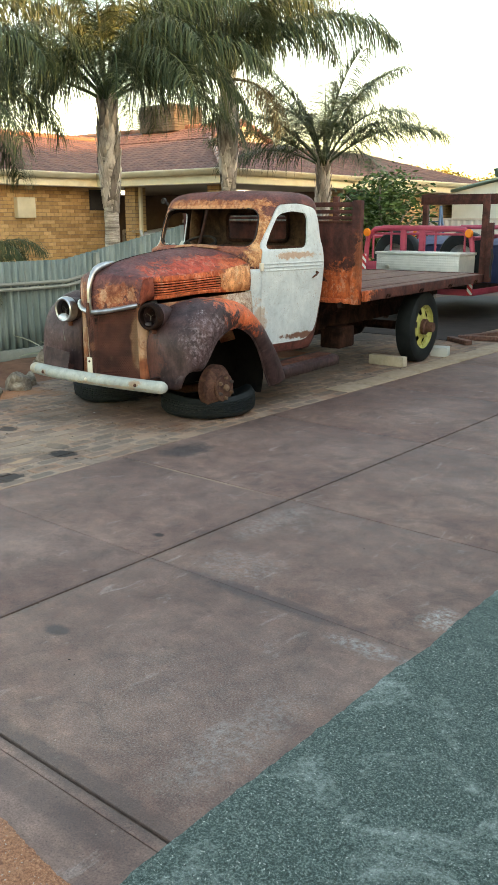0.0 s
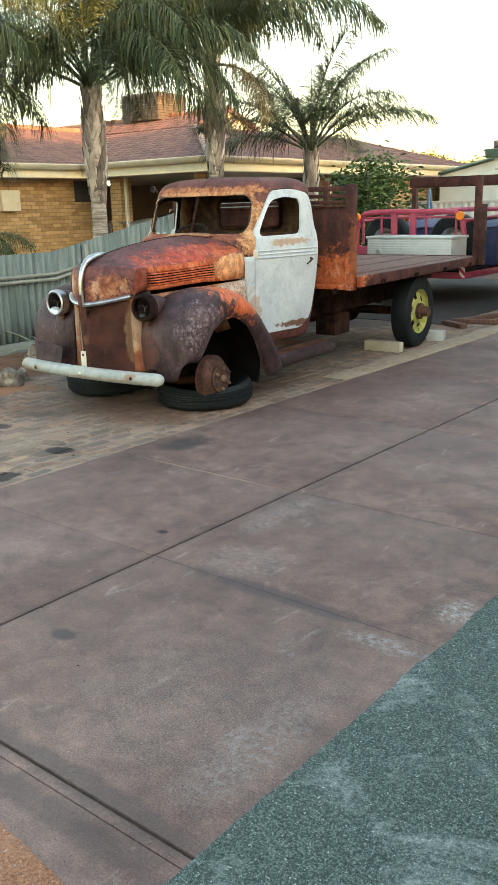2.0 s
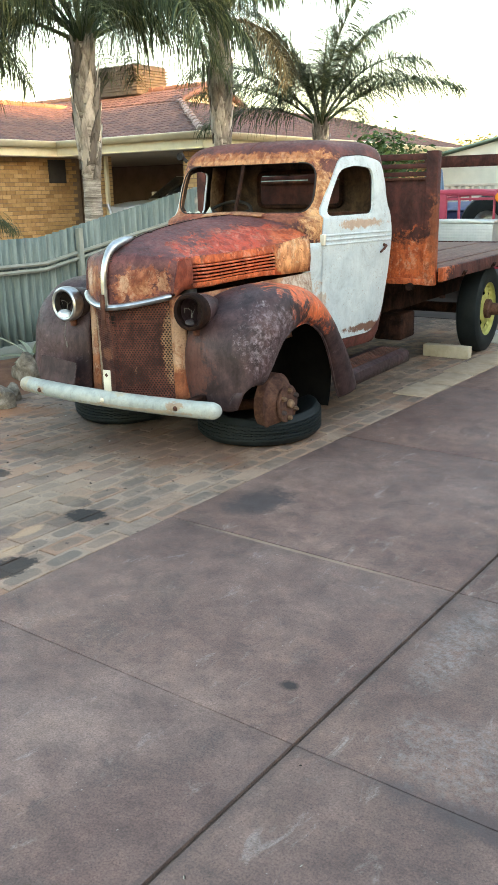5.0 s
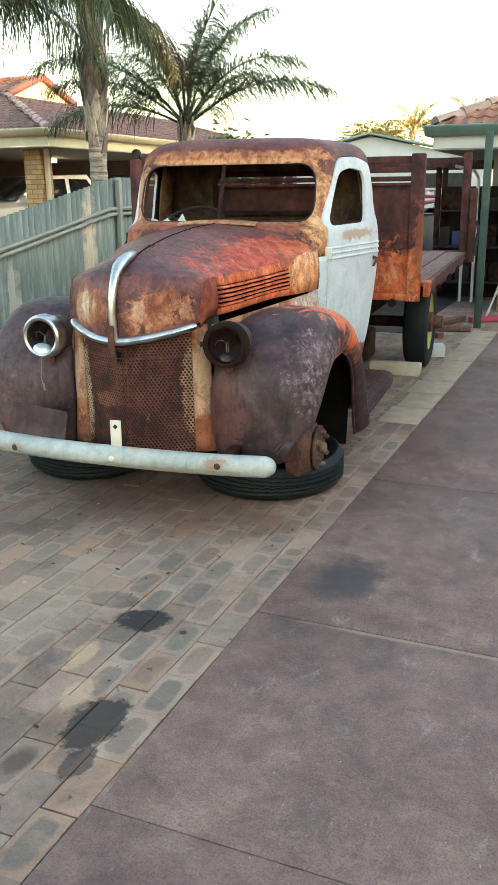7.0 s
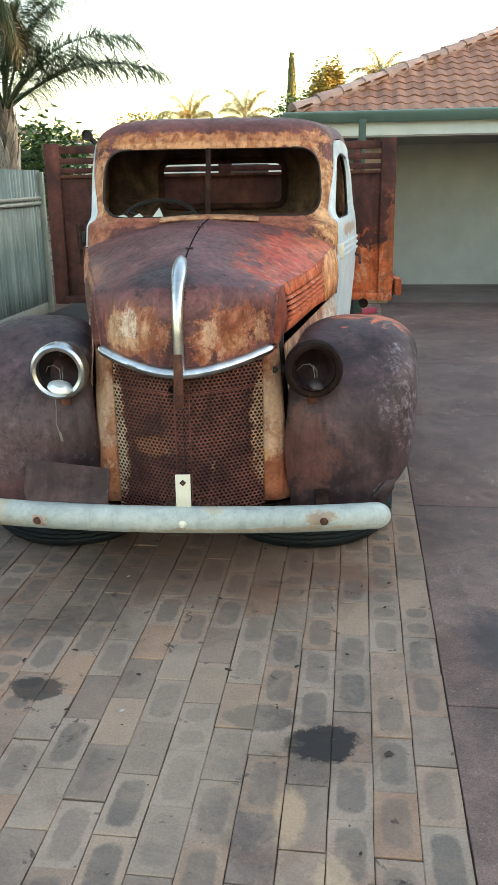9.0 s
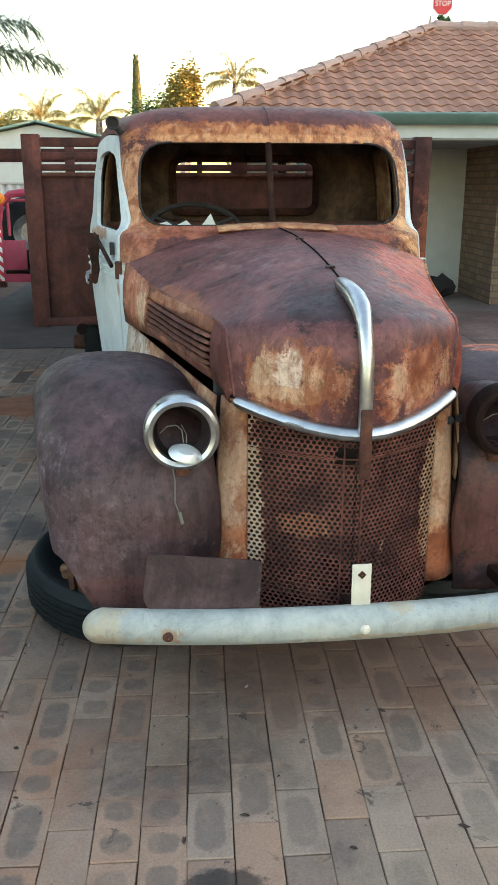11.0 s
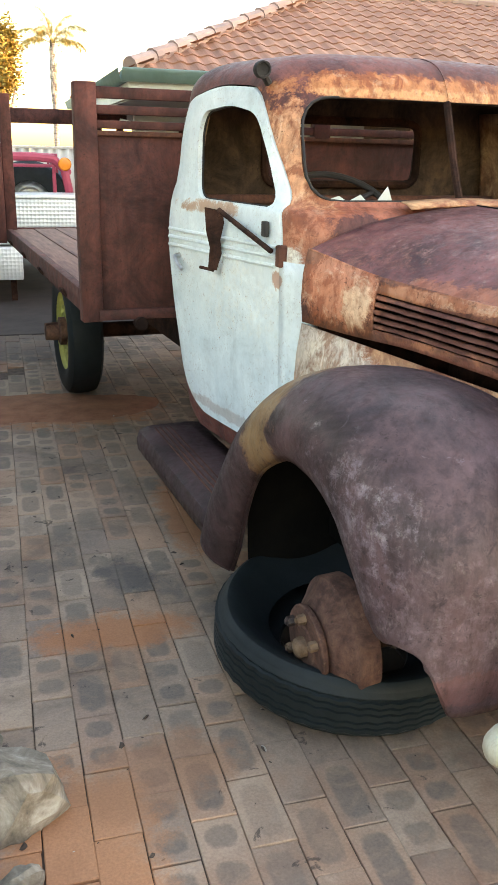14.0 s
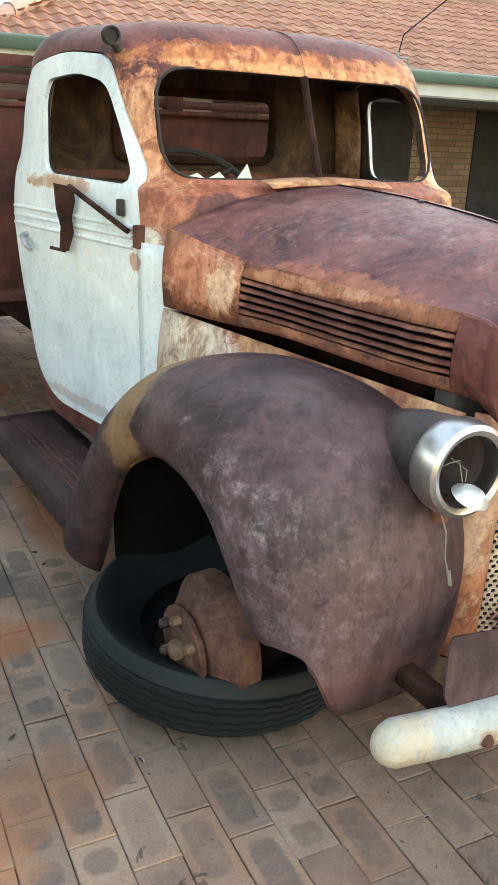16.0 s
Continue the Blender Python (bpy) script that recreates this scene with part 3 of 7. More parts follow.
# pale concrete edging beside the rear wheel
m_sand = simple("sandy_concrete", (0.30, 0.22, 0.15), (0.44, 0.34, 0.25), 8, 0.85, 0, 0.4, 0.004)
rng = random.Random(3)
for k in range(9):
    y0 = 6.85 + 0.48 * k
    part("edging", bbox(-4.57 + rng.uniform(-0.03, 0.03), -4.306, y0, y0 + 0.46 + rng.uniform(-0.03, 0.01), -0.03, 0.006 + rng.uniform(0, 0.004), 0.006), m_sand, drive)

# brick paving
m_paver, nt, b = shade("clay_paver", 0.85)
v = coords(nt, "Object")
vw = nt.nodes.new("ShaderNodeNewGeometry").outputs["Position"]
rnd = rand_ob(nt)
isl = island(nt)
rr = calc(nt, 'FRACT', calc(nt, 'ADD', rnd, isl))
c = ramp(nt, rr, [(0.0, (0.235, 0.165, 0.128)), (0.25, (0.305, 0.222, 0.17)), (0.5, (0.365, 0.265, 0.20)), (0.75, (0.37, 0.245, 0.175)), (0.88, (0.36, 0.21, 0.14)), (1.0, (0.245, 0.18, 0.148))])
dirt = noise_tex(nt, vw, 2.2, 7, 0.7, 0.5)
c = mixc(nt, 0.75, c, ramp(nt, dirt, [(0.34, (0.34, 0.33, 0.33)), (0.54, (1, 1, 1)), (0.72, (1.28, 1.2, 1.12))]), 'MULTIPLY')
earthy = ramp(nt, noise_tex(nt, vw, 1.4, 6, 0.65, 0.4), [(0.55, 0.0), (0.72, 1.0)])
c = mixc(nt, calc(nt, 'MULTIPLY', earthy, 0.6), c, (0.30, 0.135, 0.075))
# burnt centres that leave a paler rim on many pieces
uvn = nt.nodes.new("ShaderNodeUVMap")
sep = nt.nodes.new("ShaderNodeSeparateXYZ")
nt.links.new(uvn.outputs[0], sep.inputs[0])
pick = calc(nt, 'FRACT', calc(nt, 'MULTIPLY', rr, 13.7))
twin = calc(nt, 'GREATER_THAN', pick, 0.72)
along = calc(nt, 'ADD', calc(nt, 'MULTIPLY', calc(nt, 'FRACT', calc(nt, 'MULTIPLY', sep.outputs[1], 2.0)), twin), calc(nt, 'MULTIPLY', sep.outputs[1], calc(nt, 'SUBTRACT', 1.0, twin)))
ex = calc(nt, 'POWER', calc(nt, 'ABSOLUTE', calc(nt, 'SUBTRACT', calc(nt, 'MULTIPLY', sep.outputs[0], 2.0), 1.0)), 3.2)
ey = calc(nt, 'POWER', calc(nt, 'ABSOLUTE', calc(nt, 'SUBTRACT', calc(nt, 'MULTIPLY', along, 2.0), 1.0)), calc(nt, 'SUBTRACT', 5.0, calc(nt, 'MULTIPLY', twin, 2.6)))
edge = calc(nt, 'ADD', calc(nt, 'ADD', ex, ey), calc(nt, 'MULTIPLY', calc(nt, 'SUBTRACT', noise_tex(nt, vw, 26, 5, 0.65), 0.5), 0.55))
inner = ramp(nt, edge, [(0.20, 1.0), (0.42, 0.0)])
much = ramp(nt, calc(nt, 'FRACT', calc(nt, 'MULTIPLY', rr, 7.3)), [(0.12, 0.0), (0.4, 0.45), (1.0, 0.85)])
burnt = mixc(nt, noise_tex(nt, vw, 18, 6, 0.7), (0.085, 0.072, 0.064), (0.19, 0.145, 0.118))
c = mixc(nt, calc(nt, 'MULTIPLY', inner, much), c, burnt)
spot = ramp(nt, noise_tex(nt, vw, 13.0, 5, 0.65, 0.5), [(0.635, 0.0), (0.67, 1.0)])
c = mixc(nt, calc(nt, 'MULTIPLY', spot, 0.75), c, (0.035, 0.027, 0.023))
film = ramp(nt, noise_tex(nt, vw, 9, 9, 0.78, 0.9), [(0.5, 0.0), (0.66, 1.0)])
c = mixc(nt, calc(nt, 'MULTIPLY', film, 0.45), c, (0.36, 0.235, 0.16))
oil = ramp(nt, noise_tex(nt, vw, 5.0, 6, 0.7, 0.6), [(0.66, 0.0), (0.74, 1.0)])
c = mixc(nt, calc(nt, 'MULTIPLY', oil, 0.75), c, (0.03, 0.025, 0.022))
wb = calc(nt, 'ADD', calc(nt, 'MULTIPLY', noise_tex(nt, vw, 6, 9, 0.75), 1.3), -0.15)
marks = [
    ((-4.67, 3.72, 0), (0.10, 0.10, 0.1), (0.02, 0.017, 0.016), 0.95), ((-4.47, 3.10, 0), (0.10, 0.16, 0.1), (0.025, 0.02, 0.018), 0.9), ((-5.59, 3.91, 0), (0.10, 0.07, 0.1), (0.03, 0.025, 0.022), 0.8),
    ((-4.85, 3.82, 0), (0.12, 0.07, 0.1), (0.05, 0.04, 0.036), 0.7), ((-4.74, 3.42, 0), (0.05, 0.11, 0.1), (0.52, 0.33, 0.2), 0.7), ((-4.62, 3.22, 0), (0.05, 0.13, 0.1), (0.5, 0.33, 0.21), 0.7), ((-4.42, 2.93, 0), (0.05, 0.09, 0.1), (0.05, 0.036, 0.03), 0.8), ((-4.58, 2.86, 0), (0.05, 0.07, 0.1), (0.09, 0.055, 0.04), 0.8), ((-5.05, 3.75, 0), (0.3, 0.5, 0.1), (0.34, 0.25, 0.18), 0.45)]
marks += [
    # the two broad dark ones hold trailer and tray shade besides grime
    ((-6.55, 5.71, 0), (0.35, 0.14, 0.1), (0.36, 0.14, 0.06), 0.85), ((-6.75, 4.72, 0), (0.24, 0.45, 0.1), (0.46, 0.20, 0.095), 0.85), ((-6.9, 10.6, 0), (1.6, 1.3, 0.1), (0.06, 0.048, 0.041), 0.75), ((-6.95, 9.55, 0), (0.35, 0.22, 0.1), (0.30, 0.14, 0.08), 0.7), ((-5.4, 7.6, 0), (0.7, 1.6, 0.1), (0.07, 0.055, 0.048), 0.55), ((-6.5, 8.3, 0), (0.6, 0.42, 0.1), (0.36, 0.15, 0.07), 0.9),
    # shade inside the two loose tyres, painted on the pavers
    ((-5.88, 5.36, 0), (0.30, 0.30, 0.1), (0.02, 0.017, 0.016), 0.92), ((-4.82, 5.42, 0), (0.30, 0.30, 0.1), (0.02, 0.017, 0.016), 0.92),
    ((-6.14, 6.6, 0), (0.12, 0.5, 0.1), (0.36, 0.15, 0.07), 0.8), ((-6.55, 5.0, 0), (0.3, 0.2, 0.1), (0.32, 0.15, 0.08), 0.6), ((-6.45, 6.1, 0), (0.14, 0.2, 0.1), (0.06, 0.055, 0.055), 0.7),
    ((-5.1, 4.9, 0), (0.8, 0.5, 0.1), (0.20, 0.10, 0.065), 0.6)]
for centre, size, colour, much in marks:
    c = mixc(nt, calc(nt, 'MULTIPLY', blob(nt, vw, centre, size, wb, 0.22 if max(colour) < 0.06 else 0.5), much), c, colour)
fine = noise_tex(nt, vw, 140, 4, 0.7)
c = mixc(nt, 0.5, c, ramp(nt, fine, [(0.3, (0.6, 0.6, 0.6)), (0.55, (1, 1, 1)), (0.75, (1.3, 1.3, 1.3))]), 'MULTIPLY')
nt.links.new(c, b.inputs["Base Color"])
bump(nt, b, calc(nt, 'ADD', fine, noise_tex(nt, vw, 30, 4)), 0.4, 0.003)
paving = solo("paving", bbox(-7.06, -4.30, 0.2, 19, -0.045, -0.009), m_joint, "worn brown clay brick paving in running bond", "paving", kind="structure")
part("paving_bed", bbox(-8.36, -7.06, 8.66, 13.0, -0.045, -0.009), m_joint, paving)


def paver_verts():
    """A paver with a bevelled top: 12 points and its faces, with its place on the top face from 0 to 1."""
    vs = []
    for z, ins in ((-0.02, 0.0), (-0.002, 0.0), (0.0, 0.0025)):
        for sx, sy in ((-1, -1), (1, -1), (1, 1), (-1, 1)):
            vs.append((sx * (0.0563 - ins), sy * (0.1138 - ins), z))
    fs = [(8, 9, 10, 11)]
    for a in (0, 4):
        for k in range(4):
            j = (k + 1) % 4
            fs.append((a + k, a + j, a + 4 + j, a + 4 + k))
    return vs, fs


def uv_for(me, n):
    uv = me.uv_layers.new(name="UVMap")
    data = []
    for p in me.polygons:
        for i in p.vertices:
            k = i % 12 % 4
            data += [(0, 0), (1, 0), (1, 1), (0, 1)][k]
    uv.data.foreach_set("uv", data)


pv, pf = paver_verts()
pme = bpy.data.meshes.new("paver")
pme.from_pydata(pv, [], pf)
uv_for(pme, 12)
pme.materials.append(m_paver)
near, far_v, far_f = [], [], []
rng = random.Random(5)
for i in range(35):
    x = -4.357 - 0.115 * i
    for j in range(-2 if i < 24 else 36, 64):
        y = 0.55 + 0.23 * j + (0.115 if i % 2 else 0)
        m = pose(x + rng.uniform(-0.0015, 0.0015), y + rng.uniform(-0.002, 0.002), rng.uniform(-0.003, 0.0015), rng.uniform(-0.5, 0.5), rng.uniform(-0.8, 0.8), rng.uniform(-0.6, 0.6))
        if -7.16 < x < -6.72 and 9.2 < y < 9.62 - 0.23 * ((i // 2) % 2):
            m = m @ pose(0, -0.012, -0.022, 3, 2, 1)
        if 3.15 < y < 5.9:
            near.append(m)
        elif y < 13:
            o = len(far_v)
            far_v += [tuple(m @ Vector(p)) for p in pv]
            far_f += [tuple(o + k for k in f) for f in pf]
fme = bpy.data.meshes.new("far_pavers")
fme.from_pydata(far_v, [], far_f)
uv_for(fme, 12)
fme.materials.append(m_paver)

# ---- boundary fence ----
m_fence, nt, b = shade("fence_steel", 0.55, 0.0)
v = coords(nt, "Object", (1, 3, 0.22))
n = noise_tex(nt, v, 5, 8, 0.7)
c = ramp(nt, n, [(0.3, (0.065, 0.105, 0.108)), (0.5, (0.125, 0.18, 0.18)), (0.72, (0.26, 0.325, 0.315))])
c = mixc(nt, calc(nt, 'MULTIPLY', ramp(nt, noise_tex(nt, v, 9, 7, 0.7), [(0.56, 0.0), (0.7, 1.0)]), 0.4), c, (0.16, 0.12, 0.09))
c = mixc(nt, calc(nt, 'MULTIPLY', blob(nt, coords(nt, "Object"), (-8.6, 9.5, 0.9), (0.2, 0.15, 1.2), noise_tex(nt, coords(nt, "Object"), 5)), 0.8), c, (0.5, 0.43, 0.34))
c = mixc(nt, calc(nt, 'MULTIPLY', blob(nt, coords(nt, "Object"), (-8.6, 8.1, 0.3), (0.2, 0.13, 0.75), noise_tex(nt, coords(nt, "Object"), 5)), 0.7), c, (0.42, 0.43, 0.39))
nt.links.new(c, b.inputs["Base Color"])
bump(nt, b, noise_tex(nt, v, 40, 4), 0.15, 0.003)
m_rail = simple("fence_rail_paint", (0.17, 0.20, 0.18), (0.27, 0.29, 0.26), 6, 0.6)


def fence_top(y):
    return 1.12 if y < 6.9 else (1.72 if y > 10.1 else lerp(1.12, 1.72, (y - 6.9) / 3.2))


fence = thing("boundary_fence", "grey-green corrugated steel fence that rises in a slope", "fence", kind="structure")
y = 1.0
while y < 12.2:
    bm = bmesh.new()
    n = 40
    grid(bm, [[(-8.6 + 0.026 * math.sin(2 * math.pi * (yy / 0.095)), yy, z) for z in (0.06, 0.4, 0.8, fence_top(yy))] for yy in (y + 0.79 * k / n for k in range(n + 1))])
    thicken(part("sheet", bm, m_fence, fence), 0.003)
    y += 0.76
pts = [(-8.55, 1.0, 0.83), (-8.55, 6.9, 0.83), (-8.55, 9.9, 1.34), (-8.55, 12.3, 1.36)]
for a, b2 in zip(pts, pts[1:]):
    bm = bmesh.new()
    for dz in (-0.03, 0.03):
        tube(bm, [(a[0], a[1], a[2] + dz), (b2[0], b2[1], b2[2] + dz)], 0.022, 6)
    box(bm, -8.575, -8.56, 0, 0.001, 0, 0.001)
    part("rail", bm, m_rail, fence)
part("plinth", bbox(-8.62, -8.56, 1.0, 12.3, -0.04, 0.09, 0.008), m_rail, fence)
for y in (2.0, 4.7, 7.38, 10.06, 12.3):
    part("post", bbox(-8.56, -8.50, y - 0.03, y + 0.03, -0.04, fence_top(y) - 0.02, 0.006), m_rail, fence)

# ---- houses ----
def brick_mat(name, c1, c2, mortar):
    m, nt, b = shade(name, 0.85)
    tc = coords(nt, "Object")
    br = nt.nodes.new("ShaderNodeTexBrick")
    br.inputs["Scale"].default_value = 1.0
    br.inputs["Brick Width"].default_value = 0.24
    br.inputs["Row Height"].default_value = 0.086
    br.inputs["Mortar Size"].default_value = 0.008
    br.inputs["Color1"].default_value = (*c1, 1)
    br.inputs["Color2"].default_value = (*c2, 1)
    br.inputs["Mortar"].default_value = (*mortar, 1)
    sp = nt.nodes.new("ShaderNodeSeparateXYZ")
    nt.links.new(tc, sp.inputs[0])
    cb = nt.nodes.new("ShaderNodeCombineXYZ")
    nt.links.new(calc(nt, 'ADD', sp.outputs[0], sp.outputs[1]), cb.inputs[0])
    nt.links.new(sp.outputs[2], cb.inputs[1])
    nt.links.new(cb.outputs[0], br.inputs["Vector"])
    c = mixc(nt, 0.4, br.outputs["Color"], ramp(nt, noise_tex(nt, tc, 3, 6), [(0.3, (0.6, 0.6, 0.6)), (0.7, (1.15, 1.1, 1.05))]), 'MULTIPLY')
    nt.links.new(c, b.inputs["Base Color"])
    bump(nt, b, br.outputs["Fac"], -0.6, 0.008)
    return m


m_brick = brick_mat("cream_brick", (0.40, 0.26, 0.12), (0.56, 0.38, 0.19), (0.22, 0.16, 0.11))
m_onebrick, nt, b = shade("single_brick", 0.85)
rb = calc(nt, 'FRACT', calc(nt, 'ADD', rand_ob(nt), island(nt)))
c = ramp(nt, rb, [(0.0, (0.33, 0.20, 0.085)), (0.3, (0.43, 0.28, 0.13)), (0.7, (0.50, 0.33, 0.155)), (1.0, (0.58, 0.40, 0.21))])
nt.links.new(mixc(nt, 0.5, c, ramp(nt, noise_tex(nt, nt.nodes.new("ShaderNodeNewGeometry").outputs["Position"], 14, 6), [(0.3, (0.6, 0.6, 0.6)), (0.7, (1.2, 1.15, 1.1))]), 'MULTIPLY'), b.inputs["Base Color"])
m_brownbrick = brick_mat("brown_brick", (0.20, 0.125, 0.08), (0.30, 0.20, 0.13), (0.13, 0.10, 0.08))


def tile_mat(name, a, bb, cc):
    m, nt, b = shade(name, 0.75)
    v = coords(nt, "Object")
    r = calc(nt, 'FRACT', calc(nt, 'ADD', rand_ob(nt), island(nt)))
    c = ramp(nt, r, [(0.0, a), (0.5, bb), (1.0, cc)])
    c = mixc(nt, 0.5, c, ramp(nt, noise_tex(nt, nt.nodes.new("ShaderNodeNewGeometry").outputs["Position"], 3, 7, 0.7), [(0.3, (0.6, 0.6, 0.6)), (0.7, (1.2, 1.15, 1.1))]), 'MULTIPLY')
    nt.links.new(c, b.inputs["Base Color"])
    bump(nt, b, noise_tex(nt, v, 60, 4), 0.3, 0.004)
    return m


m_tile = tile_mat("terracotta_tile", (0.25, 0.11, 0.07), (0.32, 0.15, 0.095), (0.37, 0.185, 0.12))
m_tile2 = tile_mat("brown_tile", (0.13, 0.075, 0.066), (0.17, 0.095, 0.08), (0.21, 0.115, 0.095))
m_gutter = simple("green_gutter", (0.15, 0.24, 0.20), (0.2, 0.30, 0.26), 4, 0.45, 0, 0.05)
m_fascia = simple("pale_fascia", (0.55, 0.58, 0.54), (0.66, 0.68, 0.63), 3, 0.6, 0, 0.05)
m_cream2 = simple("cream_gutter", (0.56, 0.50, 0.34), (0.68, 0.62, 0.45), 3, 0.55, 0, 0.05)
m_wallpale = simple("pale_render", (0.46, 0.49, 0.47), (0.56, 0.58, 0.55), 3, 0.85)
m_eave = simple("eave_lining", (0.30, 0.28, 0.24), (0.38, 0.36, 0.31), 3, 0.85)
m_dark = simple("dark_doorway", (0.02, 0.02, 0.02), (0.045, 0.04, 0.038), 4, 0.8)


def tile_piece(w, l):
    """One wavy roof tile, 6 x 2 points plus its front lip."""
    vs, fs = [], []
    for r, (yy, dz) in enumerate(((0, -0.014), (0, 0.016), (l, 0.0))):
        for k in range(7):
            q = k / 6
            vs.append((w * (q - 0.5), yy, dz + 0.013 * math.sin(2 * math.pi * q + 0.6)))
    for r in range(2):
        for k in range(6):
            fs.append((r * 7 + k, r * 7 + k + 1, (r + 1) * 7 + k + 1, (r + 1) * 7 + k))
    return vs, fs


def roof_face(parent, name, mat, a, bb, run, pitch, lcut, rcut, pick=0, rng=random.Random(2)):
    """Tiles over a roof plane whose eave runs from a to bb and which climbs inwards by run metres; lcut and rcut are how far the
    eave's ends draw in for each metre climbed. The lowest `pick` courses are tiles of their own."""
    a, bb = Vector(a), Vector(bb)
    e = (bb - a).normalized()
    up = Vector((0, 0, 1))
    inw = up.cross(e)
    cs, sn = math.cos(pitch), math.sin(pitch)
    climb = inw * cs + up * sn
    nrm = e.cross(climb)
    w, l = 0.18, 0.25
    tv, tf = tile_piece(w, l * 1.12)
    me = bpy.data.meshes.new("roof_tile")
    me.from_pydata(tv, [], tf)
    me.materials.append(mat)
    av, af = [], []
    rows = int(run / cs / l)
    length = (bb - a).length
    for r in range(rows):
        d = r * l
        x0, x1 = lcut * d * cs, length - rcut * d * cs
        k = math.floor(x0 / w)
        while k * w < x1:
            xm = (k + 0.5) * w
            k += 1
            if xm < x0 or xm > x1:
                continue
            o = a + e * xm + climb * d + nrm * (0.03 + rng.uniform(-0.003, 0.003))
            m = Matrix.Translation(o) @ Matrix((e, climb, nrm)).transposed().to_4x4()
            if r < pick:
                t = new("roof_tile", me)
                t.parent = parent
                t.matrix_basis = m
            else:
                q = len(av)
                av += [tuple(m @ Vector(p)) for p in tv]
                af += [tuple(q + i for i in f) for f in tf]
    ob = bpy.data.meshes.new(name)
    ob.from_pydata(av, [], af)
    ob.materials.append(mat)
    o = new(name, ob)
    o.parent = parent
    tagged(o, kind="stuff")
    # boards under the tiles
    t = run / cs
    p = [a, bb, bb - e * rcut * run + climb * t, a + e * lcut * run + climb * t]
    bm = bmesh.new()
    bm.faces.new([bm.verts.new(q - nrm * 0.004) for q in p])
    thicken(part("roof_boards", bm, mat, parent), 0.02)
    return p


def ridge_caps(parent, mat, p, q):
    p, q = Vector(p), Vector(q)
    n = max(1, int((q - p).length / 0.4))
    d = (q - p).normalized()
    for k in range(n):
        bm = bmesh.new()
        a, c2 = p.lerp(q, k / n), p.lerp(q, (k + 1.06) / n)
        tube(bm, [a + Vector((0, 0, 0.012)), c2 + Vector((0, 0, 0.0))], [0.09, 0.078], 10)
        part("ridge_cap", bm, mat, parent)


# own house: hip roof over an open carport
own = thing("house", "brick house with terracotta hip roof, green gutter and open carport", "house")
EZ, PIT = 2.29, math.radians(23.2)
E0, E1, F0, F1 = -5.42, 14.0, 12.6, 19.2
H = (F1 - F0) / 2
RZ = EZ + H * math.tan(PIT)
roof_face(own, "roof_front", m_tile, (E0, F0, EZ), (E1, F0, EZ), H, PIT, 1.0, 1.0, 2)
roof_face(own, "roof_end", m_tile, (E0, F1, EZ), (E0, F0, EZ), H, PIT, 1.0, 1.0, 0)
roof_face(own, "roof_back", m_tile, (E1, F1, EZ), (E0, F1, EZ), H, PIT, 1.0, 1.0, 0)
m_cap = tile_mat("grey_cap", (0.30, 0.20, 0.17), (0.37, 0.26, 0.23), (0.42, 0.31, 0.27))
ridge_caps(own, m_cap, (E0, F0, EZ + 0.05), (E0 + H, F0 + H, RZ + 0.05))
ridge_caps(own, m_tile, (E0, F1, EZ + 0.05), (E0 + H, F0 + H, RZ + 0.05))
ridge_caps(own, m_cap, (E0 + H, F0 + H, RZ + 0.05), (E1 - H, F0 + H, RZ + 0.05))


def gutter(parent, mat, p, q, out):
    """A box gutter with a rolled lip along p to q; out points away from the house."""
    p, q, out = Vector(p), Vector(q), Vector(out)
    prof = [(0.0, 0.0), (0.0, -0.11), (0.09, -0.11), (0.115, -0.02), (0.13, 0.0), (0.115, 0.012), (0.105, -0.005)]
    bm = bmesh.new()
    grid(bm, [[e + out * x + Vector((0, 0, z)) for x, z in prof] for e in (p, q)])
    thicken(part("gutter", bm, mat, parent), 0.004)


gutter(own, m_gutter, (E0 - 0.1, F0 - 0.02, EZ + 0.02), (E1, F0 - 0.02, EZ + 0.02), (0, -1, 0))
gutter(own, m_gutter, (E0 - 0.02, F0 - 0.1, EZ + 0.02), (E0 - 0.02, F1, EZ + 0.02), (-1, 0, 0))
part("fascia", bbox(E0, E1, F0 - 0.018, F0, EZ - 0.24, EZ - 0.06), m_fascia, own)
part("fascia", bbox(E0 - 0.018, E0, F0, F1, EZ - 0.24, EZ - 0.06), m_fascia, own)
part("eave", bbox(E0, E1, F0, F1, EZ - 0.26, EZ - 0.242), m_eave, own)
part("pillar", bbox(-4.55, -4.20, 12.85, 13.20, -0.05, EZ - 0.26), m_brownbrick, own)
part("pillar_cap", bbox(-4.58, -4.17, 12.82, 13.23, EZ - 0.36, EZ - 0.30, 0.005), m_brownbrick, own)
part("back_wall", bbox(-5.0, -1.75, 15.05, 15.2, -0.05, EZ - 0.26), m_wallpale, own)
part("side_wall", bbox(-1.75, -0.9, 13.6, 15.2, -0.05, EZ - 0.26), m_brownbrick, own)
part("front_wall", bbox(-0.9, E1 - 0.4, 14.6, 14.85, -0.05, EZ - 0.26), m_brownbrick, own)
part("carport_floor", bbox(E0, 14, 13.0, 19.4, -0.045, -0.004), m_carfloor, own)

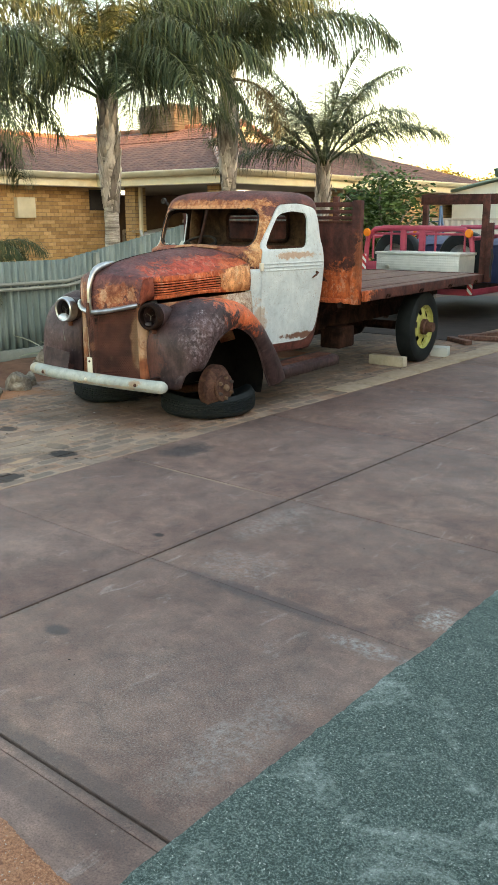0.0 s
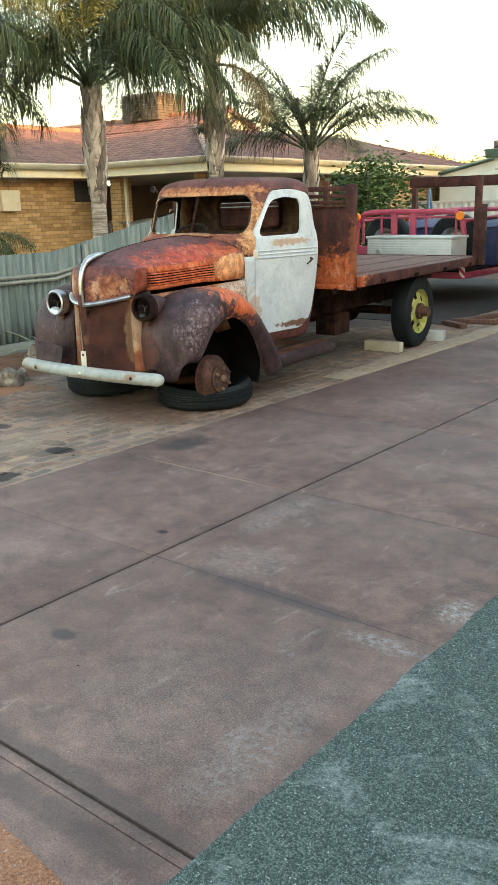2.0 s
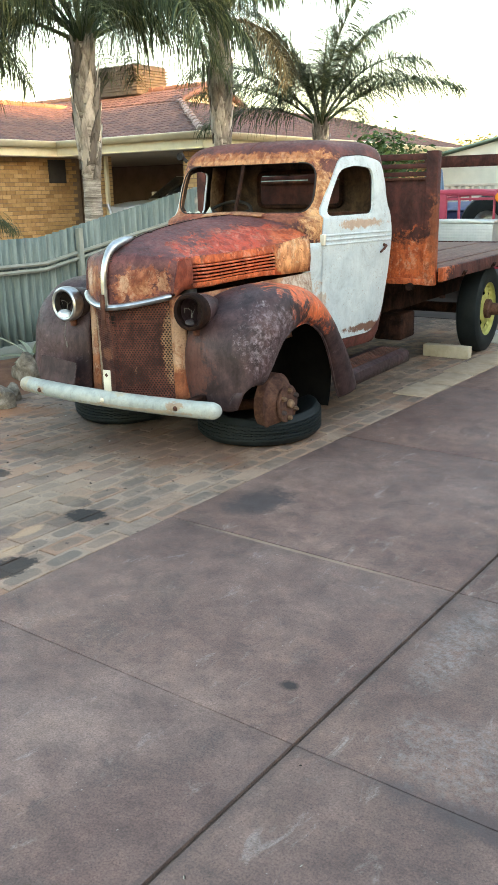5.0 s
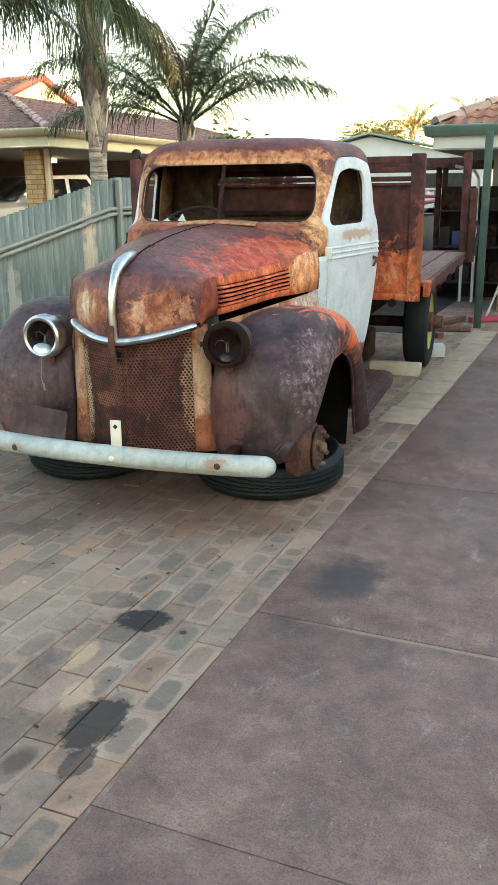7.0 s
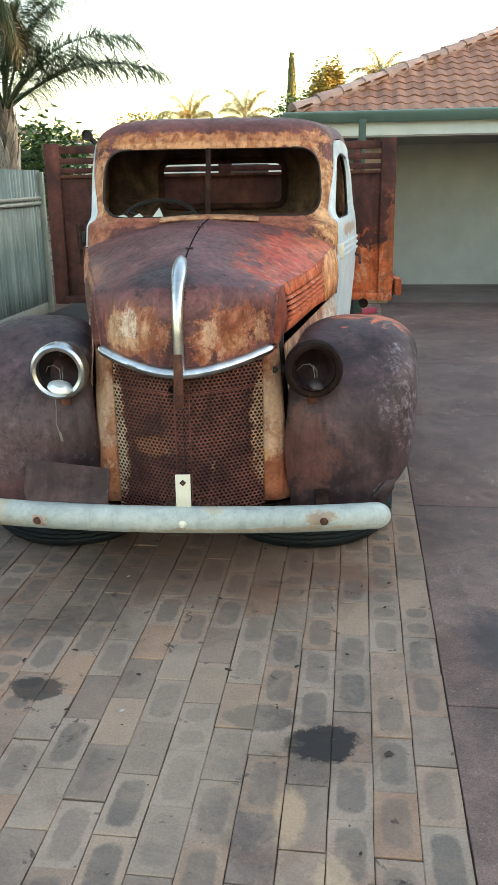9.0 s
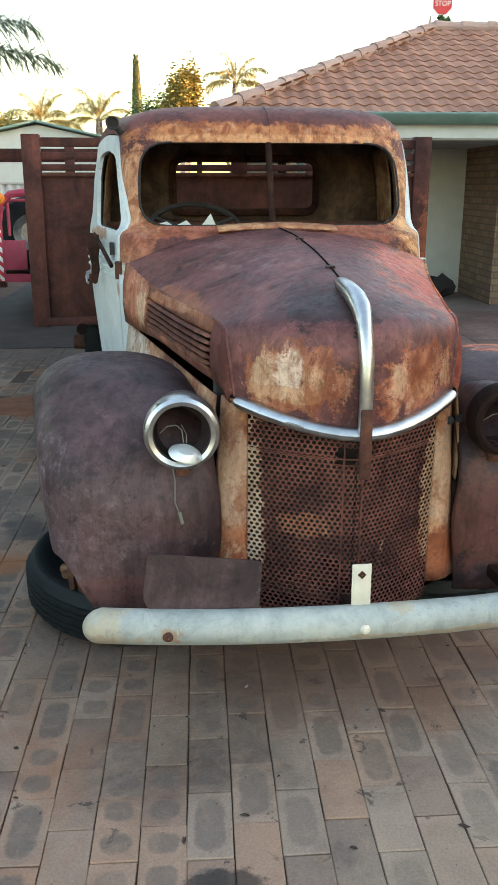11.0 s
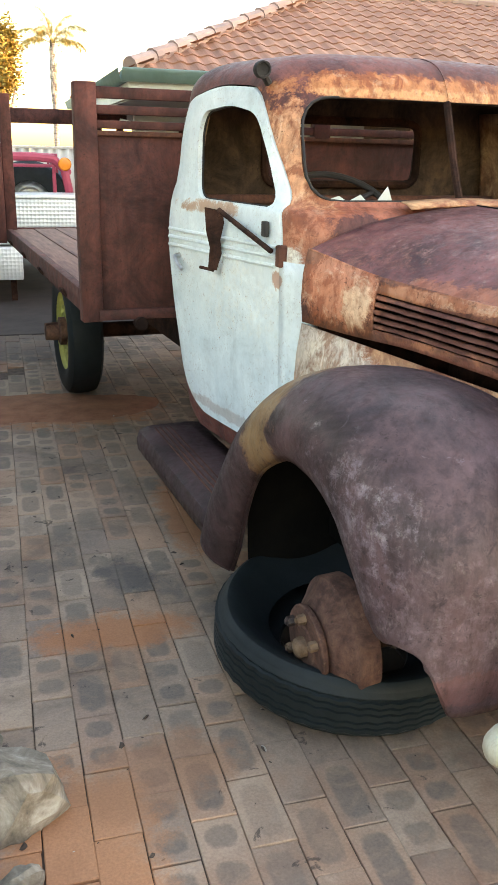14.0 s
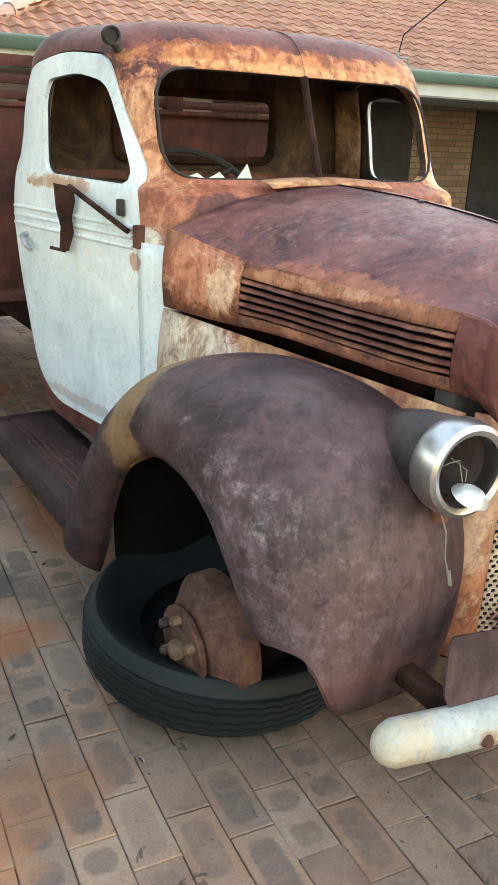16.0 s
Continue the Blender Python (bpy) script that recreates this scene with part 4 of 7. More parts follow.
# neighbour's house beyond the fence: main roof with a gablet, and a wing
nb = thing("neighbour_house", "cream brick house with brown tiled roof and open carport", "house")
NX, NY, NZ = -12.5, 14.35, 2.6
P2 = math.radians(16.8)
TP = math.tan(P2)
RUN, GAB, P3 = 3.5, 1.3, math.radians(19.5)
roof_face(nb, "roof_south", m_tile2, (-34, NY, NZ), (NX, NY, NZ), RUN, P2, 0.0, 1.0, 1)
roof_face(nb, "roof_south_top", m_tile2, (-34, NY + RUN, NZ + RUN * TP), (NX - RUN, NY + RUN, NZ + RUN * TP), GAB, P3, 0.0, 0.0, 0)
roof_face(nb, "roof_east", m_tile2, (NX, NY, NZ), (NX, NY + 14, NZ), RUN, P2, 1.0, 1.0, 0)
roof_face(nb, "roof_wing", m_tile2, (-16.6, 2.0, NZ), (-16.6, NY + 1, NZ), 4.0, P2, 0.0, -1.0, 1)
HT = Vector((NX - RUN, NY + RUN, NZ + RUN * TP))
AP = Vector((NX - RUN, NY + RUN + GAB, HT.z + GAB * math.tan(P3) + 0.03))
bm = prism([(HT.y, HT.z), (2 * AP.y - HT.y, HT.z), (AP.y, AP.z)], 'x', HT.x - 0.06, HT.x - 0.02)
part("gablet", bm, m_cream2, nb, "cream gablet boards")
for y2 in (HT.y, 2 * AP.y - HT.y):
    bm = bmesh.new()
    tube(bm, [(HT.x + 0.02, y2, HT.z + 0.03), (AP.x + 0.02, AP.y, AP.z + 0.04)], 0.09, 8)
    part("barge_cap", bm, m_tile2, nb)
ridge_caps(nb, m_cap, (NX, NY, NZ + 0.04), HT)
ridge_caps(nb, m_tile, AP, (-34, AP.y, AP.z))
ridge_caps(nb, m_tile, (-20.6, 2, NZ + 4.0 * TP + 0.03), (-20.6, NY + 4.0, NZ + 4.0 * TP + 0.03))
gutter(nb, m_cream2, (-16.6, NY - 0.02, NZ + 0.04), (NX + 0.1, NY - 0.02, NZ + 0.04), (0, -1, 0))
gutter(nb, m_cream2, (NX + 0.02, NY - 0.1, NZ + 0.04), (NX + 0.02, NY + 14, NZ + 0.04), (1, 0, 0))
gutter(nb, m_cream2, (-16.58, 2, NZ + 0.04), (-16.58, NY, NZ + 0.04), (1, 0, 0))
part("fascia", bbox(-16.6, NX, NY - 0.015, NY, NZ - 0.24, NZ - 0.06), m_cream2, nb)
part("fascia", bbox(NX, NX + 0.015, NY, NY + 14, NZ - 0.24, NZ - 0.06), m_cream2, nb)
part("fascia", bbox(-16.6, -16.585, 2, NY, NZ - 0.24, NZ - 0.06), m_cream2, nb)
part("eave", bbox(-34, NX, NY, NY + 14, NZ - 0.26, NZ - 0.242), m_eave, nb)
part("wing_eave", bbox(-24.6, -16.6, 2, NY, NZ - 0.26, NZ - 0.242), m_eave, nb)
m_mortar = simple("mortar", (0.17, 0.12, 0.085), (0.26, 0.19, 0.14), 9, 0.95)
wing = part("wing_wall", bbox(-17.3, -17.056, 2, 15.4, -0.1, NZ - 0.26), m_mortar, nb)
# dark brown that holds the carport's shade in the wall colour
m_shadewall = simple("shaded_wall", (0.07, 0.045, 0.035), (0.12, 0.08, 0.06), 3, 0.85)
part("back_wall", bbox(-34, NX - 0.6, 20.6, 20.85, -0.1, NZ - 0.26), m_shadewall, nb)
part("far_wall", bbox(NX - 0.85, NX - 0.6, 20.6, NY + 14, -0.1, NZ - 0.26), m_brick, nb)
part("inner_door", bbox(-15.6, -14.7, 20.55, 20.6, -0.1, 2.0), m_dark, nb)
part("carport_slab", bbox(-17.0, NX - 0.4, NY + 0.2, 20.55, -0.1, 0.30), m_carfloor, nb)
for x, yy in ((NX - 0.75, NY + 0.5), (-16.0, NY + 0.5), (NX - 0.75, NY + 5.2)):
    part("pillar", bbox(x - 0.18, x + 0.18, yy, yy + 0.36, -0.1, NZ - 0.26), m_brick, nb)
    part("downpipe", bbox(x + 0.19, x + 0.27, yy + 0.1, yy + 0.18, -0.1, NZ - 0.26, 0.01), m_cream2, nb)
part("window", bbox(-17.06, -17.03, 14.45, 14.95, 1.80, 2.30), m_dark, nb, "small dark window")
part("meter_box", bbox(-17.06, -16.9, 12.22, 12.72, 1.62, 2.08, 0.01), m_cream2, nb, "pale meter box")
m_lit = bpy.data.materials.new("ceiling_tube")
m_lit.use_nodes = True
m_lit.node_tree.nodes["Principled BSDF"].inputs["Emission Color"].default_value = (1.0, 0.9, 0.7, 1)
m_lit.node_tree.nodes["Principled BSDF"].inputs["Emission Strength"].default_value = 3.0
for x, yy in ((-15.4, 18.4), (-17.8, 16.4)):
    bm = bmesh.new()
    tube(bm, [(x - 0.19, yy, NZ - 0.32), (x + 0.19, yy, NZ - 0.32)], 0.045, 10)
    part("ceiling_lamp", bm, m_lit, nb, "lit oval ceiling lamp")
part("roof_vent", bbox(-20.2, -20.0, 11.0, 11.2, NZ + 3.5 * TP - 0.1, NZ + 4 * TP + 0.25, 0.02), m_tile, nb)
bm = bmesh.new()
rz = AP.z
box(bm, -19.65, -18.15, NY + 4.3, NY + 5.5, rz - 0.1, rz + 0.66, 0.07)
m_cooler = simple("cooler_plastic", (0.06, 0.052, 0.042), (0.10, 0.085, 0.068), 5, 0.8)
cooler = part("roof_cooler", bm, m_cooler, nb, "brown louvred evaporative cooler")
for k in range(8):
    part("slat", bbox(-19.68, -18.12, NY + 4.27, NY + 5.53, rz + 0.02 + 0.07 * k, rz + 0.05 + 0.07 * k, 0.01), m_cooler, cooler)

# plain unseen house closing the yard behind the camera, added to block low sun
eh = thing("sun_blocking_house", "unseen plain brick house added to block the low sun", "house", kind="structure")
part("wall", bbox(4.6, 12, -8, 11.0, -0.1, 4.3), m_brick, eh)
part("roof", prism([(4.2, 4.3), (12.4, 4.3), (8.3, 5.6)], 'y', -8.4, 11.4), m_tile, eh)
part("rear_wall", bbox(17, 24, 5, 34.0, -0.1, 6.2), m_brick, eh)
part("rear_roof", prism([(16.6, 6.2), (24.4, 6.2), (20.5, 7.6)], 'y', 4.6, 34.4), m_tile, eh)

# ---- the old truck ----
truck = thing("flatbed_truck", "rusted vintage flatbed truck with white doors, front wheels missing", "truck", pose(-5.195, 4.40, 0, 0, 0, 4.7))

# hood: rows of  t, centre height, half width, edge height, centre v, edge v
HOOD = [(0, 0.905, 0.313, 0.960, 0.095, 0.292, 1.6), (1, 0.99, 0.320, 1.03, 0.090, 0.298, 1.7), (2, 1.085, 0.327, 1.09, 0.098, 0.306, 1.9),
        (2.7, 1.155, 0.331, 1.128, 0.118, 0.318, 2.1), (3.2, 1.190, 0.334, 1.146, 0.150, 0.334, 2.0), (4, 1.220, 0.342, 1.158, 0.225, 0.372, 1.7),
        (5, 1.247, 0.356, 1.161, 0.32, 0.435, 1.55), (6, 1.275, 0.379, 1.161, 0.44, 0.53, 1.55), (7, 1.306, 0.425, 1.165, 0.64, 0.70, 1.7),
        (8, 1.335, 0.484, 1.177, 0.90, 0.94, 2.0), (9, 1.352, 0.541, 1.199, 1.16, 1.17, 2.2), (10, 1.358, 0.600, 1.236, 1.39, 1.39, 2.4)]


def hood_point(t, a):
    """t climbs the nose from the trim and then runs back to the cowl; a goes from one side over the middle to the other."""
    zc, ub, zb, vc, vs, p = curve(HOOD, t)
    c = math.cos(a)
    x = math.copysign(abs(c) ** 0.8, c)
    k = min(1.0, max(0.0, (t - 3) / 3))
    crown = 0.009 * k * math.exp(-(c / 0.06) ** 2)
    z = zb + (zc - zb) * (1 - abs(x) ** p) + crown
    if t > 3:
        z += 0.004 * noise.noise(Vector((ub * x * 5, t * 0.9, 2.0)))
    return Vector((ub * x, lerp(vc, vs, abs(x) ** 1.8), z))


bm = bmesh.new()
grid(bm, [[hood_point(10 * i / 70, math.pi * (1 - j / 52)) for j in range(53)] for i in range(71)])
hood = thicken(part("hood", bm, m_hood, truck, "weathered maroon hood with bare orange nose"), 0.012)
for s in (-1, 1):
    bm = bmesh.new()
    tube(bm, [hood_point(t, math.pi / 2 - s * math.pi / 2 * 0.995) + Vector((s * 0.001, 0.002, 0)) for t in np.linspace(0.05, 5.0, 40)], 0.0065, 8)
    part("seam_bead", bm, m_hood, truck)


def panel_edge(v, s, low):
    """The side panel's upper or lower edge."""
    u, zt, zb = curve([(0.292, 0.314, 0.962, 0.945), (0.30, 0.321, 1.035, 0.952), (0.318, 0.331, 1.127, 0.968), (0.345, 0.337, 1.150, 0.982), (0.40, 0.348, 1.159, 0.986), (0.53, 0.379, 1.160, 0.988),
                       (0.70, 0.425, 1.164, 1.0), (0.94, 0.484, 1.176, 1.012), (1.17, 0.541, 1.198, 1.008), (1.39, 0.600, 1.235, 1.012)], v)
    return Vector((s * (u + (0.012 if low else 0.002)), v, zb if low else zt + 0.002))


def panel_point(v, s, f):
    a, b = panel_edge(v, s, False), panel_edge(v, s, True)
    p = a.lerp(b, f)
    p.x += s * 0.012 * math.sin(math.pi * f)
    return p


for s in (-1, 1):
    bm = bmesh.new()
    for v0, v1, f0, f1 in ((0.293, 0.415, 0, 1), (1.075, 1.39, 0, 1), (0.415, 1.075, 0, 0.24), (0.415, 1.075, 0.82, 1)):
        n = 40 if v0 < 0.3 else max(8, int((v1 - v0) / 0.05))
        grid(bm, [[panel_point(lerp(v0, v1, i / n), s, lerp(f0, f1, j / 3)) for j in range(4)] for i in range(n + 1)])
    bmesh.ops.remove_doubles(bm, verts=bm.verts, dist=0.0005)
    sp = thicken(part("side_panel", bm, m_side, truck, "louvred rust-orange hood side"), 0.006, 0)
    for k in range(5):
        bm = bmesh.new()
        f0 = 0.245 + k * 0.116
        rows = []
        for i in range(25):
            v = lerp(0.415, 1.075, i / 24)
            w = min(1, min(i, 24 - i) / 1.0)
            tooth = 0.003 * noise.noise(Vector((v * 22, k * 3.1, s)))
            a, b, c = panel_point(v, s, f0 + 0.020), panel_point(v, s, f0 + 0.038), panel_point(v, s, f0 + 0.064)
            rows.append([a + Vector((-s * 0.006, 0, 0)), b + Vector((s * 0.002 * w, 0, 0)), c + Vector((s * 0.010 * w, 0, tooth)), c + Vector((-s * 0.002, 0, -0.004 + tooth))])
        grid(bm, rows)
        thicken(part("louvre_blade", bm, m_side, sp), 0.003, 0)

# engine bay inside and firewall
part("firewall", bbox(-0.56, 0.56, 1.37, 1.39, 0.5, 1.215, 0.01), m_darkrust, truck)
part("radiator", bbox(-0.36, 0.36, 0.40, 0.47, 0.33, 1.0, 0.01), m_black, truck)
bm = bmesh.new()
box(bm, -0.16, 0.16, 0.6, 1.25, 0.55, 0.92, 0.03)
box(bm, -0.1, 0.1, 0.65, 1.2, 0.92, 1.02, 0.02)
part("engine_block", bm, m_darkrust, truck)

# inner aprons between hood and fenders
for s in (-1, 1):
    bm = bmesh.new()
    grid(bm, [[(s * (lerp(0.36, 0.60, i / 10) + 0.02 * math.sin(math.pi * j / 4)), lerp(0.36, 1.42, i / 10),
                lerp(lerp(0.95, 1.000, i / 10), lerp(0.50, 0.62, i / 10), j / 4)) for j in range(5)] for i in range(11)])
    thicken(part("apron", bm, m_shell, truck, "flaking tan inner panel"), 0.006, 0)

# grille: perforated sheet in a shallow prow
GW, PITCH = 0.285, 0.0150


def grille_point(u, z, back=0.0):
    w = abs(u) / GW
    return Vector((u, 0.135 + 0.165 * w ** 1.25 + (0.9 - z) * 0.03 + back, z))


for s in (-1, 1):
    bm = bmesh.new()
    rr = PITCH / math.sqrt(3)
    for i in range(int(GW / PITCH) + 1):
        for j in range(51):
            u0 = i * PITCH + (0.5 * PITCH if j % 2 else 0) + 0.004
            z0 = 0.305 + j * rr * 1.5
            top = 0.865 + 0.075 * min(1, u0 / GW)
            if u0 > GW or z0 > top:
                continue
            if u0 < 0.055 and 0.79 < z0 < 0.85 and s < 0:
                continue
            o, a, b = [], [], []
            for k in range(6):
                an = math.pi / 2 + math.pi / 3 * k
                o.append(bm.verts.new(grille_point(s * max(0, u0 + rr * math.cos(an)), z0 + rr * math.sin(an))))
                q = (s * (u0 + 0.68 * rr * math.cos(an)), z0 + 0.68 * rr * math.sin(an))
                a.append(bm.verts.new(grille_point(*q)))
                b.append(bm.verts.new(grille_point(*q, 0.004)))
            for k in range(6):
                j2 = (k + 1) % 6
                bm.faces.new((o[k], o[j2], a[j2], a[k]))
                bm.faces.new((a[k], a[j2], b[j2], b[k]))
    part("grille", bm, m_grille, truck, "perforated rusty grille sheet", angle=20)
for s in (-1, 1):
    bm = bmesh.new()
    rows = []
    for i in range(15):
        z = lerp(0.345, 0.955, i / 14)
        w = lerp(0.115, 0.06, (i / 14) ** 0.8)
        rows.append([(s * (GW - 0.004 + w * q), grille_point(GW, z).y - 0.012 * math.sin(math.pi * q) + 0.05 * q * q, z) for q in (0, 0.08, 0.3, 0.6, 0.9, 1)])
    grid(bm, rows)
    thicken(part("grille_shell", bm, m_shell, truck, "flaking tan grille surround"), 0.008)
bm = bmesh.new()
grid(bm, [[(u, 0.16 + 0.165 * (abs(u) / GW) ** 1.25 + dv, z) for dv, z in ((0.0, 0.315), (0.02, 0.30), (0.14, 0.295))] for u in np.linspace(-0.4, 0.4, 17)])
thicken(part("valance", bm, m_darkrust, truck), 0.006)
for u in (0.325, 0.362):
    bm = bmesh.new()
    lathe(bm, [(0.001, -0.004), (0.013, -0.004), (0.013, 0.0)], 12, 'y', pose(u, 0.305 + (u - 0.315) * 0.5, 0.865))
    part("plug_hole", bm, m_black, truck)

# chrome trim
for s in (-1, 1):
    bm = bmesh.new()
    tube(bm, [hood_point(0.0, math.pi / 2 - s * math.pi / 2 * k / 14) + Vector((0, -0.012, -0.006)) for k in range(15)], [0.024] * 11 + [0.023, 0.021, 0.017, 0.011], 12, True, 0.8)
    part("chrome_trim", bm, m_chrome, truck, "pitted chrome hood trim")
bm = bmesh.new()
pts = [Vector((u, v, z)) for u, v, z in ((0, 0.076, 0.89), (0, 0.072, 0.95), (0, 0.069, 1.02), (0, 0.075, 1.09), (0, 0.094, 1.145), (0, 0.108, 1.172), (0, 0.124, 1.197), (0, 0.150, 1.222),
                                         (-0.002, 0.195, 1.242), (-0.005, 0.26, 1.257), (-0.009, 0.32, 1.266), (-0.012, 0.36, 1.270), (-0.013, 0.378, 1.271))]
tube(bm, pts, [0.018, 0.018, 0.018, 0.019, 0.020, 0.021, 0.023, 0.026, 0.027, 0.024, 0.019, 0.011, 0.003], 14)
part("hood_ornament", bm, m_chrome, truck, "chrome hood spear")
for k in range(4):
    bm = bmesh.new()
    tube(bm, [pts[6] + Vector((-0.024, -0.002, -0.008 - 0.012 * k)), pts[6] + Vector((0, -0.026, -0.008 - 0.012 * k)), pts[6] + Vector((0.024, -0.002, -0.008 - 0.012 * k))], 0.0035, 6)
    part("ornament_ring", bm, m_black, truck)
# seams and mouldings of the hood
bm = bmesh.new()
tube(bm, [hood_point(t, math.pi / 2) + Vector((0, 0, 0.001)) for t in np.linspace(4.8, 10, 24)], 0.0028, 6)
part("hood_hinge", bm, m_void, truck)
for t in (6.4, 8.3):
    p = hood_point(t, math.pi / 2)
    part("hinge_clip", bbox(p.x - 0.014, p.x + 0.014, p.y - 0.010, p.y + 0.010, p.z - 0.004, p.z + 0.004, 0.002), m_fender, truck)
for s in (-1, 1):
    bm = bmesh.new()
    tube(bm, [hood_point(t, math.pi / 2 - s * math.pi / 2 * 0.96) + Vector((s * 0.001, 0, 0.001)) for t in np.linspace(4.2, 10, 34)], 0.0045, 8)
    part("hood_moulding", bm, m_side, truck, "rusted bead along the hood edge")
# wires and seams of the grille
for zz, w in ((0.812, 0.0025), (0.795, 0.0015)):
    bm = bmesh.new()
    tube(bm, [grille_point(u, zz, -0.003) for u in np.linspace(-GW, GW, 31)], w, 5)
    part("grille_seam", bm, m_grille, truck)
for u in (-0.032, 0.02):
    bm = bmesh.new()
    tube(bm, [grille_point(u, zz, -0.003) for zz in (0.31, 0.5, 0.7, 0.86)], 0.003, 5)
    part("grille_seam", bm, m_grille, truck)
# plain raised badge on the trim
bm = bmesh.new()
tube(bm, [hood_point(0.0, math.pi / 2 + a) + Vector((0, -0.036, -0.006)) for a in (0.42, 0.48, 0.54, 0.60)], [0.004, 0.008, 0.008, 0.004], 8, True, 0.5)
part("badge", bm, m_wire, truck)
bm = bmesh.new()
box(bm, -0.018, 0.014, 0.044, 0.054, 0.785, 0.975, 0.004)
part("hood_latch", bm, m_rust, truck, "rusted flat hood latch strap")

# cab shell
# rusty brown, darkened in colour for the shade inside the cab
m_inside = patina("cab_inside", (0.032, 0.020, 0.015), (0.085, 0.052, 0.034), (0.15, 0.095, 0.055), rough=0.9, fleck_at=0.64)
CAB = [(0.42, 1.42, 2.34, 0.585, 0.69), (0.50, 1.41, 2.37, 0.595, 0.725), (0.90, 1.395, 2.42, 0.602, 0.775), (1.10, 1.39, 2.43, 0.605, 0.793),
       (1.20, 1.39, 2.43, 0.605, 0.797), (1.325, 1.40, 2.43, 0.597, 0.790), (1.345, 1.43, 2.43, 0.595, 0.789), (1.36, 1.475, 2.43, 0.592, 0.788),
       (1.40, 1.50, 2.43, 0.59, 0.784), (1.55, 1.555, 2.42, 0.585, 0.770), (1.66, 1.60, 2.41, 0.578, 0.748), (1.7348, 1.635, 2.40, 0.566, 0.735), (1.7783, 1.665, 2.385, 0.545, 0.71),
       (1.8131, 1.71, 2.355, 0.50, 0.665), (1.8375, 1.775, 2.30, 0.43, 0.59), (1.8514, 1.86, 2.22, 0.33, 0.46), (1.8566, 1.95, 2.13, 0.2, 0.28), (1.8583, 2.02, 2.06, 0.05, 0.06)]


def cab_ring(z, inset=0.0, n=96, row=None):
    vf, vr, wf, wr = (row or curve(CAB, z))
    vf, vr, wf, wr = vf + inset, vr - inset, wf - inset, wr - inset
    mid, half = (vf + vr) / 2, (vr - vf) / 2
    out = []
    for k in range(n):
        a = 2 * math.pi * (k + 0.5) / n
        c, s = math.cos(a), math.sin(a)
        ex = 2 / lerp(13.0, 7.0, min(1, max(0, (z - 1.30) / 0.12)))
        q = math.copysign(abs(c) ** ex, c)
        w = lerp(wf, wr, (q + 1) / 2)
        u = w * math.copysign(abs(s) ** ex, s)
        v = mid + half * q
        if q < 0:
            v += 0.055 * abs(u / max(w, 0.01)) ** 2 * min(1, max(0, -q * 3 - 2)) * min(1, half / 0.3)
        out.append((u, v, z))
    return out


def cab_solid(inset, zlo, zhi, drop):
    bm = bmesh.new()
    zs = [zlo] + [lerp(a[0], b[0], f) for a, b in zip(CAB, CAB[1:]) for f in (0, 0.5) if zlo < lerp(a[0], b[0], f) < zhi] + [CAB[-1][0]]
    rows = [[(x, y, z - drop) for x, y, z in cab_ring(z, inset)] for z in zs if inset == 0 or curve(CAB, z)[2] > inset + 0.06]
    vs = grid(bm, rows, True)
    bm.faces.new(vs[0][::-1])
    bm.faces.new(vs[-1])
    bmesh.ops.recalc_face_normals(bm, faces=bm.faces)
    return bm


def rounded(pts, r=0.05, n=5):
    """Polygon with rounded corners."""
    out = []
    k = len(pts)
    for i in range(k):
        p0, p1, p2 = Vector(pts[i - 1]), Vector(pts[i]), Vector(pts[(i + 1) % k])
        d0, d2 = (p0 - p1), (p2 - p1)
        rr = min(r, d0.length * 0.48, d2.length * 0.48)
        a, b = p1 + d0.normalized() * rr, p1 + d2.normalized() * rr
        for j in range(n + 1):
            s = j / n
            out.append(tuple((1 - s) ** 2 * a + 2 * s * (1 - s) * p1 + s * s * b))
    return out


WIND = rounded([(-0.545, 1.372), (0.545, 1.372), (0.53, 1.695), (-0.53, 1.695)], 0.115)
DOOR = rounded([(1.52, 0.505), (2.17, 0.505), (2.30, 0.60), (2.345, 0.92), (2.365, 1.22), (2.35, 1.5), (2.30, 1.70), (2.07, 1.745), (1.82, 1.726), (1.735, 1.62), (1.672, 1.52), (1.566, 1.345), (1.532, 1.2)], 0.08)
PANE = rounded([(1.61, 1.346), (2.131, 1.353), (2.165, 1.60), (2.15, 1.658), (1.98, 1.677), (1.80, 1.645), (1.705, 1.52)], 0.06)
REAR = rounded([(-0.36, 1.40), (0.36, 1.40), (0.36, 1.655), (-0.36, 1.655)], 0.06)
shell = cut(cab_solid(0.0, 0.42, 1.9, 0.0), [cab_solid(0.022, 0.42, 1.9, 0.02), prism(WIND, 'y', 1.2, 1.78), prism(REAR, 'y', 2.2, 2.7)], 'DIFFERENCE')
doors = []
for s in (-1, 1):
    d = cut(shell.copy(), [prism(rounded(DOOR, 0.02, 2), 'x', 0.52 * s, 1.2 * s)], 'INTERSECT')
    doors.append(cut(d, [prism(PANE, 'x', 0.3 * s, 1.2 * s)], 'DIFFERENCE'))
wide = [(lerp(1.96, v, 1.012), lerp(1.1, z, 1.008)) for v, z in DOOR]
shell = cut(shell, [prism(wide, 'x', -1.2, -0.52), prism(wide, 'x', 0.52, 1.2)], 'DIFFERENCE')


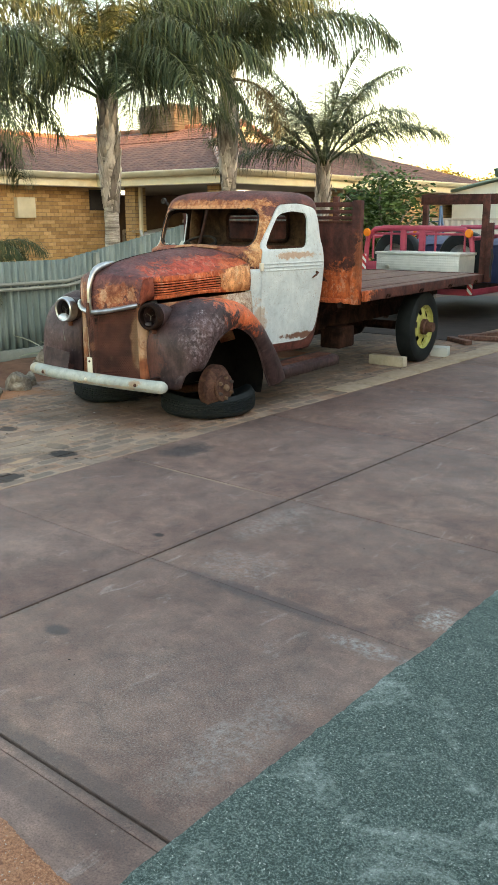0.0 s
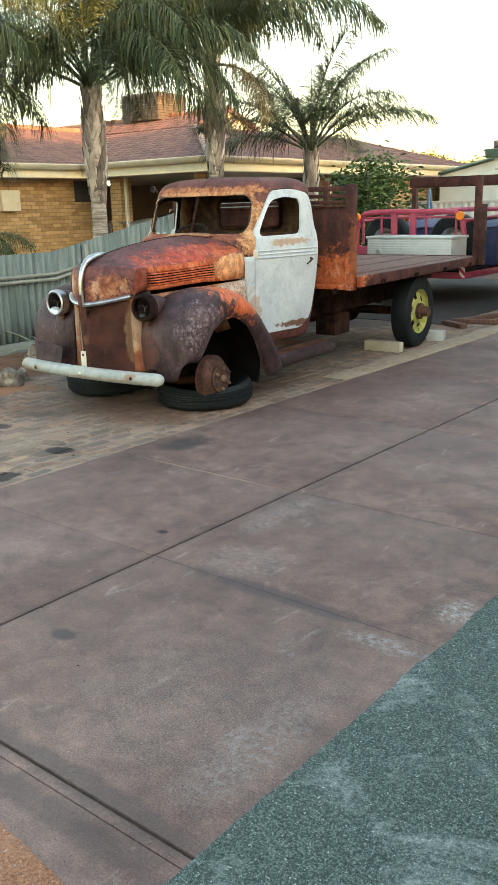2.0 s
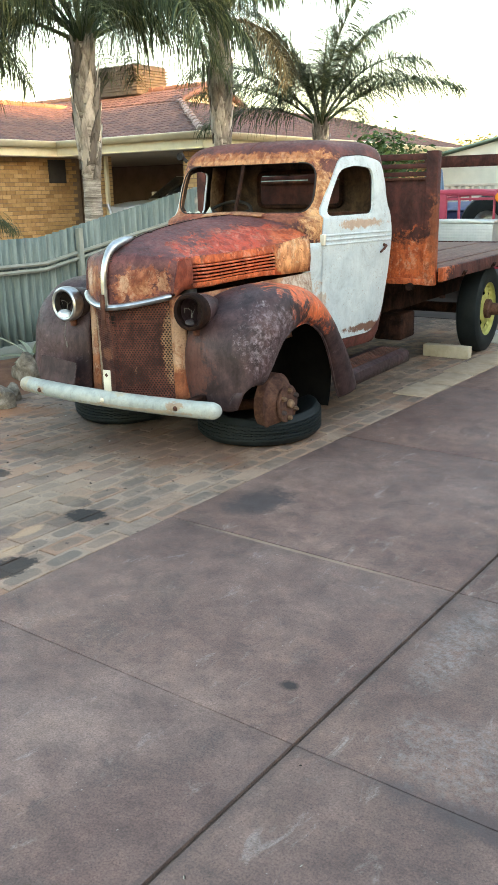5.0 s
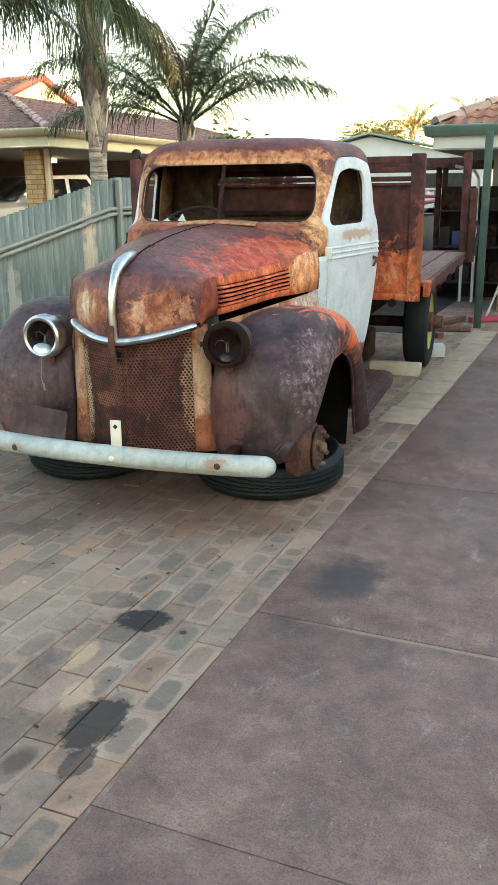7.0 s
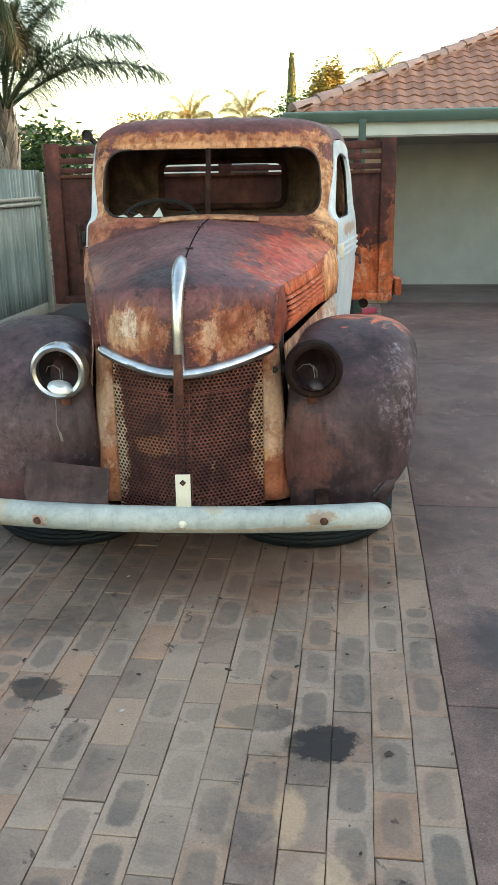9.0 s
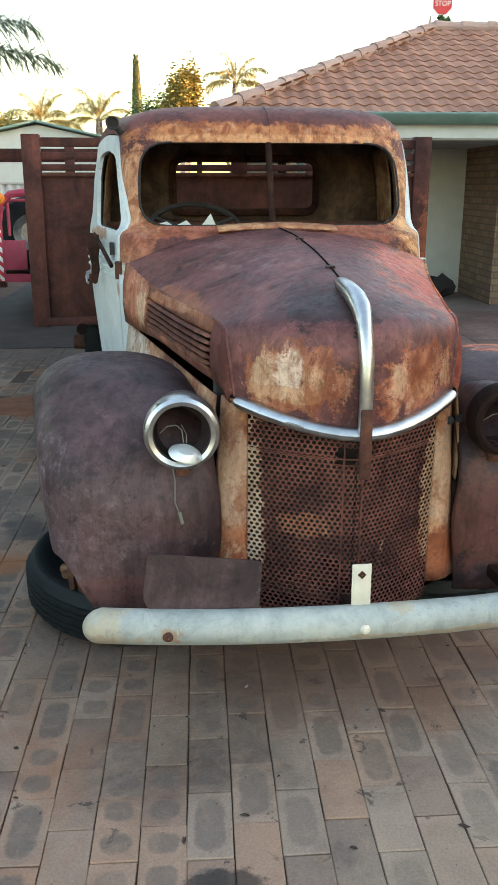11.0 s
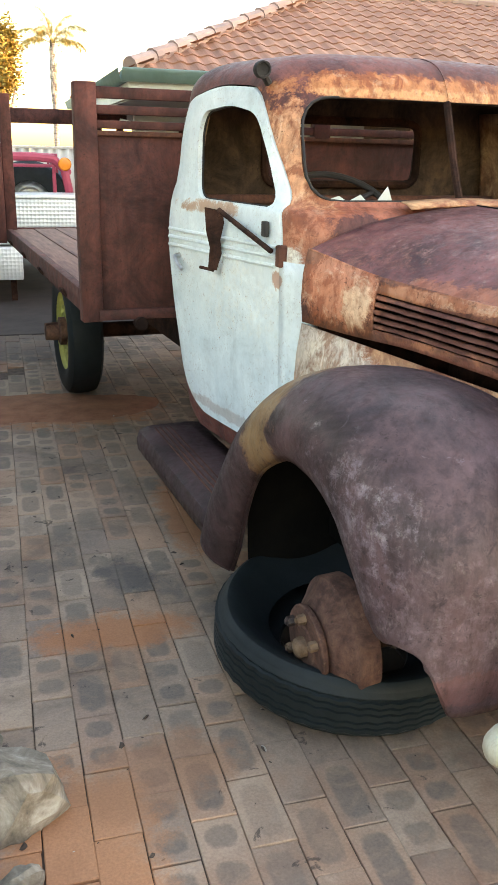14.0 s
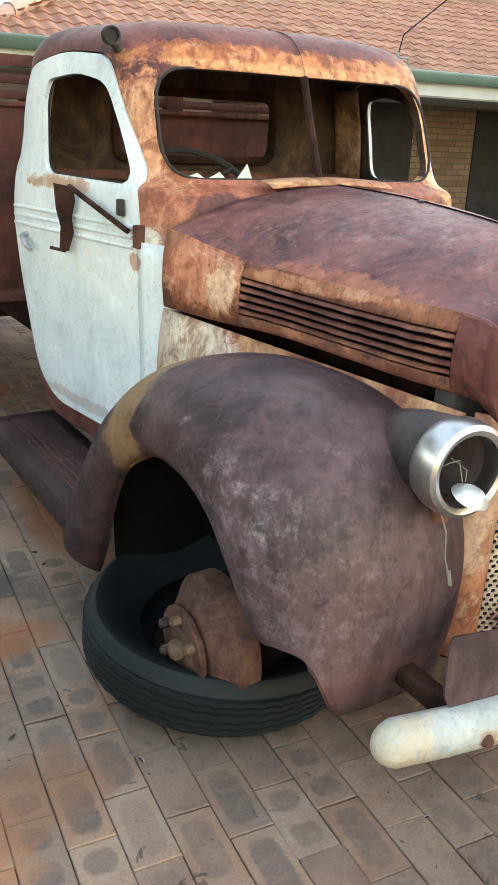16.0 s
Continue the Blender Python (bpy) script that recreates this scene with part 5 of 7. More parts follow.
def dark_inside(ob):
    """The faces that look into the cab get rusty brown with the cab's shade put in."""
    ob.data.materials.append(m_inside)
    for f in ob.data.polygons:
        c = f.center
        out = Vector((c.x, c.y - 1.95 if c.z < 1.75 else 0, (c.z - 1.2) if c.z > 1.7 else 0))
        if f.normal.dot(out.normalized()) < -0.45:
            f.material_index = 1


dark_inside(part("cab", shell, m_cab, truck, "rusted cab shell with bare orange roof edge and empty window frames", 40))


def side_u(v, z):
    """How far the cab's side stands out at a place along it and a height."""
    vf, vr, wf, wr = curve(CAB, z)
    ex = 2 / lerp(13.0, 7.0, min(1, max(0, (z - 1.30) / 0.12)))
    q = max(-0.999, min(0.999, (2 * v - vf - vr) / (vr - vf)))
    return lerp(wf, wr, (q + 1) / 2) * math.sqrt(1 - abs(q) ** (2 / ex)) ** ex


for s, d in zip((-1, 1), doors):
    door = part("door", d, m_white, truck, "white painted door with rust streaks and no glass", 40, pose(s * 0.005, 0, 0))
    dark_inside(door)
    for zz in (1.165, 1.195, 1.225):
        bm = bmesh.new()
        tube(bm, [(s * (side_u(v, zz) + 0.001), v, zz) for v in (1.56, 1.7, 1.9, 2.1, 2.22, 2.3, 2.34)], 0.0075, 8)
        part("belt_moulding", bm, m_white, door)
    bm = bmesh.new()
    tube(bm, [(s * (side_u(2.22, 1.11) + 0.004), 2.25, 1.13), (s * (side_u(2.22, 1.11) + 0.03), 2.24, 1.125), (s * (side_u(2.2, 1.11) + 0.035), 2.2, 1.105), (s * (side_u(2.2, 1.11) + 0.03), 2.15, 1.085)], [0.012, 0.009, 0.009, 0.007], 8)
    part("door_handle", bm, m_rust if s > 0 else m_chrome, door, "rusty door handle" if s > 0 else "dull chrome loop handle")
    bm = bmesh.new()
    box(bm, s * side_u(1.53, 1.2) - 0.014, s * side_u(1.53, 1.2) + 0.02, 1.515, 1.55, 1.165, 1.235, 0.006)
    part("hinge", bm, m_cream if s > 0 else m_rust, door)
    bm = bmesh.new()
    tube(bm, [(s * (side_u(v, z) - 0.02), v, z) for v, z in PANE] + [(s * (side_u(PANE[0][0], PANE[0][1]) - 0.02), *PANE[0])], 0.0045, 6, False)
    part("window_seal", bm, m_black, door)
# rusted mirror bracket on one door
bm = bmesh.new()
plate = prism([(-0.05, 0.115), (0.04, 0.105), (0.048, 0.06), (0.03, 0.0), (0.038, -0.05), (0.012, -0.115), (-0.03, -0.105), (-0.022, -0.03), (-0.042, 0.03)], 'y', -0.003, 0.003)
bmesh.ops.transform(plate, matrix=pose(-0.742, 1.892, 1.222, 0, 0, -42) @ Matrix.Diagonal((0.75, 1, 0.95, 1)), verts=plate.verts)
part("mirror_plate", plate, m_darkrust, truck, "torn rusty mirror plate")
tube(bm, [(-0.735, 1.865, 1.325), (-0.662, 1.55, 1.215)], 0.009, 8)
tube(bm, [(-0.775, 1.955, 1.118), (-0.742, 1.90, 1.112)], 0.006, 6)
part("mirror_bracket", bm, m_darkrust, truck, "broken rusty mirror bracket")
bm = bmesh.new()
box(bm, -0.668, -0.65, 1.598, 1.632, 1.255, 1.305, 0.004)
part("lock_hole", bm, m_black, truck)
# roof lamp stub
bm = bmesh.new()
lathe(bm, [(0.001, -0.005), (0.019, -0.005), (0.021, -0.016), (0.026, -0.016), (0.028, -0.004), (0.027, 0.012), (0.012, 0.026), (0.001, 0.026)], 20, 'y', pose(-0.636, 1.735, 1.773))
tube(bm, [(-0.636, 1.745, 1.773), (-0.60, 1.765, 1.735)], 0.013, 8)
part("clearance_lamp", bm, m_black, truck, "empty black clearance lamp")

# seam over the roof's middle
bm = bmesh.new()
tube(bm, [(0.0, curve(CAB, z)[0] - 0.001, z) for z in np.linspace(1.70, 1.852, 14)], 0.002, 6)
part("roof_seam", bm, m_cab, truck)
# windscreen divider, seal and cowl vent
bm = bmesh.new()
tube(bm, [(-0.012, 1.470, 1.362), (-0.012, 1.532, 1.50), (-0.012, 1.606, 1.692)], 0.013, 8)
part("windscreen_bar", bm, m_darkrust, truck)
bm = bmesh.new()


def front_v(u, z):
    vf, vr, wf, wr = curve(CAB, z)
    return vf + 0.055 * (u / wf) ** 2


tube(bm, [(u, front_v(u, z) + 0.006, z) for u, z in WIND + WIND[:1]], 0.005, 8, False)
part("windscreen_seal", bm, m_black, truck)
bm = bmesh.new()
grid(bm, [[(u, v, z + 0.012 * (1 - (u / 0.24) ** 2)) for v, z in ((1.40, 1.352), (1.43, 1.366), (1.47, 1.372))] for u in np.linspace(-0.24, 0.24, 13)])
thicken(part("cowl_vent", bm, m_shell, truck, "bent cowl vent flap"), 0.004)
# white cowl sides ahead of the doors
for s in (-1, 1):
    bm = bmesh.new()
    grid(bm, [[(s * (side_u(v, z) + 0.004), v, z) for v in (1.405, 1.42, 1.44, 1.47, 1.50, 1.536)] for z in np.linspace(0.56, 1.185, 12)])
    thicken(part("cowl_side", bm, m_white, truck, "white cowl side panel"), 0.004, 0)
# cab inside
m_seatpad = simple("seat_vinyl", (0.22, 0.13, 0.04), (0.34, 0.21, 0.07), 7, 0.7)
part("cab_floor", bbox(-0.6, 0.6, 1.42, 2.36, 0.47, 0.49), m_darkrust, truck)
bm = bmesh.new()
grid(bm, [[(u, 1.50 + 0.12 * q + 0.03 * (u / 0.57) ** 2, 1.335 - 0.16 * q ** 2) for q in (0, 0.3, 0.6, 0.85, 1.0)] for u in np.linspace(-0.57, 0.57, 9)])
thicken(part("dashboard", bm, m_rust, truck), 0.01)
bm = bmesh.new()
ring = [(-0.30 + 0.205 * math.cos(a), 1.80 + 0.205 * math.sin(a) * 0.75, 1.335 + 0.205 * math.sin(a) * 0.55) for a in np.linspace(0, 2 * math.pi, 33)]
tube(bm, ring, 0.012, 8, False)
tube(bm, [(-0.30, 1.80, 1.33), (-0.28, 1.5, 1.05)], 0.02, 8)
for a in (0.5, 2.6, 4.7):
    tube(bm, [(-0.30, 1.80, 1.335), (-0.30 + 0.2 * math.cos(a), 1.80 + 0.15 * math.sin(a), 1.335 + 0.11 * math.sin(a))], 0.009, 6)
part("steering_wheel", bm, m_black, truck, "black steering wheel")
bm = bmesh.new()
box(bm, -0.68, 0.68, 2.28, 2.36, 0.8, 1.34, 0.03)
for k in range(7):
    box(bm, -0.6 + k * 0.2 - 0.02, -0.6 + k * 0.2 + 0.02, 2.262, 2.285, 1.16, 1.20, 0.005)
part("rear_lining", bm, m_seatcloth, truck, "bare brown rear cab lining")
bm = bmesh.new()
tube(bm, [(u, 2.385, z) for u, z in REAR + REAR[:1]], 0.018, 8, False)
part("rear_window_frame", bm, m_darkrust, truck)
m_trim = patina("inner_panel", (0.15, 0.075, 0.048), (0.33, 0.22, 0.145), (0.48, 0.36, 0.25), rough=0.8, fleck_at=0.58)
for s in (-1, 1):
    bm = bmesh.new()
    grid(bm, [[(s * (curve(CAB, z)[3] - 0.085 - 0.03 * q), 2.19 + 0.14 * q, z) for q in (0, 0.12, 0.5, 0.88, 1)] for z in np.linspace(0.9, 1.70, 14)])
    thicken(part("inner_pillar", bm, m_trim, truck, "bare tan inner pillar panel"), 0.006, 0)
part("sill_bar", bbox(-0.69, 0.69, 2.25, 2.29, 1.325, 1.36, 0.006), m_rust, truck)
part("seat_pad", bbox(0.02, 0.55, 1.9, 2.26, 0.86, 0.98, 0.03), m_seatpad, truck, "mustard seat cushion")
bm = bmesh.new()
box(bm, -0.6, 0.6, 1.85, 2.28, 0.72, 0.86, 0.05)
part("seat_base", bm, m_darkrust, truck)
m_glass, gnt, gb = shade("broken_glass", 0.25)
gb.inputs["Base Color"].default_value = (0.45, 0.52, 0.51, 1)
for c, w, h in ((-0.44, 0.05, 0.018), (-0.36, 0.04, 0.022), (-0.26, 0.035, 0.048)):
    bm = prism([(c - w, 1.372), (c + w * 0.7, 1.372), (c + 0.1 * w, 1.372 + h)], 'y', 1.535, 1.538)
    part("glass_shard", bm, m_glass, truck, "whitened shard of windscreen glass")

# front fenders
CROWN = [(0, 0.29, 0.315), (1, 0.265, 0.51), (2, 0.275, 0.69), (3, 0.37, 0.86), (4, 0.54, 0.965), (5, 0.75, 0.995), (6, 0.975, 0.955), (7, 1.185, 0.82), (8, 1.385, 0.615), (9, 1.55, 0.41), (10, 1.62, 0.285)]
LIP = [(0, 0.275, 0.368), (0.5, 0.275, 0.43), (1, 0.345, 0.47), (1.5, 0.455, 0.465), (2, 0.51, 0.53), (2.5, 0.555, 0.605), (3, 0.615, 0.685), (3.5, 0.70, 0.735), (4, 0.775, 0.757), (5, 0.87, 0.757), (6, 1.02, 0.675), (7, 1.12, 0.57), (8, 1.20, 0.45), (9, 1.275, 0.31), (10, 1.34, 0.20)]
INNER = [(0, 0.39, 0.34, 0.30), (1, 0.36, 0.325, 0.52), (2, 0.37, 0.33, 0.70), (3, 0.385, 0.42, 0.85), (4, 0.42, 0.57, 0.925), (5, 0.46, 0.76, 0.94), (6, 0.51, 0.97, 0.90), (7, 0.56, 1.19, 0.80), (8, 0.59, 1.39, 0.615), (9, 0.60, 1.55, 0.42), (10, 0.60, 1.62, 0.30)]


def fender_point(s, p, q):
    """p from the front foot over the crown to the tail, q from the body to the lip."""
    cv, cz = curve(CROWN, p)
    lv, lz = curve(LIP, p)
    iu, iv, iz = curve(INNER, p)
    uc = 0.62 + 0.03 * math.sin(math.pi * p / 10)
    if q < 0.4:
        b = (1 - q / 0.4) * math.pi / 2
        return Vector((s * lerp(uc, iu, math.sin(b)), lerp(cv, iv, 1 - math.cos(b)), lerp(cz, iz, 1 - math.cos(b))))
    b = (q - 0.4) / 0.6 * math.pi / 2
    uo = curve([(0, 0.75), (0.5, 0.80), (1, 0.855), (2, 0.89), (3, 0.915), (5, 0.945), (7, 0.955), (10, 0.955)], p)[0]
    e = 0.66
    curl = lerp(0.065, 0.095, min(1, max(0, (p - 6) / 3))) * (b / (math.pi / 2)) ** 5
    return Vector((s * (lerp(uc, uo, math.sin(b) ** e) - curl), lerp(cv, lv, (1 - math.cos(b)) ** 1.05), lerp(cz, lz, (1 - math.cos(b)) ** 1.05)))


for s in (-1, 1):
    bm = bmesh.new()
    rows = []
    for i in range(91):
        p = 10 * i / 90
        row = []
        for j in range(29):
            pt = fender_point(s, p, j / 28)
            d = noise.noise(pt * 5.5 + Vector((s * 3, 0, 0))) * 0.006
            if s < 0 and j > 19 and 0.2 < p < 2.2:
                f = (j - 19) / 9
                pt.z += f * (0.095 * max(0, 1 - abs(p - 0.85) / 0.42) + 0.022 * noise.noise(pt * 23))
                pt.x += 0.03 * f * max(0, 1 - abs(p - 0.85) / 0.3)
            row.append(pt + Vector((s * d, -d, d)))
        rows.append(row)
    grid(bm, rows)
    fd = thicken(part("fender", bm, m_fender, truck, "dark rusted bulbous front fender"), 0.008)
    bm = bmesh.new()
    tube(bm, [fender_point(s, p, 1.0) + Vector((-s * 0.006, 0, 0)) for p in np.linspace(1.7 if s < 0 else 0.2, 10, 40)], 0.008, 6)
    part("fender_bead", bm, m_fender, fd)
    # inner wheel arch and panel, the arch's shade put into their black
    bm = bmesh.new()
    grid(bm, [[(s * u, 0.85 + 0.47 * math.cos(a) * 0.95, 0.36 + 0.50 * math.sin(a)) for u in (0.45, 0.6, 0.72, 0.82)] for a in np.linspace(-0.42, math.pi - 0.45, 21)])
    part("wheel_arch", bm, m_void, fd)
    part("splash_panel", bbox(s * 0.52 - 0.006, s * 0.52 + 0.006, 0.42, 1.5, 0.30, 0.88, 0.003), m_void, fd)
# hanging plate by the grille
bm = prism(rounded([(-0.158, -0.045), (-0.138, -0.078), (0.160, -0.078), (0.158, 0.078), (-0.152, 0.078)], 0.016), 'y', -0.003, 0.003)
part("loose_plate", bm, m_fender, truck, "loose rusty sheet metal plate", m=pose(-0.432, 0.088, 0.490, -10, 5, -5))

# headlamp buckets
for s in (-1, 1):
    m = pose(s * 0.468, 0.245, 0.878, 0, 0, 3 * s)
    bm = bmesh.new()
    lathe(bm, [(0.001, 0.30), (0.03, 0.285), (0.062, 0.23), (0.085, 0.15), (0.097, 0.06), (0.099, 0.0), (0.090, 0.0), (0.085, 0.06), (0.06, 0.16), (0.001, 0.2)], 36, 'y', m)
    lamp = part("headlamp", bm, m_bucket if s < 0 else m_fender, truck, "empty headlamp bucket")
    bm = bmesh.new()
    lathe(bm, [(0.100, 0.05), (0.106, 0.03), (0.106, -0.006), (0.102, -0.020), (0.092, -0.027), (0.080, -0.022), (0.077, -0.008), (0.086, 0.03)], 40, 'y', m)
    part("rim", bm, m_chrome if s < 0 else m_darkrust, lamp, "dull chrome rim" if s < 0 else "rusty rim")
    bm = bmesh.new()
    lathe(bm, [(0.001, 0.02), (0.03, 0.018), (0.05, 0.0), (0.052, -0.006)], 24, 'z', m @ pose(0.008, -0.026, -0.052, 24, 14, 0) @ (Matrix.Diagonal((0.9, 0.75, 0.75, 1)) if s < 0 else Matrix.Diagonal((0.55, 0.5, 0.4, 1))))
    part("reflector", bm, m_reflector if s < 0 else m_bucket, lamp, "broken loose reflector")
    bm = bmesh.new()
    tube(bm, [m @ Vector(p) for p in ((-0.06, 0.03, -0.01), (-0.04, 0.0, 0.018), (-0.015, -0.004, 0.022), (0.0, 0.01, 0.005), (0.004, 0.0, -0.03))], 0.0016, 5)
    tube(bm, [m @ Vector(p) for p in ((0.0, 0.04, 0.01), (0.012, 0.0, -0.005), (0.012, 0.0, -0.03))], 0.0016, 5)
    if s < 0:
        tube(bm, [m @ Vector(p) for p in ((-0.03, 0.02, -0.095), (-0.022, 0.0, -0.14), (-0.024, -0.01, -0.2), (-0.012, -0.012, -0.235))], 0.0018, 5)
        tube(bm, [m @ Vector(p) for p in ((-0.012, -0.012, -0.23), (-0.004, -0.014, -0.265))], 0.005, 5)
    part("wire", bm, m_wire, lamp)
    bm = bmesh.new()
    lathe(bm, [(0.001, -0.03), (0.018, -0.028), (0.022, 0), (0.014, 0.03)], 16, 'z', m @ pose(0, 0.05, -0.11))
    part("lamp_foot", bm, m_rust, lamp)

# bumper
bm = bmesh.new()
pts = []
for k in range(33):
    u = lerp(-0.706, 0.695, k / 32)
    pts.append((u, 0.034 + 0.074 * abs(u / 0.76) ** 2.2, 0.377 - 0.008 * u / 0.76))
ends = []
for du, f in ((0.050, 0.14), (0.047, 0.38), (0.040, 0.60), (0.029, 0.79), (0.015, 0.93)):
    ends.append((du, f))
pts = [(-0.706 - du, 0.096 + du * 0.2, 0.382 - du * 0.12) for du, f in ends] + pts + [(0.695 + du, 0.097 + du * 0.2, 0.3695) for du, f in ends[::-1]]
rad = [0.049 * f for du, f in ends] + [0.049] * 33 + [0.049 * f for du, f in ends[::-1]]
tube(bm, pts, rad, 14, True, 1.0)
bmp = part("bumper", bm, m_bumper, truck, "pale painted steel bumper bar with rust")
for u in (-0.53, 0.0, 0.50):
    bm = bmesh.new()
    lathe(bm, [(0.001, -0.012), (0.009, -0.01), (0.015, 0.0)], 14, 'y', pose(u, -0.014 + 0.074 * abs(u / 0.76) ** 2.2, 0.378))
    part("bolt", bm, m_cream if abs(u) < 0.2 else m_rust, bmp)
    bm = bmesh.new()
    box(bm, u - 0.025, u + 0.025, 0.07, 0.42, 0.36, 0.40, 0.004)
    part("bumper_bracket", bm, m_darkrust, bmp)
bm = bmesh.new()
box(bm, -0.027, 0.027, 0.040, 0.046, 0.40, 0.545, 0.002)
tag = part("tag_bracket", bm, m_cream, truck, "cream metal tag bracket")
bm = bmesh.new()
lathe(bm, [(0.001, -0.003), (0.012, -0.003), (0.012, 0)], 4, 'y', pose(0, 0.040, 0.515))
part("bracket_hole", bm, m_rust, tag)

# front axle, brake drums
bm = bmesh.new()
tube(bm, [(-0.70, 0.77, 0.24), (-0.4, 0.76, 0.22), (0.4, 0.76, 0.22), (0.66, 0.76, 0.27)], 0.035, 10)
part("front_axle", bm, m_darkrust, truck)
for s in (-1, 1):
    bm = bmesh.new()
    m = (pose(-0.75, 0.79, 0.235, 0, -3, 0) if s < 0 else pose(0.695, 0.79, 0.268)) @ Matrix.Diagonal((s, 1, 1, 1))
    lathe(bm, [(0.001, -0.055), (0.176, -0.055), (0.181, -0.050), (0.181, 0.004), (0.177, 0.010), (0.168, 0.013), (0.160, 0.022), (0.124, 0.056), (0.116, 0.060), (0.098, 0.062), (0.098, 0.068), (0.112, 0.069), (0.116, 0.073), (0.116, 0.083), (0.112, 0.088), (0.060, 0.088), (0.055, 0.092), (0.001, 0.092)], 48, 'x', m)
    bmesh.ops.recalc_face_normals(bm, faces=bm.faces)
    drum = part("brake_drum", bm, m_drum, truck, "rust-brown brake drum")
    bm = bmesh.new()
    lathe(bm, [(0.001, 0.122), (0.018, 0.120), (0.026, 0.114), (0.029, 0.104), (0.029, 0.088)], 20, 'x', m)
    part("hub_cap", bm, m_rim, drum, "tan grease cap")
    for k in range(6):
        a = 2 * math.pi * k / 6 + 0.5
        bm = bmesh.new()
        at = m @ pose(0, 0.085 * math.cos(a), 0.085 * math.sin(a))
        lathe(bm, [(0.001, 0.117), (0.0080, 0.116), (0.0080, 0.112), (0.0140, 0.110), (0.0150, 0.106), (0.0150, 0.088)], 6, 'x', at)
        part("wheel_nut", bm, m_rim if k % 3 else m_bucket, drum, angle=20)

# running boards, chassis, rear axle
for s in (-1, 1):
    bm = bmesh.new()
    grid(bm, [[(s * u, v, z) for u, z in ((0.60, 0.335), (0.66, 0.34), (0.84, 0.335), (0.875, 0.32), (0.885, 0.285), (0.88, 0.24))] for v in (1.46, 1.6, 1.8, 2.0, 2.2, 2.4, 2.52)])
    rb = thicken(part("running_board", bm, m_fender, truck, "rusty ribbed running board"), 0.008)
    for k in range(7):
        bm = bmesh.new()
        uu = 0.68 + k * 0.023
        box(bm, s * uu - 0.004, s * uu + 0.004, 1.56, 2.48, 0.339, 0.346, 0.002)
        part("rib", bm, m_rust, rb)
    part("chassis_rail", bbox(s * 0.40 - 0.04, s * 0.40 + 0.04, 0.35, 5.8, 0.50, 0.66, 0.008), m_darkrust, truck)
bm = bmesh.new()
tube(bm, [(-0.72, 4.47, 0.40), (0.72, 4.47, 0.40)], 0.05, 12)
lathe(bm, [(0.05, -0.14), (0.13, -0.08), (0.16, 0), (0.13, 0.08), (0.05, 0.14)], 20, 'x', pose(0, 4.47, 0.40))
part("rear_axle", bm, m_darkrust, truck)
part("fuel_tank", bbox(-0.36, 0.36, 2.9, 3.5, 0.42, 0.68, 0.05), m_darkrust, truck)
bm = bmesh.new()
box(bm, 0.38, 0.62, 3.0, 3.32, 0.30, 0.52, 0.02)
part("battery_box", bm, m_darkrust, truck)


def wheel(s):
    bm = bmesh.new()
    prof = [(0.25, -0.09), (0.30, -0.105), (0.36, -0.105), (0.395, -0.085), (0.405, -0.05), (0.408, 0.0), (0.405, 0.05), (0.395, 0.085), (0.36, 0.105), (0.30, 0.105), (0.25, 0.09)]
    m = pose(s * 0.82, 4.47, 0.405) @ Matrix.Diagonal((s, 1, 1, 1))
    lathe(bm, prof, 48, 'x', m)
    bmesh.ops.recalc_face_normals(bm, faces=bm.faces)
    w = part("rear_wheel", bm, m_tyre, truck, "black rear wheel with yellow rim")
    bm = bmesh.new()
    rows = []
    n = 60
    lathe(bm, [(0.255, 0.09), (0.25, 0.06), (0.215, 0.04)], 40, 'x', m)
    for k in range(n):
        a0, a1 = 2 * math.pi * k / n, 2 * math.pi * (k + 1) / n
        hole = (k % 10) >= 6
        for r0, r1, h0, h1 in ((0.215, 0.20, 0.04, 0.045), (0.20, 0.145, 0.045, 0.06), (0.145, 0.05, 0.06, 0.075)):
            if hole and r0 == 0.20:
                continue
            bm.faces.new([bm.verts.new(m @ Vector((h, r * math.cos(a), r * math.sin(a)))) for r, h, a in ((r0, h0, a0), (r0, h0, a1), (r1, h1, a1), (r1, h1, a0))])
    bmesh.ops.remove_doubles(bm, verts=bm.verts, dist=0.0005)
    thicken(part("rim", bm, m_yellow, w, "faded yellow steel rim"), 0.006, 0)
    bm = bmesh.new()
    lathe(bm, [(0.09, 0.07), (0.09, 0.11), (0.06, 0.12), (0.055, 0.2), (0.001, 0.205)], 18, 'x', m)
    part("hub", bm, m_drum, w, "rusty protruding hub")


wheel(-1)
wheel(1)

# tray
deck = part("tray", bbox(-0.47, 0.47, 2.62, 5.85, 0.66, 0.82, 0.006), m_darkrust, truck, "timber flat tray on steel bearers")
for k in range(13):
    u0 = -1.05 + k * 2.1 / 13
    part("deck_plank", bbox(u0 + 0.004, u0 + 2.1 / 13 - 0.004, 2.66, 5.85, 0.905, 0.935 + 0.003 * (k % 3), 0.003), m_wood, deck)
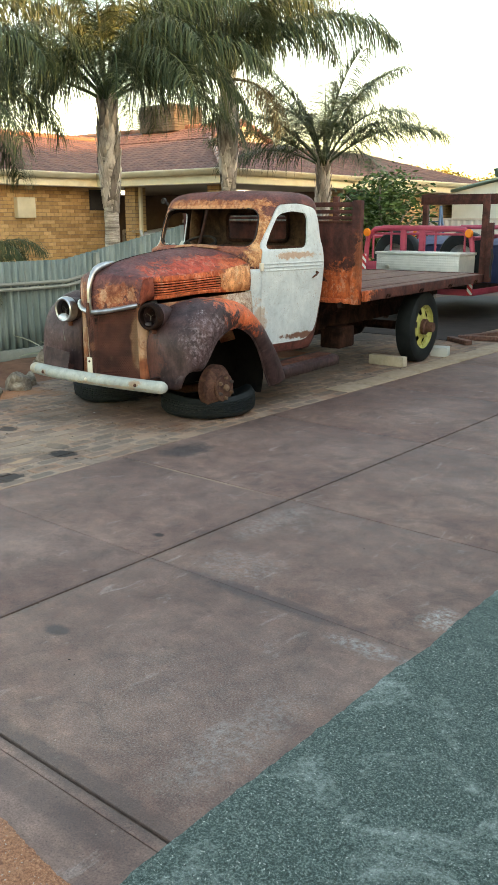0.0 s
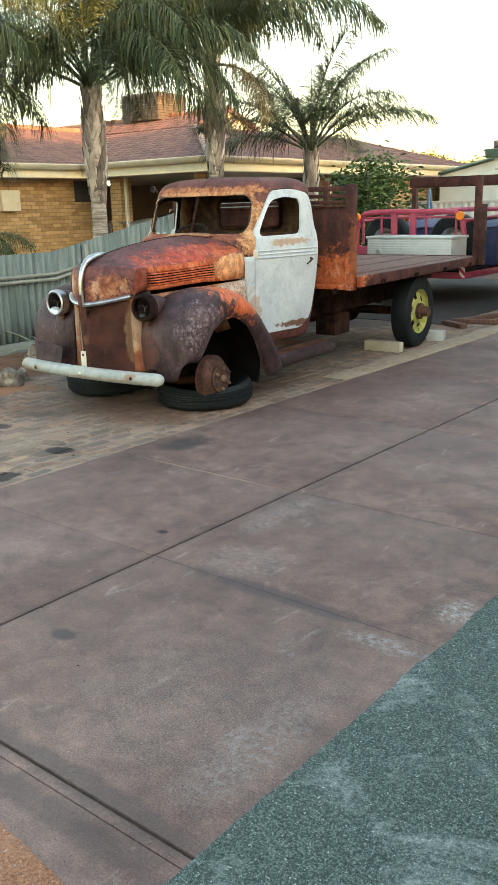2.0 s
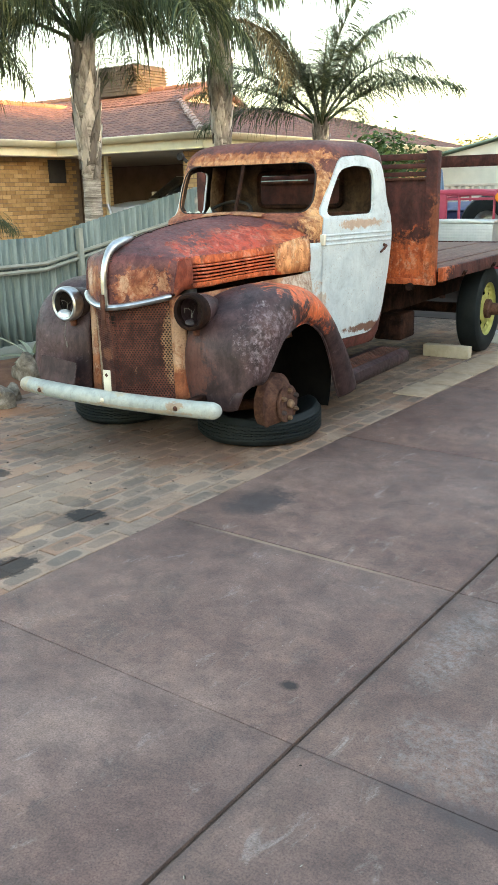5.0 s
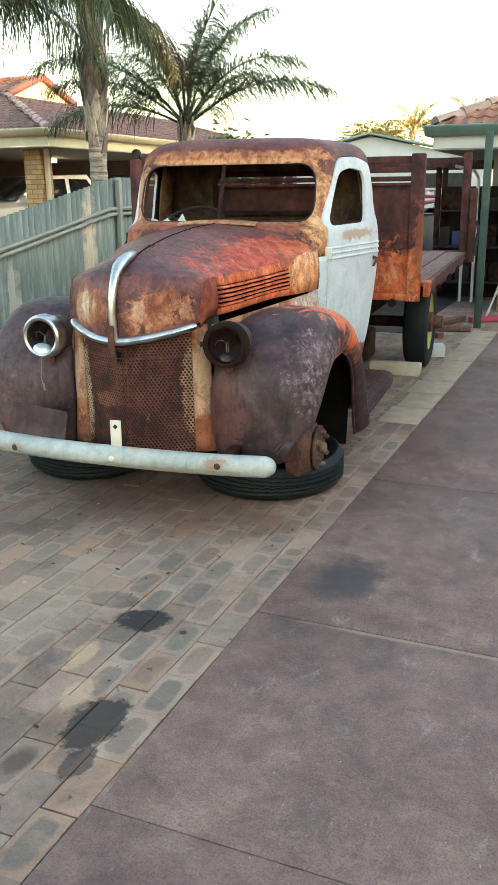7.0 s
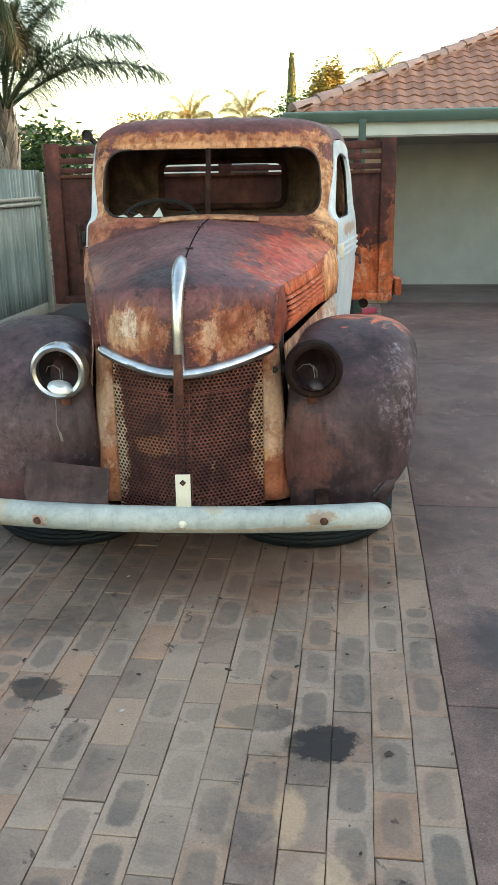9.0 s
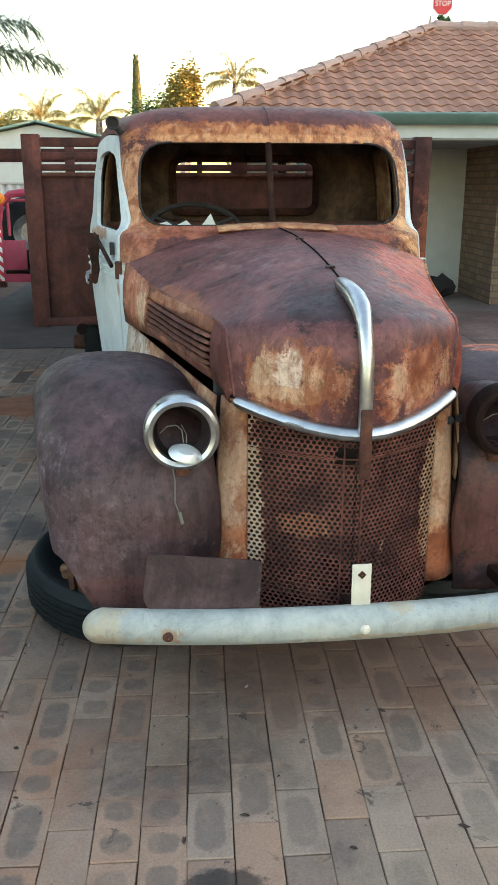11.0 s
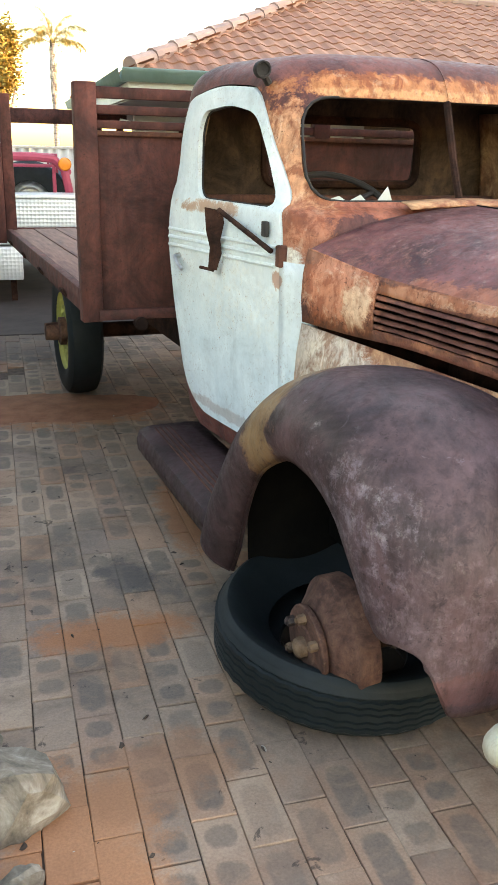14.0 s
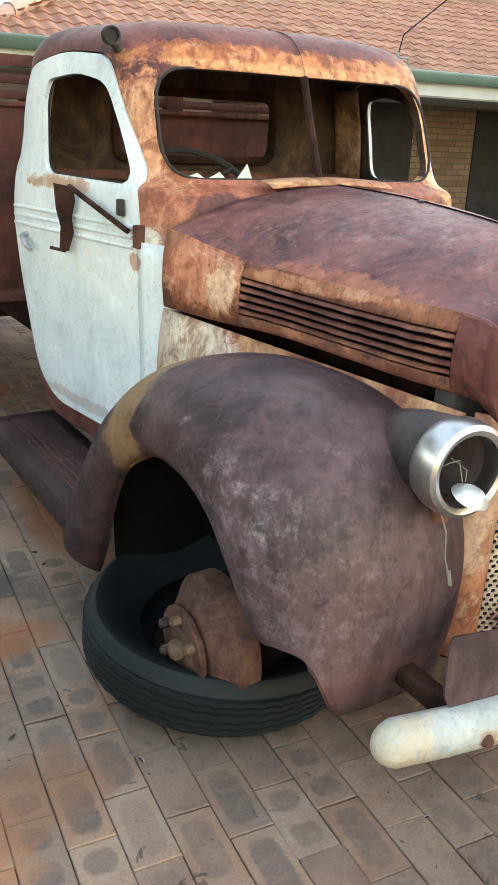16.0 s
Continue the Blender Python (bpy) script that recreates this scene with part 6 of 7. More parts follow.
for s in (-1, 1):
    bm = bmesh.new()
    box(bm, s * 1.07 - 0.02, s * 1.07 + 0.02, 2.62, 5.87, 0.84, 0.94, 0.006)
    part("side_rail", bm, m_bed, deck, "bent rusty edge rail")
    for v in (3.1, 3.9, 4.7, 5.5):
        bm = bmesh.new()
        tube(bm, [(s * 1.092, v - 0.03, 0.85), (s * 1.11, v - 0.03, 0.88), (s * 1.11, v + 0.03, 0.88), (s * 1.092, v + 0.03, 0.85)], 0.008, 6)
        part("tie_hook", bm, m_darkrust, deck)
for v in np.linspace(2.75, 5.75, 7):
    part("cross_member", bbox(-1.05, 1.05, v - 0.03, v + 0.03, 0.82, 0.905, 0.004), m_darkrust, deck)
part("tail_rail", bbox(-1.09, 1.09, 5.85, 5.89, 0.84, 0.945, 0.006), m_bed, deck)
# headboard
head = part("headboard", bbox(-1.02, 0.95, 2.615, 2.64, 0.86, 1.58, 0.004), m_bed, truck, "rust-brown sheet steel headboard")
for s in (-1, 1):
    pu = 0.985 if s > 0 else -1.055
    part("post", bbox(pu - 0.045, pu + 0.045, 2.59, 2.66, 0.81, 1.775, 0.006), m_bed, head)
part("middle_post", bbox(-0.04, 0.04, 2.60, 2.65, 1.58, 1.76, 0.005), m_bed, head)
for z0, z1 in ((1.715, 1.76), (1.655, 1.69), (1.60, 1.632)):
    part("slat", bbox(-1.02, 0.95, 2.61, 2.64, z0, z1, 0.004), m_bed, head)
part("bottom_rail", bbox(-1.03, 0.97, 2.585, 2.66, 0.815, 0.86, 0.005), m_bed, head)
part("top_lip", bbox(-1.02, 0.95, 2.60, 2.65, 1.572, 1.592, 0.003), m_rust, head)
for s in (-1, 1):
    bm = bmesh.new()
    tube(bm, [(s * 0.85, 2.55, 0.80), (s * 0.85, 2.60, 0.80)], 0.028, 14)
    part("pipe_stub", bm, m_darkrust, head)
bm = bmesh.new()
for v, z0, z1 in ((2.68, 1.25, 1.42),):
    tube(bm, [(-1.0, 2.69, 1.44), (-1.02, 2.71, 1.36), (-1.01, 2.70, 1.25), (-1.03, 2.70, 1.18)], 0.012, 6)
part("hanging_strap", bm, m_black, head)
# tail posts
for s in (-1, 1):
    part("tail_post", bbox(s * 1.055 - 0.04, s * 1.055 + 0.04, 5.80, 5.86, 0.93, 1.90, 0.006), m_bed, deck)
    part("tail_stub", bbox(s * 1.135 - 0.035, s * 1.135 + 0.035, 5.76, 5.84, 0.84, 1.56, 0.006), m_bed, deck)
    bm = bmesh.new()
    tube(bm, [(s * 1.18, 5.75, 1.25), (s * 1.20, 5.75, 1.15), (s * 1.18, 5.75, 1.02), (s * 1.19, 5.75, 0.9)], 0.014, 6)
    part("chain", bm, m_black, deck)

# ---- palms ----
m_trunk, nt, b = shade("palm_trunk", 0.9)
ring = noise_tex(nt, coords(nt, "Object", (0.6, 0.6, 7)), 4, 6, 0.7, 0.3)
c = ramp(nt, ring, [(0.38, (0.14, 0.125, 0.11)), (0.5, (0.31, 0.29, 0.27)), (0.62, (0.52, 0.50, 0.47))])
c = mixc(nt, 0.6, c, ramp(nt, noise_tex(nt, coords(nt, "Object"), 7, 7, 0.7, 0.5), [(0.35, (0.45, 0.42, 0.4)), (0.55, (1, 1, 1)), (0.7, (1.25, 1.22, 1.2))]), 'MULTIPLY')
nt.links.new(c, b.inputs["Base Color"])
bump(nt, b, ring, 0.7, 0.03)
m_boot, nt, b = shade("palm_leaf_base", 0.9)
c = ramp(nt, calc(nt, 'FRACT', calc(nt, 'ADD', rand_ob(nt), island(nt))), [(0.0, (0.12, 0.107, 0.098)), (0.5, (0.30, 0.278, 0.258)), (1.0, (0.57, 0.55, 0.52))])
c = mixc(nt, 0.8, c, ramp(nt, noise_tex(nt, coords(nt, "Object", (1, 1, 0.3)), 16, 6, 0.7, 0.4), [(0.36, (0.3, 0.28, 0.26)), (0.52, (1, 1, 1)), (0.68, (1.3, 1.3, 1.28))]), 'MULTIPLY')
nt.links.new(c, b.inputs["Base Color"])
bump(nt, b, noise_tex(nt, coords(nt, "Object", (1, 1, 0.2)), 40, 4), 0.5, 0.01)


def leaf_mat(name, a, bb, cc):
    m, nt, b = shade(name, 0.5)
    r = calc(nt, 'FRACT', calc(nt, 'ADD', rand_ob(nt), island(nt)))
    nt.links.new(ramp(nt, r, [(0.0, a), (0.6, bb), (1.0, cc)]), b.inputs["Base Color"])
    b.inputs["Specular IOR Level"].default_value = 0.25
    return m


m_frond = leaf_mat("palm_leaflet", (0.022, 0.040, 0.020), (0.058, 0.086, 0.042), (0.13, 0.15, 0.07))
m_dryfrond = leaf_mat("dry_leaflet", (0.09, 0.07, 0.03), (0.17, 0.13, 0.06), (0.26, 0.20, 0.10))
m_stalk = simple("palm_stalk", (0.10, 0.10, 0.04), (0.22, 0.19, 0.09), 5, 0.7)


def frond_mesh(name, length, el, bend, mat, seed, limpness=1.0):
    """A rachis that leaves at el degrees along +x and arches over by bend degrees, with long limp leaflets that hang from it."""
    r = random.Random(seed)
    bm = bmesh.new()
    pts = [Vector((0, 0, 0))]
    n = 18
    for k in range(n):
        a = radians(el - bend * ((k + 0.5) / n) ** 1.5)
        sw = 0.25 * math.sin(seed * 1.7) * k / n
        pts.append(pts[-1] + Vector((math.cos(a) * math.cos(sw), math.cos(a) * math.sin(sw), math.sin(a))) * length / n)
    tube(bm, pts, [lerp(0.024, 0.003, k / n) for k in range(n + 1)], 5)
    count = 150
    for k in range(count):
        q = 0.20 + 0.80 * (k + r.random()) / count
        i = min(n - 1, int(q * n))
        p = pts[i].lerp(pts[i + 1], min(1, q * n - i))
        d = (pts[i + 1] - pts[i]).normalized()
        across = d.cross(Vector((0, 0, 1)))
        across = across.normalized() if across.length > 0.05 else Vector((0, 1, 0))
        for s in (-1, 1):
            ln = 0.76 * (length / 2.4) * (math.sin(math.pi * min(1, q * 0.70 + 0.22)) ** 0.6) * r.uniform(0.6, 1.2)
            out = (across * s * r.uniform(0.3, 1.0) + d * r.uniform(0.3, 0.9) + Vector((0, 0, r.uniform(-0.2, 0.5)))).normalized()
            limp = r.uniform(0.8, 2.6) * limpness
            side = (d - Vector((0, 0, d.z * 0.6))).normalized() * r.uniform(0.005, 0.009)
            prev = None
            pos = p.copy()
            for j in range(5):
                f = j / 4
                dirn = (out * (1 - f) + Vector((0, 0, -1)) * (0.1 + f) * limp).normalized()
                ww = side * (0.8, 1.0, 0.9, 0.6, 0.1)[j]
                cur = (bm.verts.new(pos - ww), bm.verts.new(pos + ww))
                if prev:
                    bm.faces.new((prev[0], prev[1], cur[1], cur[0]))
                prev = cur
                pos = pos + dirn * ln / 4
    me = bpy.data.meshes.new(name)
    bm.to_mesh(me)
    bm.free()
    me.materials.append(mat)
    return me


FRONDS = [(el, frond_mesh("frond", ln, el, bend, m_frond, sd)) for sd, (el, ln, bend) in enumerate(
    ((84, 2.3, 60), (76, 2.4, 95), (66, 2.5, 85), (58, 2.3, 115), (48, 2.5, 95), (38, 2.3, 110), (28, 2.4, 90), (16, 2.2, 85), (4, 2.0, 70)))]
STIFF = [(el, frond_mesh("frond", ln, el, bend, m_frond, sd, 0.38)) for sd, (el, ln, bend) in enumerate(
    ((84, 2.2, 40), (74, 2.3, 60), (62, 2.3, 70), (50, 2.2, 72), (38, 2.2, 65), (26, 2.1, 60)))]
DRY = frond_mesh("frond", 1.6, -5, 75, m_dryfrond, 40)


def palm(x, y, top, r0, scale, seed, count=22, lean=(0, 0), low=10, high=84, dry=1, kinds=FRONDS):
    p = thing("palm_tree", "queen palm with drooping green fronds and grey trunk", "palm tree", pose(x, y, -0.05), group="palms behind the fence")
    r = random.Random(seed)
    bm = bmesh.new()
    rows = []
    nz = 60
    for k in range(nz + 1):
        q = k / nz
        z = q * top
        ring = 1 + 0.03 * math.sin(z * 42) * (q < 0.55)
        rad = r0 * (1.1 - 0.25 * q if q < 0.6 else 0.95 + 0.30 * math.sin((q - 0.6) / 0.4 * math.pi)) * ring
        rows.append([(lean[0] * q * q + rad * math.cos(a) * (1 + 0.14 * noise.noise(Vector((a * 2, z * 5, seed)))), lean[1] * q * q + rad * math.sin(a) * (1 + 0.14 * noise.noise(Vector((a * 2, z * 5, seed + 9)))), z) for a in (2 * math.pi * j / 20 for j in range(20))])
    grid(bm, rows, True)
    part("trunk", bm, m_trunk, p)
    for k in range(44):
        a, q = k * 2.4 + r.uniform(-0.2, 0.2), lerp(0.60, 1.02, k / 43)
        bm = bmesh.new()
        z = q * top
        x0, y0 = lean[0] * q * q, lean[1] * q * q
        rr = r0 * (0.95 + 0.30 * math.sin((min(q, 1) - 0.6) / 0.4 * math.pi))
        rows = []
        for f in (0, 0.25, 0.5, 0.75, 1.0):
            half = lerp(0.62, 0.10, f ** 1.3)
            lift = rr + 0.004 + 0.035 * f * f
            rows.append([(x0 + lift * math.cos(a + w * half + 0.25 * f), y0 + lift * math.sin(a + w * half + 0.25 * f), z - 0.16 + 0.34 * f - 0.03 * abs(w)) for w in (-1, -0.5, 0, 0.5, 1)])
        grid(bm, rows)
        thicken(part("leaf_base", bm, m_boot, p), 0.012, 1)
    for k in range(count):
        a = 360 * (k * 0.618 % 1) + r.uniform(-14, 14)
        want = lerp(high, low, (k / max(1, count - 1)) ** 0.85) + r.uniform(-6, 6)
        me = min(kinds, key=lambda f: abs(f[0] - want))[1] if k < count - dry else DRY
        f = new("frond", me)
        f.parent = p
        sc = scale * r.uniform(0.85, 1.12)
        f.matrix_basis = pose(lean[0], lean[1], top - 0.02, 0, 0, a) @ Matrix.Diagonal((sc, sc * (1 if k % 2 else -1), sc, 1))
    return p


palm(-9.25, 8.3, 3.2, 0.105, 1.05, 11, 24, low=28, dry=0)
palm(-9.2, 10.72, 3.75, 0.11, 1.05, 12, 22, low=42)
palm(-9.5, 13.76, 2.6, 0.095, 1.08, 13, 18, low=26, dry=0, kinds=STIFF)
palm(-9.7, 5.75, 3.0, 0.10, 0.95, 14, 18, low=0)
palm(-9.5, 6.15, 1.05, 0.06, 0.5, 15, 9, low=15, high=60, dry=0)

# ---- shrubs and far trees ----
def crown(bm, r, centre, size, count, leaf, flat=0.35):
    """Small leaves gathered in clumps in an uneven ellipsoid."""
    clumps = []
    for k in range(max(6, count // 45)):
        d = Vector((r.gauss(0, 1), r.gauss(0, 1), r.gauss(0, 1))).normalized() * r.uniform(0.35, 1.0)
        clumps.append(Vector((centre[0] + d.x * size[0], centre[1] + d.y * size[1], centre[2] + d.z * size[2])))
    for k in range(count):
        c = r.choice(clumps)
        p = c + Vector((r.gauss(0, 1) * size[0], r.gauss(0, 1) * size[1], r.gauss(0, 1) * size[2])) * 0.16
        a = Vector((r.gauss(0, 1), r.gauss(0, 1), r.gauss(0, flat))).normalized() * leaf * r.uniform(0.7, 1.3)
        b = a.cross(Vector((r.gauss(0, 1), r.gauss(0, 1), r.gauss(0, 1)))).normalized() * leaf * 0.42
        bm.faces.new([bm.verts.new(q) for q in (p - a, p + b, p + a, p - b)])


def tree(name, label, x, y, h, spread, mat, seed, count, leaf, base=0.3, group=""):
    t = thing(name, label, "tree", pose(x, y, -0.05), group)
    r = random.Random(seed)
    bm = bmesh.new()
    tube(bm, [(0, 0, 0), (0.03 * spread, 0, h * 0.3), (0, 0.05 * spread, h * 0.6)], [0.045 * h, 0.035 * h, 0.02 * h], 8)
    for k in range(5):
        a = k * 1.3
        tube(bm, [(0, 0, h * (0.2 + 0.07 * k)), (0.4 * spread * math.cos(a), 0.4 * spread * math.sin(a), h * (0.45 + 0.07 * k)), (0.7 * spread * math.cos(a), 0.7 * spread * math.sin(a), h * (0.6 + 0.06 * k))], [0.02 * h, 0.013 * h, 0.005 * h], 6)
    part("trunk", bm, m_trunk, t)
    bm = bmesh.new()
    crown(bm, r, (0, 0, h * (1 + base) / 2), (spread, spread, h * (1 - base) / 2), count, leaf)
    part("crown", bm, mat, t, angle=180)
    return t


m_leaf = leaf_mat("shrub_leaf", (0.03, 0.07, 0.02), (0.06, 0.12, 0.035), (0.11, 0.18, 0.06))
# low sun is put into this leaf colour as gold
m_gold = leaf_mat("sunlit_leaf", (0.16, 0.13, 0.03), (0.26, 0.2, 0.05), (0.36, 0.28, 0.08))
m_conifer = leaf_mat("conifer_leaf", (0.04, 0.07, 0.03), (0.10, 0.11, 0.035), (0.16, 0.15, 0.05))
tree("shrub", "leafy green shrub against the back fence", -10.3, 17.2, 2.75, 1.15, m_leaf, 3, 3600, 0.075, 0.25)
tree("shrub", "leafy green shrub against the back fence", -11.3, 18.0, 2.3, 0.9, m_leaf, 4, 1800, 0.075, 0.2)
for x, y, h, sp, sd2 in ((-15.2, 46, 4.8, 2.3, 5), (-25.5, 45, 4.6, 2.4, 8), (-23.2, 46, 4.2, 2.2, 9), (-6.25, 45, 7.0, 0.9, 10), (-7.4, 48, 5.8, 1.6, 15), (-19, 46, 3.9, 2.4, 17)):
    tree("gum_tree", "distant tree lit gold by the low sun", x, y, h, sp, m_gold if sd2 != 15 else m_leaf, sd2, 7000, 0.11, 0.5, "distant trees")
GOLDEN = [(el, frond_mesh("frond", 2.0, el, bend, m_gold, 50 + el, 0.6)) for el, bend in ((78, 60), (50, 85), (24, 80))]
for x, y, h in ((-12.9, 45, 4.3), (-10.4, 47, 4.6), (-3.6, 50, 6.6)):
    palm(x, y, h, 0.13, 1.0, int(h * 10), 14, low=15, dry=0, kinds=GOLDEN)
t = thing("cypress", "tall narrow cypress, gold on its sunny side", "tree", pose(-11.3, 90, -0.05))
bm = bmesh.new()
r = random.Random(8)
for k in range(2600):
    z = 13.2 * (r.random() ** 0.9)
    rad = 0.85 * math.sin(math.pi * min(1, 0.12 + 0.88 * (1 - z / 13.2)) * 0.5) * r.uniform(0.7, 1.05)
    a = r.uniform(0, 6.28)
    p = Vector((rad * math.cos(a), rad * math.sin(a), z))
    q = Vector((r.gauss(0, 0.1), r.gauss(0, 0.1), 0.35))
    w = Vector((math.sin(a), -math.cos(a), 0)) * 0.12
    bm.faces.new([bm.verts.new(c2) for c2 in (p - q, p + w, p + q, p - w)])
part("crown", bm, m_conifer, t, angle=180)
bm = bmesh.new()
tube(bm, [(0, 0, 0), (0, 0, 12)], [0.25, 0.05], 6)
part("trunk", bm, m_trunk, t)

# ---- things behind the truck ----
m_pink = simple("faded_red_paint", (0.38, 0.04, 0.08), (0.50, 0.075, 0.125), 5, 0.5)
m_alu, nt, b = shade("checker_plate", 0.35, 0.35)
v = coords(nt, "Object")
nt.links.new(ramp(nt, noise_tex(nt, v, 6), [(0.3, (0.55, 0.57, 0.57)), (0.7, (0.7, 0.71, 0.7))]), b.inputs["Base Color"])
bump(nt, b, cells(nt, v, 26, 'F1', 0.0), 0.8, 0.01)
m_greenpost = simple("green_post", (0.02, 0.05, 0.04), (0.05, 0.09, 0.07), 5, 0.6)
m_blue = simple("blue_tarp", (0.02, 0.03, 0.10), (0.05, 0.07, 0.18), 5, 0.6)
m_steelblue = simple("blue_ladder", (0.06, 0.14, 0.26), (0.10, 0.2, 0.34), 5, 0.5)
m_creamfence = simple("cream_fence", (0.46, 0.43, 0.38), (0.56, 0.53, 0.47), 2, 0.6, stretch=(8, 8, 1))
m_whitepaint = simple("white_body", (0.62, 0.64, 0.64), (0.72, 0.73, 0.72), 3, 0.35, 0, 0.04)
m_amber = simple("amber_lens", (0.8, 0.2, 0.02), (0.9, 0.28, 0.03), 5, 0.25)
m_stripe, nt, b = shade("striped_marker", 0.5)
v = coords(nt, "Object")
sp = nt.nodes.new("ShaderNodeSeparateXYZ")
nt.links.new(v, sp.inputs[0])
w = calc(nt, 'FRACT', calc(nt, 'MULTIPLY', calc(nt, 'ADD', sp.outputs[0], sp.outputs[2]), 8.5))
nt.links.new(ramp(nt, calc(nt, 'GREATER_THAN', w, 0.5), [(0.0, (0.62, 0.04, 0.05)), (1.0, (0.78, 0.78, 0.76))]), b.inputs["Base Color"])

TY = 13.0
trailer = thing("car_trailer", "faded pink-red tube trailer with large tyres aboard", "trailer")
bm = bmesh.new()
for x in (-8.0, -6.05):
    box(bm, x - 0.04, x + 0.04, TY, TY + 3.6, 0.40, 0.50, 0.01)
for y in (TY, TY + 1.2, TY + 2.4, TY + 3.6):
    box(bm, -8.0, -6.05, y - 0.04, y + 0.04, 0.40, 0.50, 0.01)
part("frame", bm, m_pink, trailer)
part("deck", bbox(-8.0, -6.05, TY, TY + 3.6, 0.50, 0.53), m_darkrust, trailer)


def rail(pts, r=0.035, mat=None):
    bm = bmesh.new()
    tube(bm, pts, r, 8)
    part("rail", bm, mat or m_pink, trailer)


rail([(-8.02, TY, 0.50), (-8.02, TY, 1.1), (-7.98, TY, 1.32), (-7.86, TY, 1.43), (-7.7, TY, 1.45), (-6.4, TY, 1.45), (-6.2, TY, 1.43), (-6.09, TY, 1.32), (-6.05, TY, 1.1), (-6.05, TY, 0.50)], 0.045)
for y in (TY + 1.8, TY + 3.6):
    rail([(-8.02, y, 0.5), (-8.02, y, 1.45), (-6.05, y, 1.45), (-6.05, y, 0.5)])
for x in (-8.02, -6.05):
    rail([(x, TY, 1.3), (x, TY + 3.6, 1.4)])
for x in (-7.9, -7.55, -6.72, -6.2):
    rail([(x, TY + 0.02, 0.95), (x, TY + 0.02, 1.43)], 0.02)
for x in (-7.3, -6.95):
    part("upright", bbox(x - 0.05, x + 0.05, TY - 0.03, TY + 0.03, 0.9, 1.46, 0.008), m_pink, trailer)
rail([(-7.9, TY + 0.02, 1.36), (-6.2, TY + 0.02, 1.36)], 0.018)
rail([(-7.62, TY + 0.6, 0.9), (-7.42, TY + 0.6, 1.4)], 0.03, m_amber)
for x in (-8.03, -6.03):
    part("marker_board", bbox(x - 0.045, x + 0.045, TY - 0.07, TY - 0.055, 0.42, 1.02, 0.003), m_stripe, trailer, "red and white striped marker")
    bm = bmesh.new()
    lathe(bm, [(0.001, -0.03), (0.06, -0.025), (0.07, 0.0), (0.06, 0.03)], 18, 'y', pose(x + (0.06 if x < -7 else -0.06), TY - 0.08, 1.38))
    part("lamp", bm, m_amber, trailer, "amber trailer lamp")
part("mudguard", bbox(-8.02, -7.7, TY - 0.05, TY - 0.03, 0.55, 0.9, 0.01), m_pink, trailer)


def load_tyre(x, y, z, r, w):
    bm = bmesh.new()
    lathe(bm, [(r * 0.5, -w / 2), (r * 0.75, -w / 2), (r * 0.93, -w * 0.42), (r, -w * 0.25), (r, w * 0.25), (r * 0.93, w * 0.42), (r * 0.75, w / 2), (r * 0.5, w / 2)], 36, 'y')
    t = solo("tyre", bm, m_tyre, "large black treaded tyre standing on the trailer", "tyre", "tyres on the trailer", m=pose(x, y, z))
    bm = bmesh.new()
    lathe(bm, [(0.001, -0.05), (r * 0.3, -0.05), (r * 0.35, -0.03), (r * 0.5, -w / 2), (r * 0.52, -w / 2 + 0.03)], 28, 'y')
    part("rim", bm, m_chrome, t, "dull steel rim")


load_tyre(-7.72, TY + 0.55, 0.97, 0.44, 0.28)
load_tyre(-6.45, TY + 0.55, 0.97, 0.44, 0.28)
bm = bmesh.new()
grid(bm, [[(lerp(-7.9, -5.95, i / 14), TY + lerp(1.1, 3.4, j / 10), 1.18 + 0.10 * math.sin(math.pi * j / 10) + 0.05 * noise.noise(Vector((i * 0.5, j * 0.5, 0)))) for j in range(11)] for i in range(15)])
box(bm, -7.85, -6.0, TY + 1.15, TY + 3.35, 0.53, 1.17, 0.03)
solo("covered_load", bm, m_blue, "load under a dark blue tarpaulin on the trailer", "tarpaulin")

tb = thing("toolbox", "bright checker plate truck toolbox", "toolbox")
part("body", bbox(-7.42, -5.95, 12.35, 12.9, 0.60, 1.05, 0.012), m_alu, tb)
part("lid", bbox(-7.44, -5.93, 12.33, 12.92, 1.05, 1.09, 0.01), m_alu, tb)
part("latch", bbox(-7.25, -7.17, 12.325, 12.352, 0.83, 0.89, 0.005), m_chrome, tb, "chrome latch")
part("lower_box", bbox(-7.44, -6.60, 12.30, 12.88, 0.25, 0.58, 0.012), m_alu, tb)
for x in (-7.3, -6.7):
    part("leg", bbox(x - 0.03, x + 0.03, 12.5, 12.56, -0.05, 0.26), m_darkrust, tb)

bm = bmesh.new()
box(bm, -8.9, -4.9, 16.46, 16.54, 1.88, 2.08, 0.008)
pg = solo("gate_beam", bm, m_bed, "heavy brown steel beam between fence and house", "beam", kind="structure")
for x in (-8.8, -5.0):
    part("post", bbox(x - 0.05, x + 0.05, 16.45, 16.55, -0.05, 1.88, 0.006), m_bed, pg)

bf = thing("back_fence", "cream ribbed steel back fence", "fence", kind="structure")
for k in range(14):
    x0 = -22 + k * 1.6
    bm = bmesh.new()
    grid(bm, [[(x0 + 0.01 + 1.58 * i / 48, 24.0 + 0.02 * (1 if (i // 3) % 2 else -1), z) for z in (-0.05, 1.58)] for i in range(49)])
    thicken(part("panel", bm, m_creamfence, bf), 0.004)
part("top_rail", bbox(-22, 0.4, 23.97, 24.03, 1.56, 1.62, 0.01), m_creamfence, bf)

shed = thing("gable_shed", "pale green shed with a low gable roof", "shed")
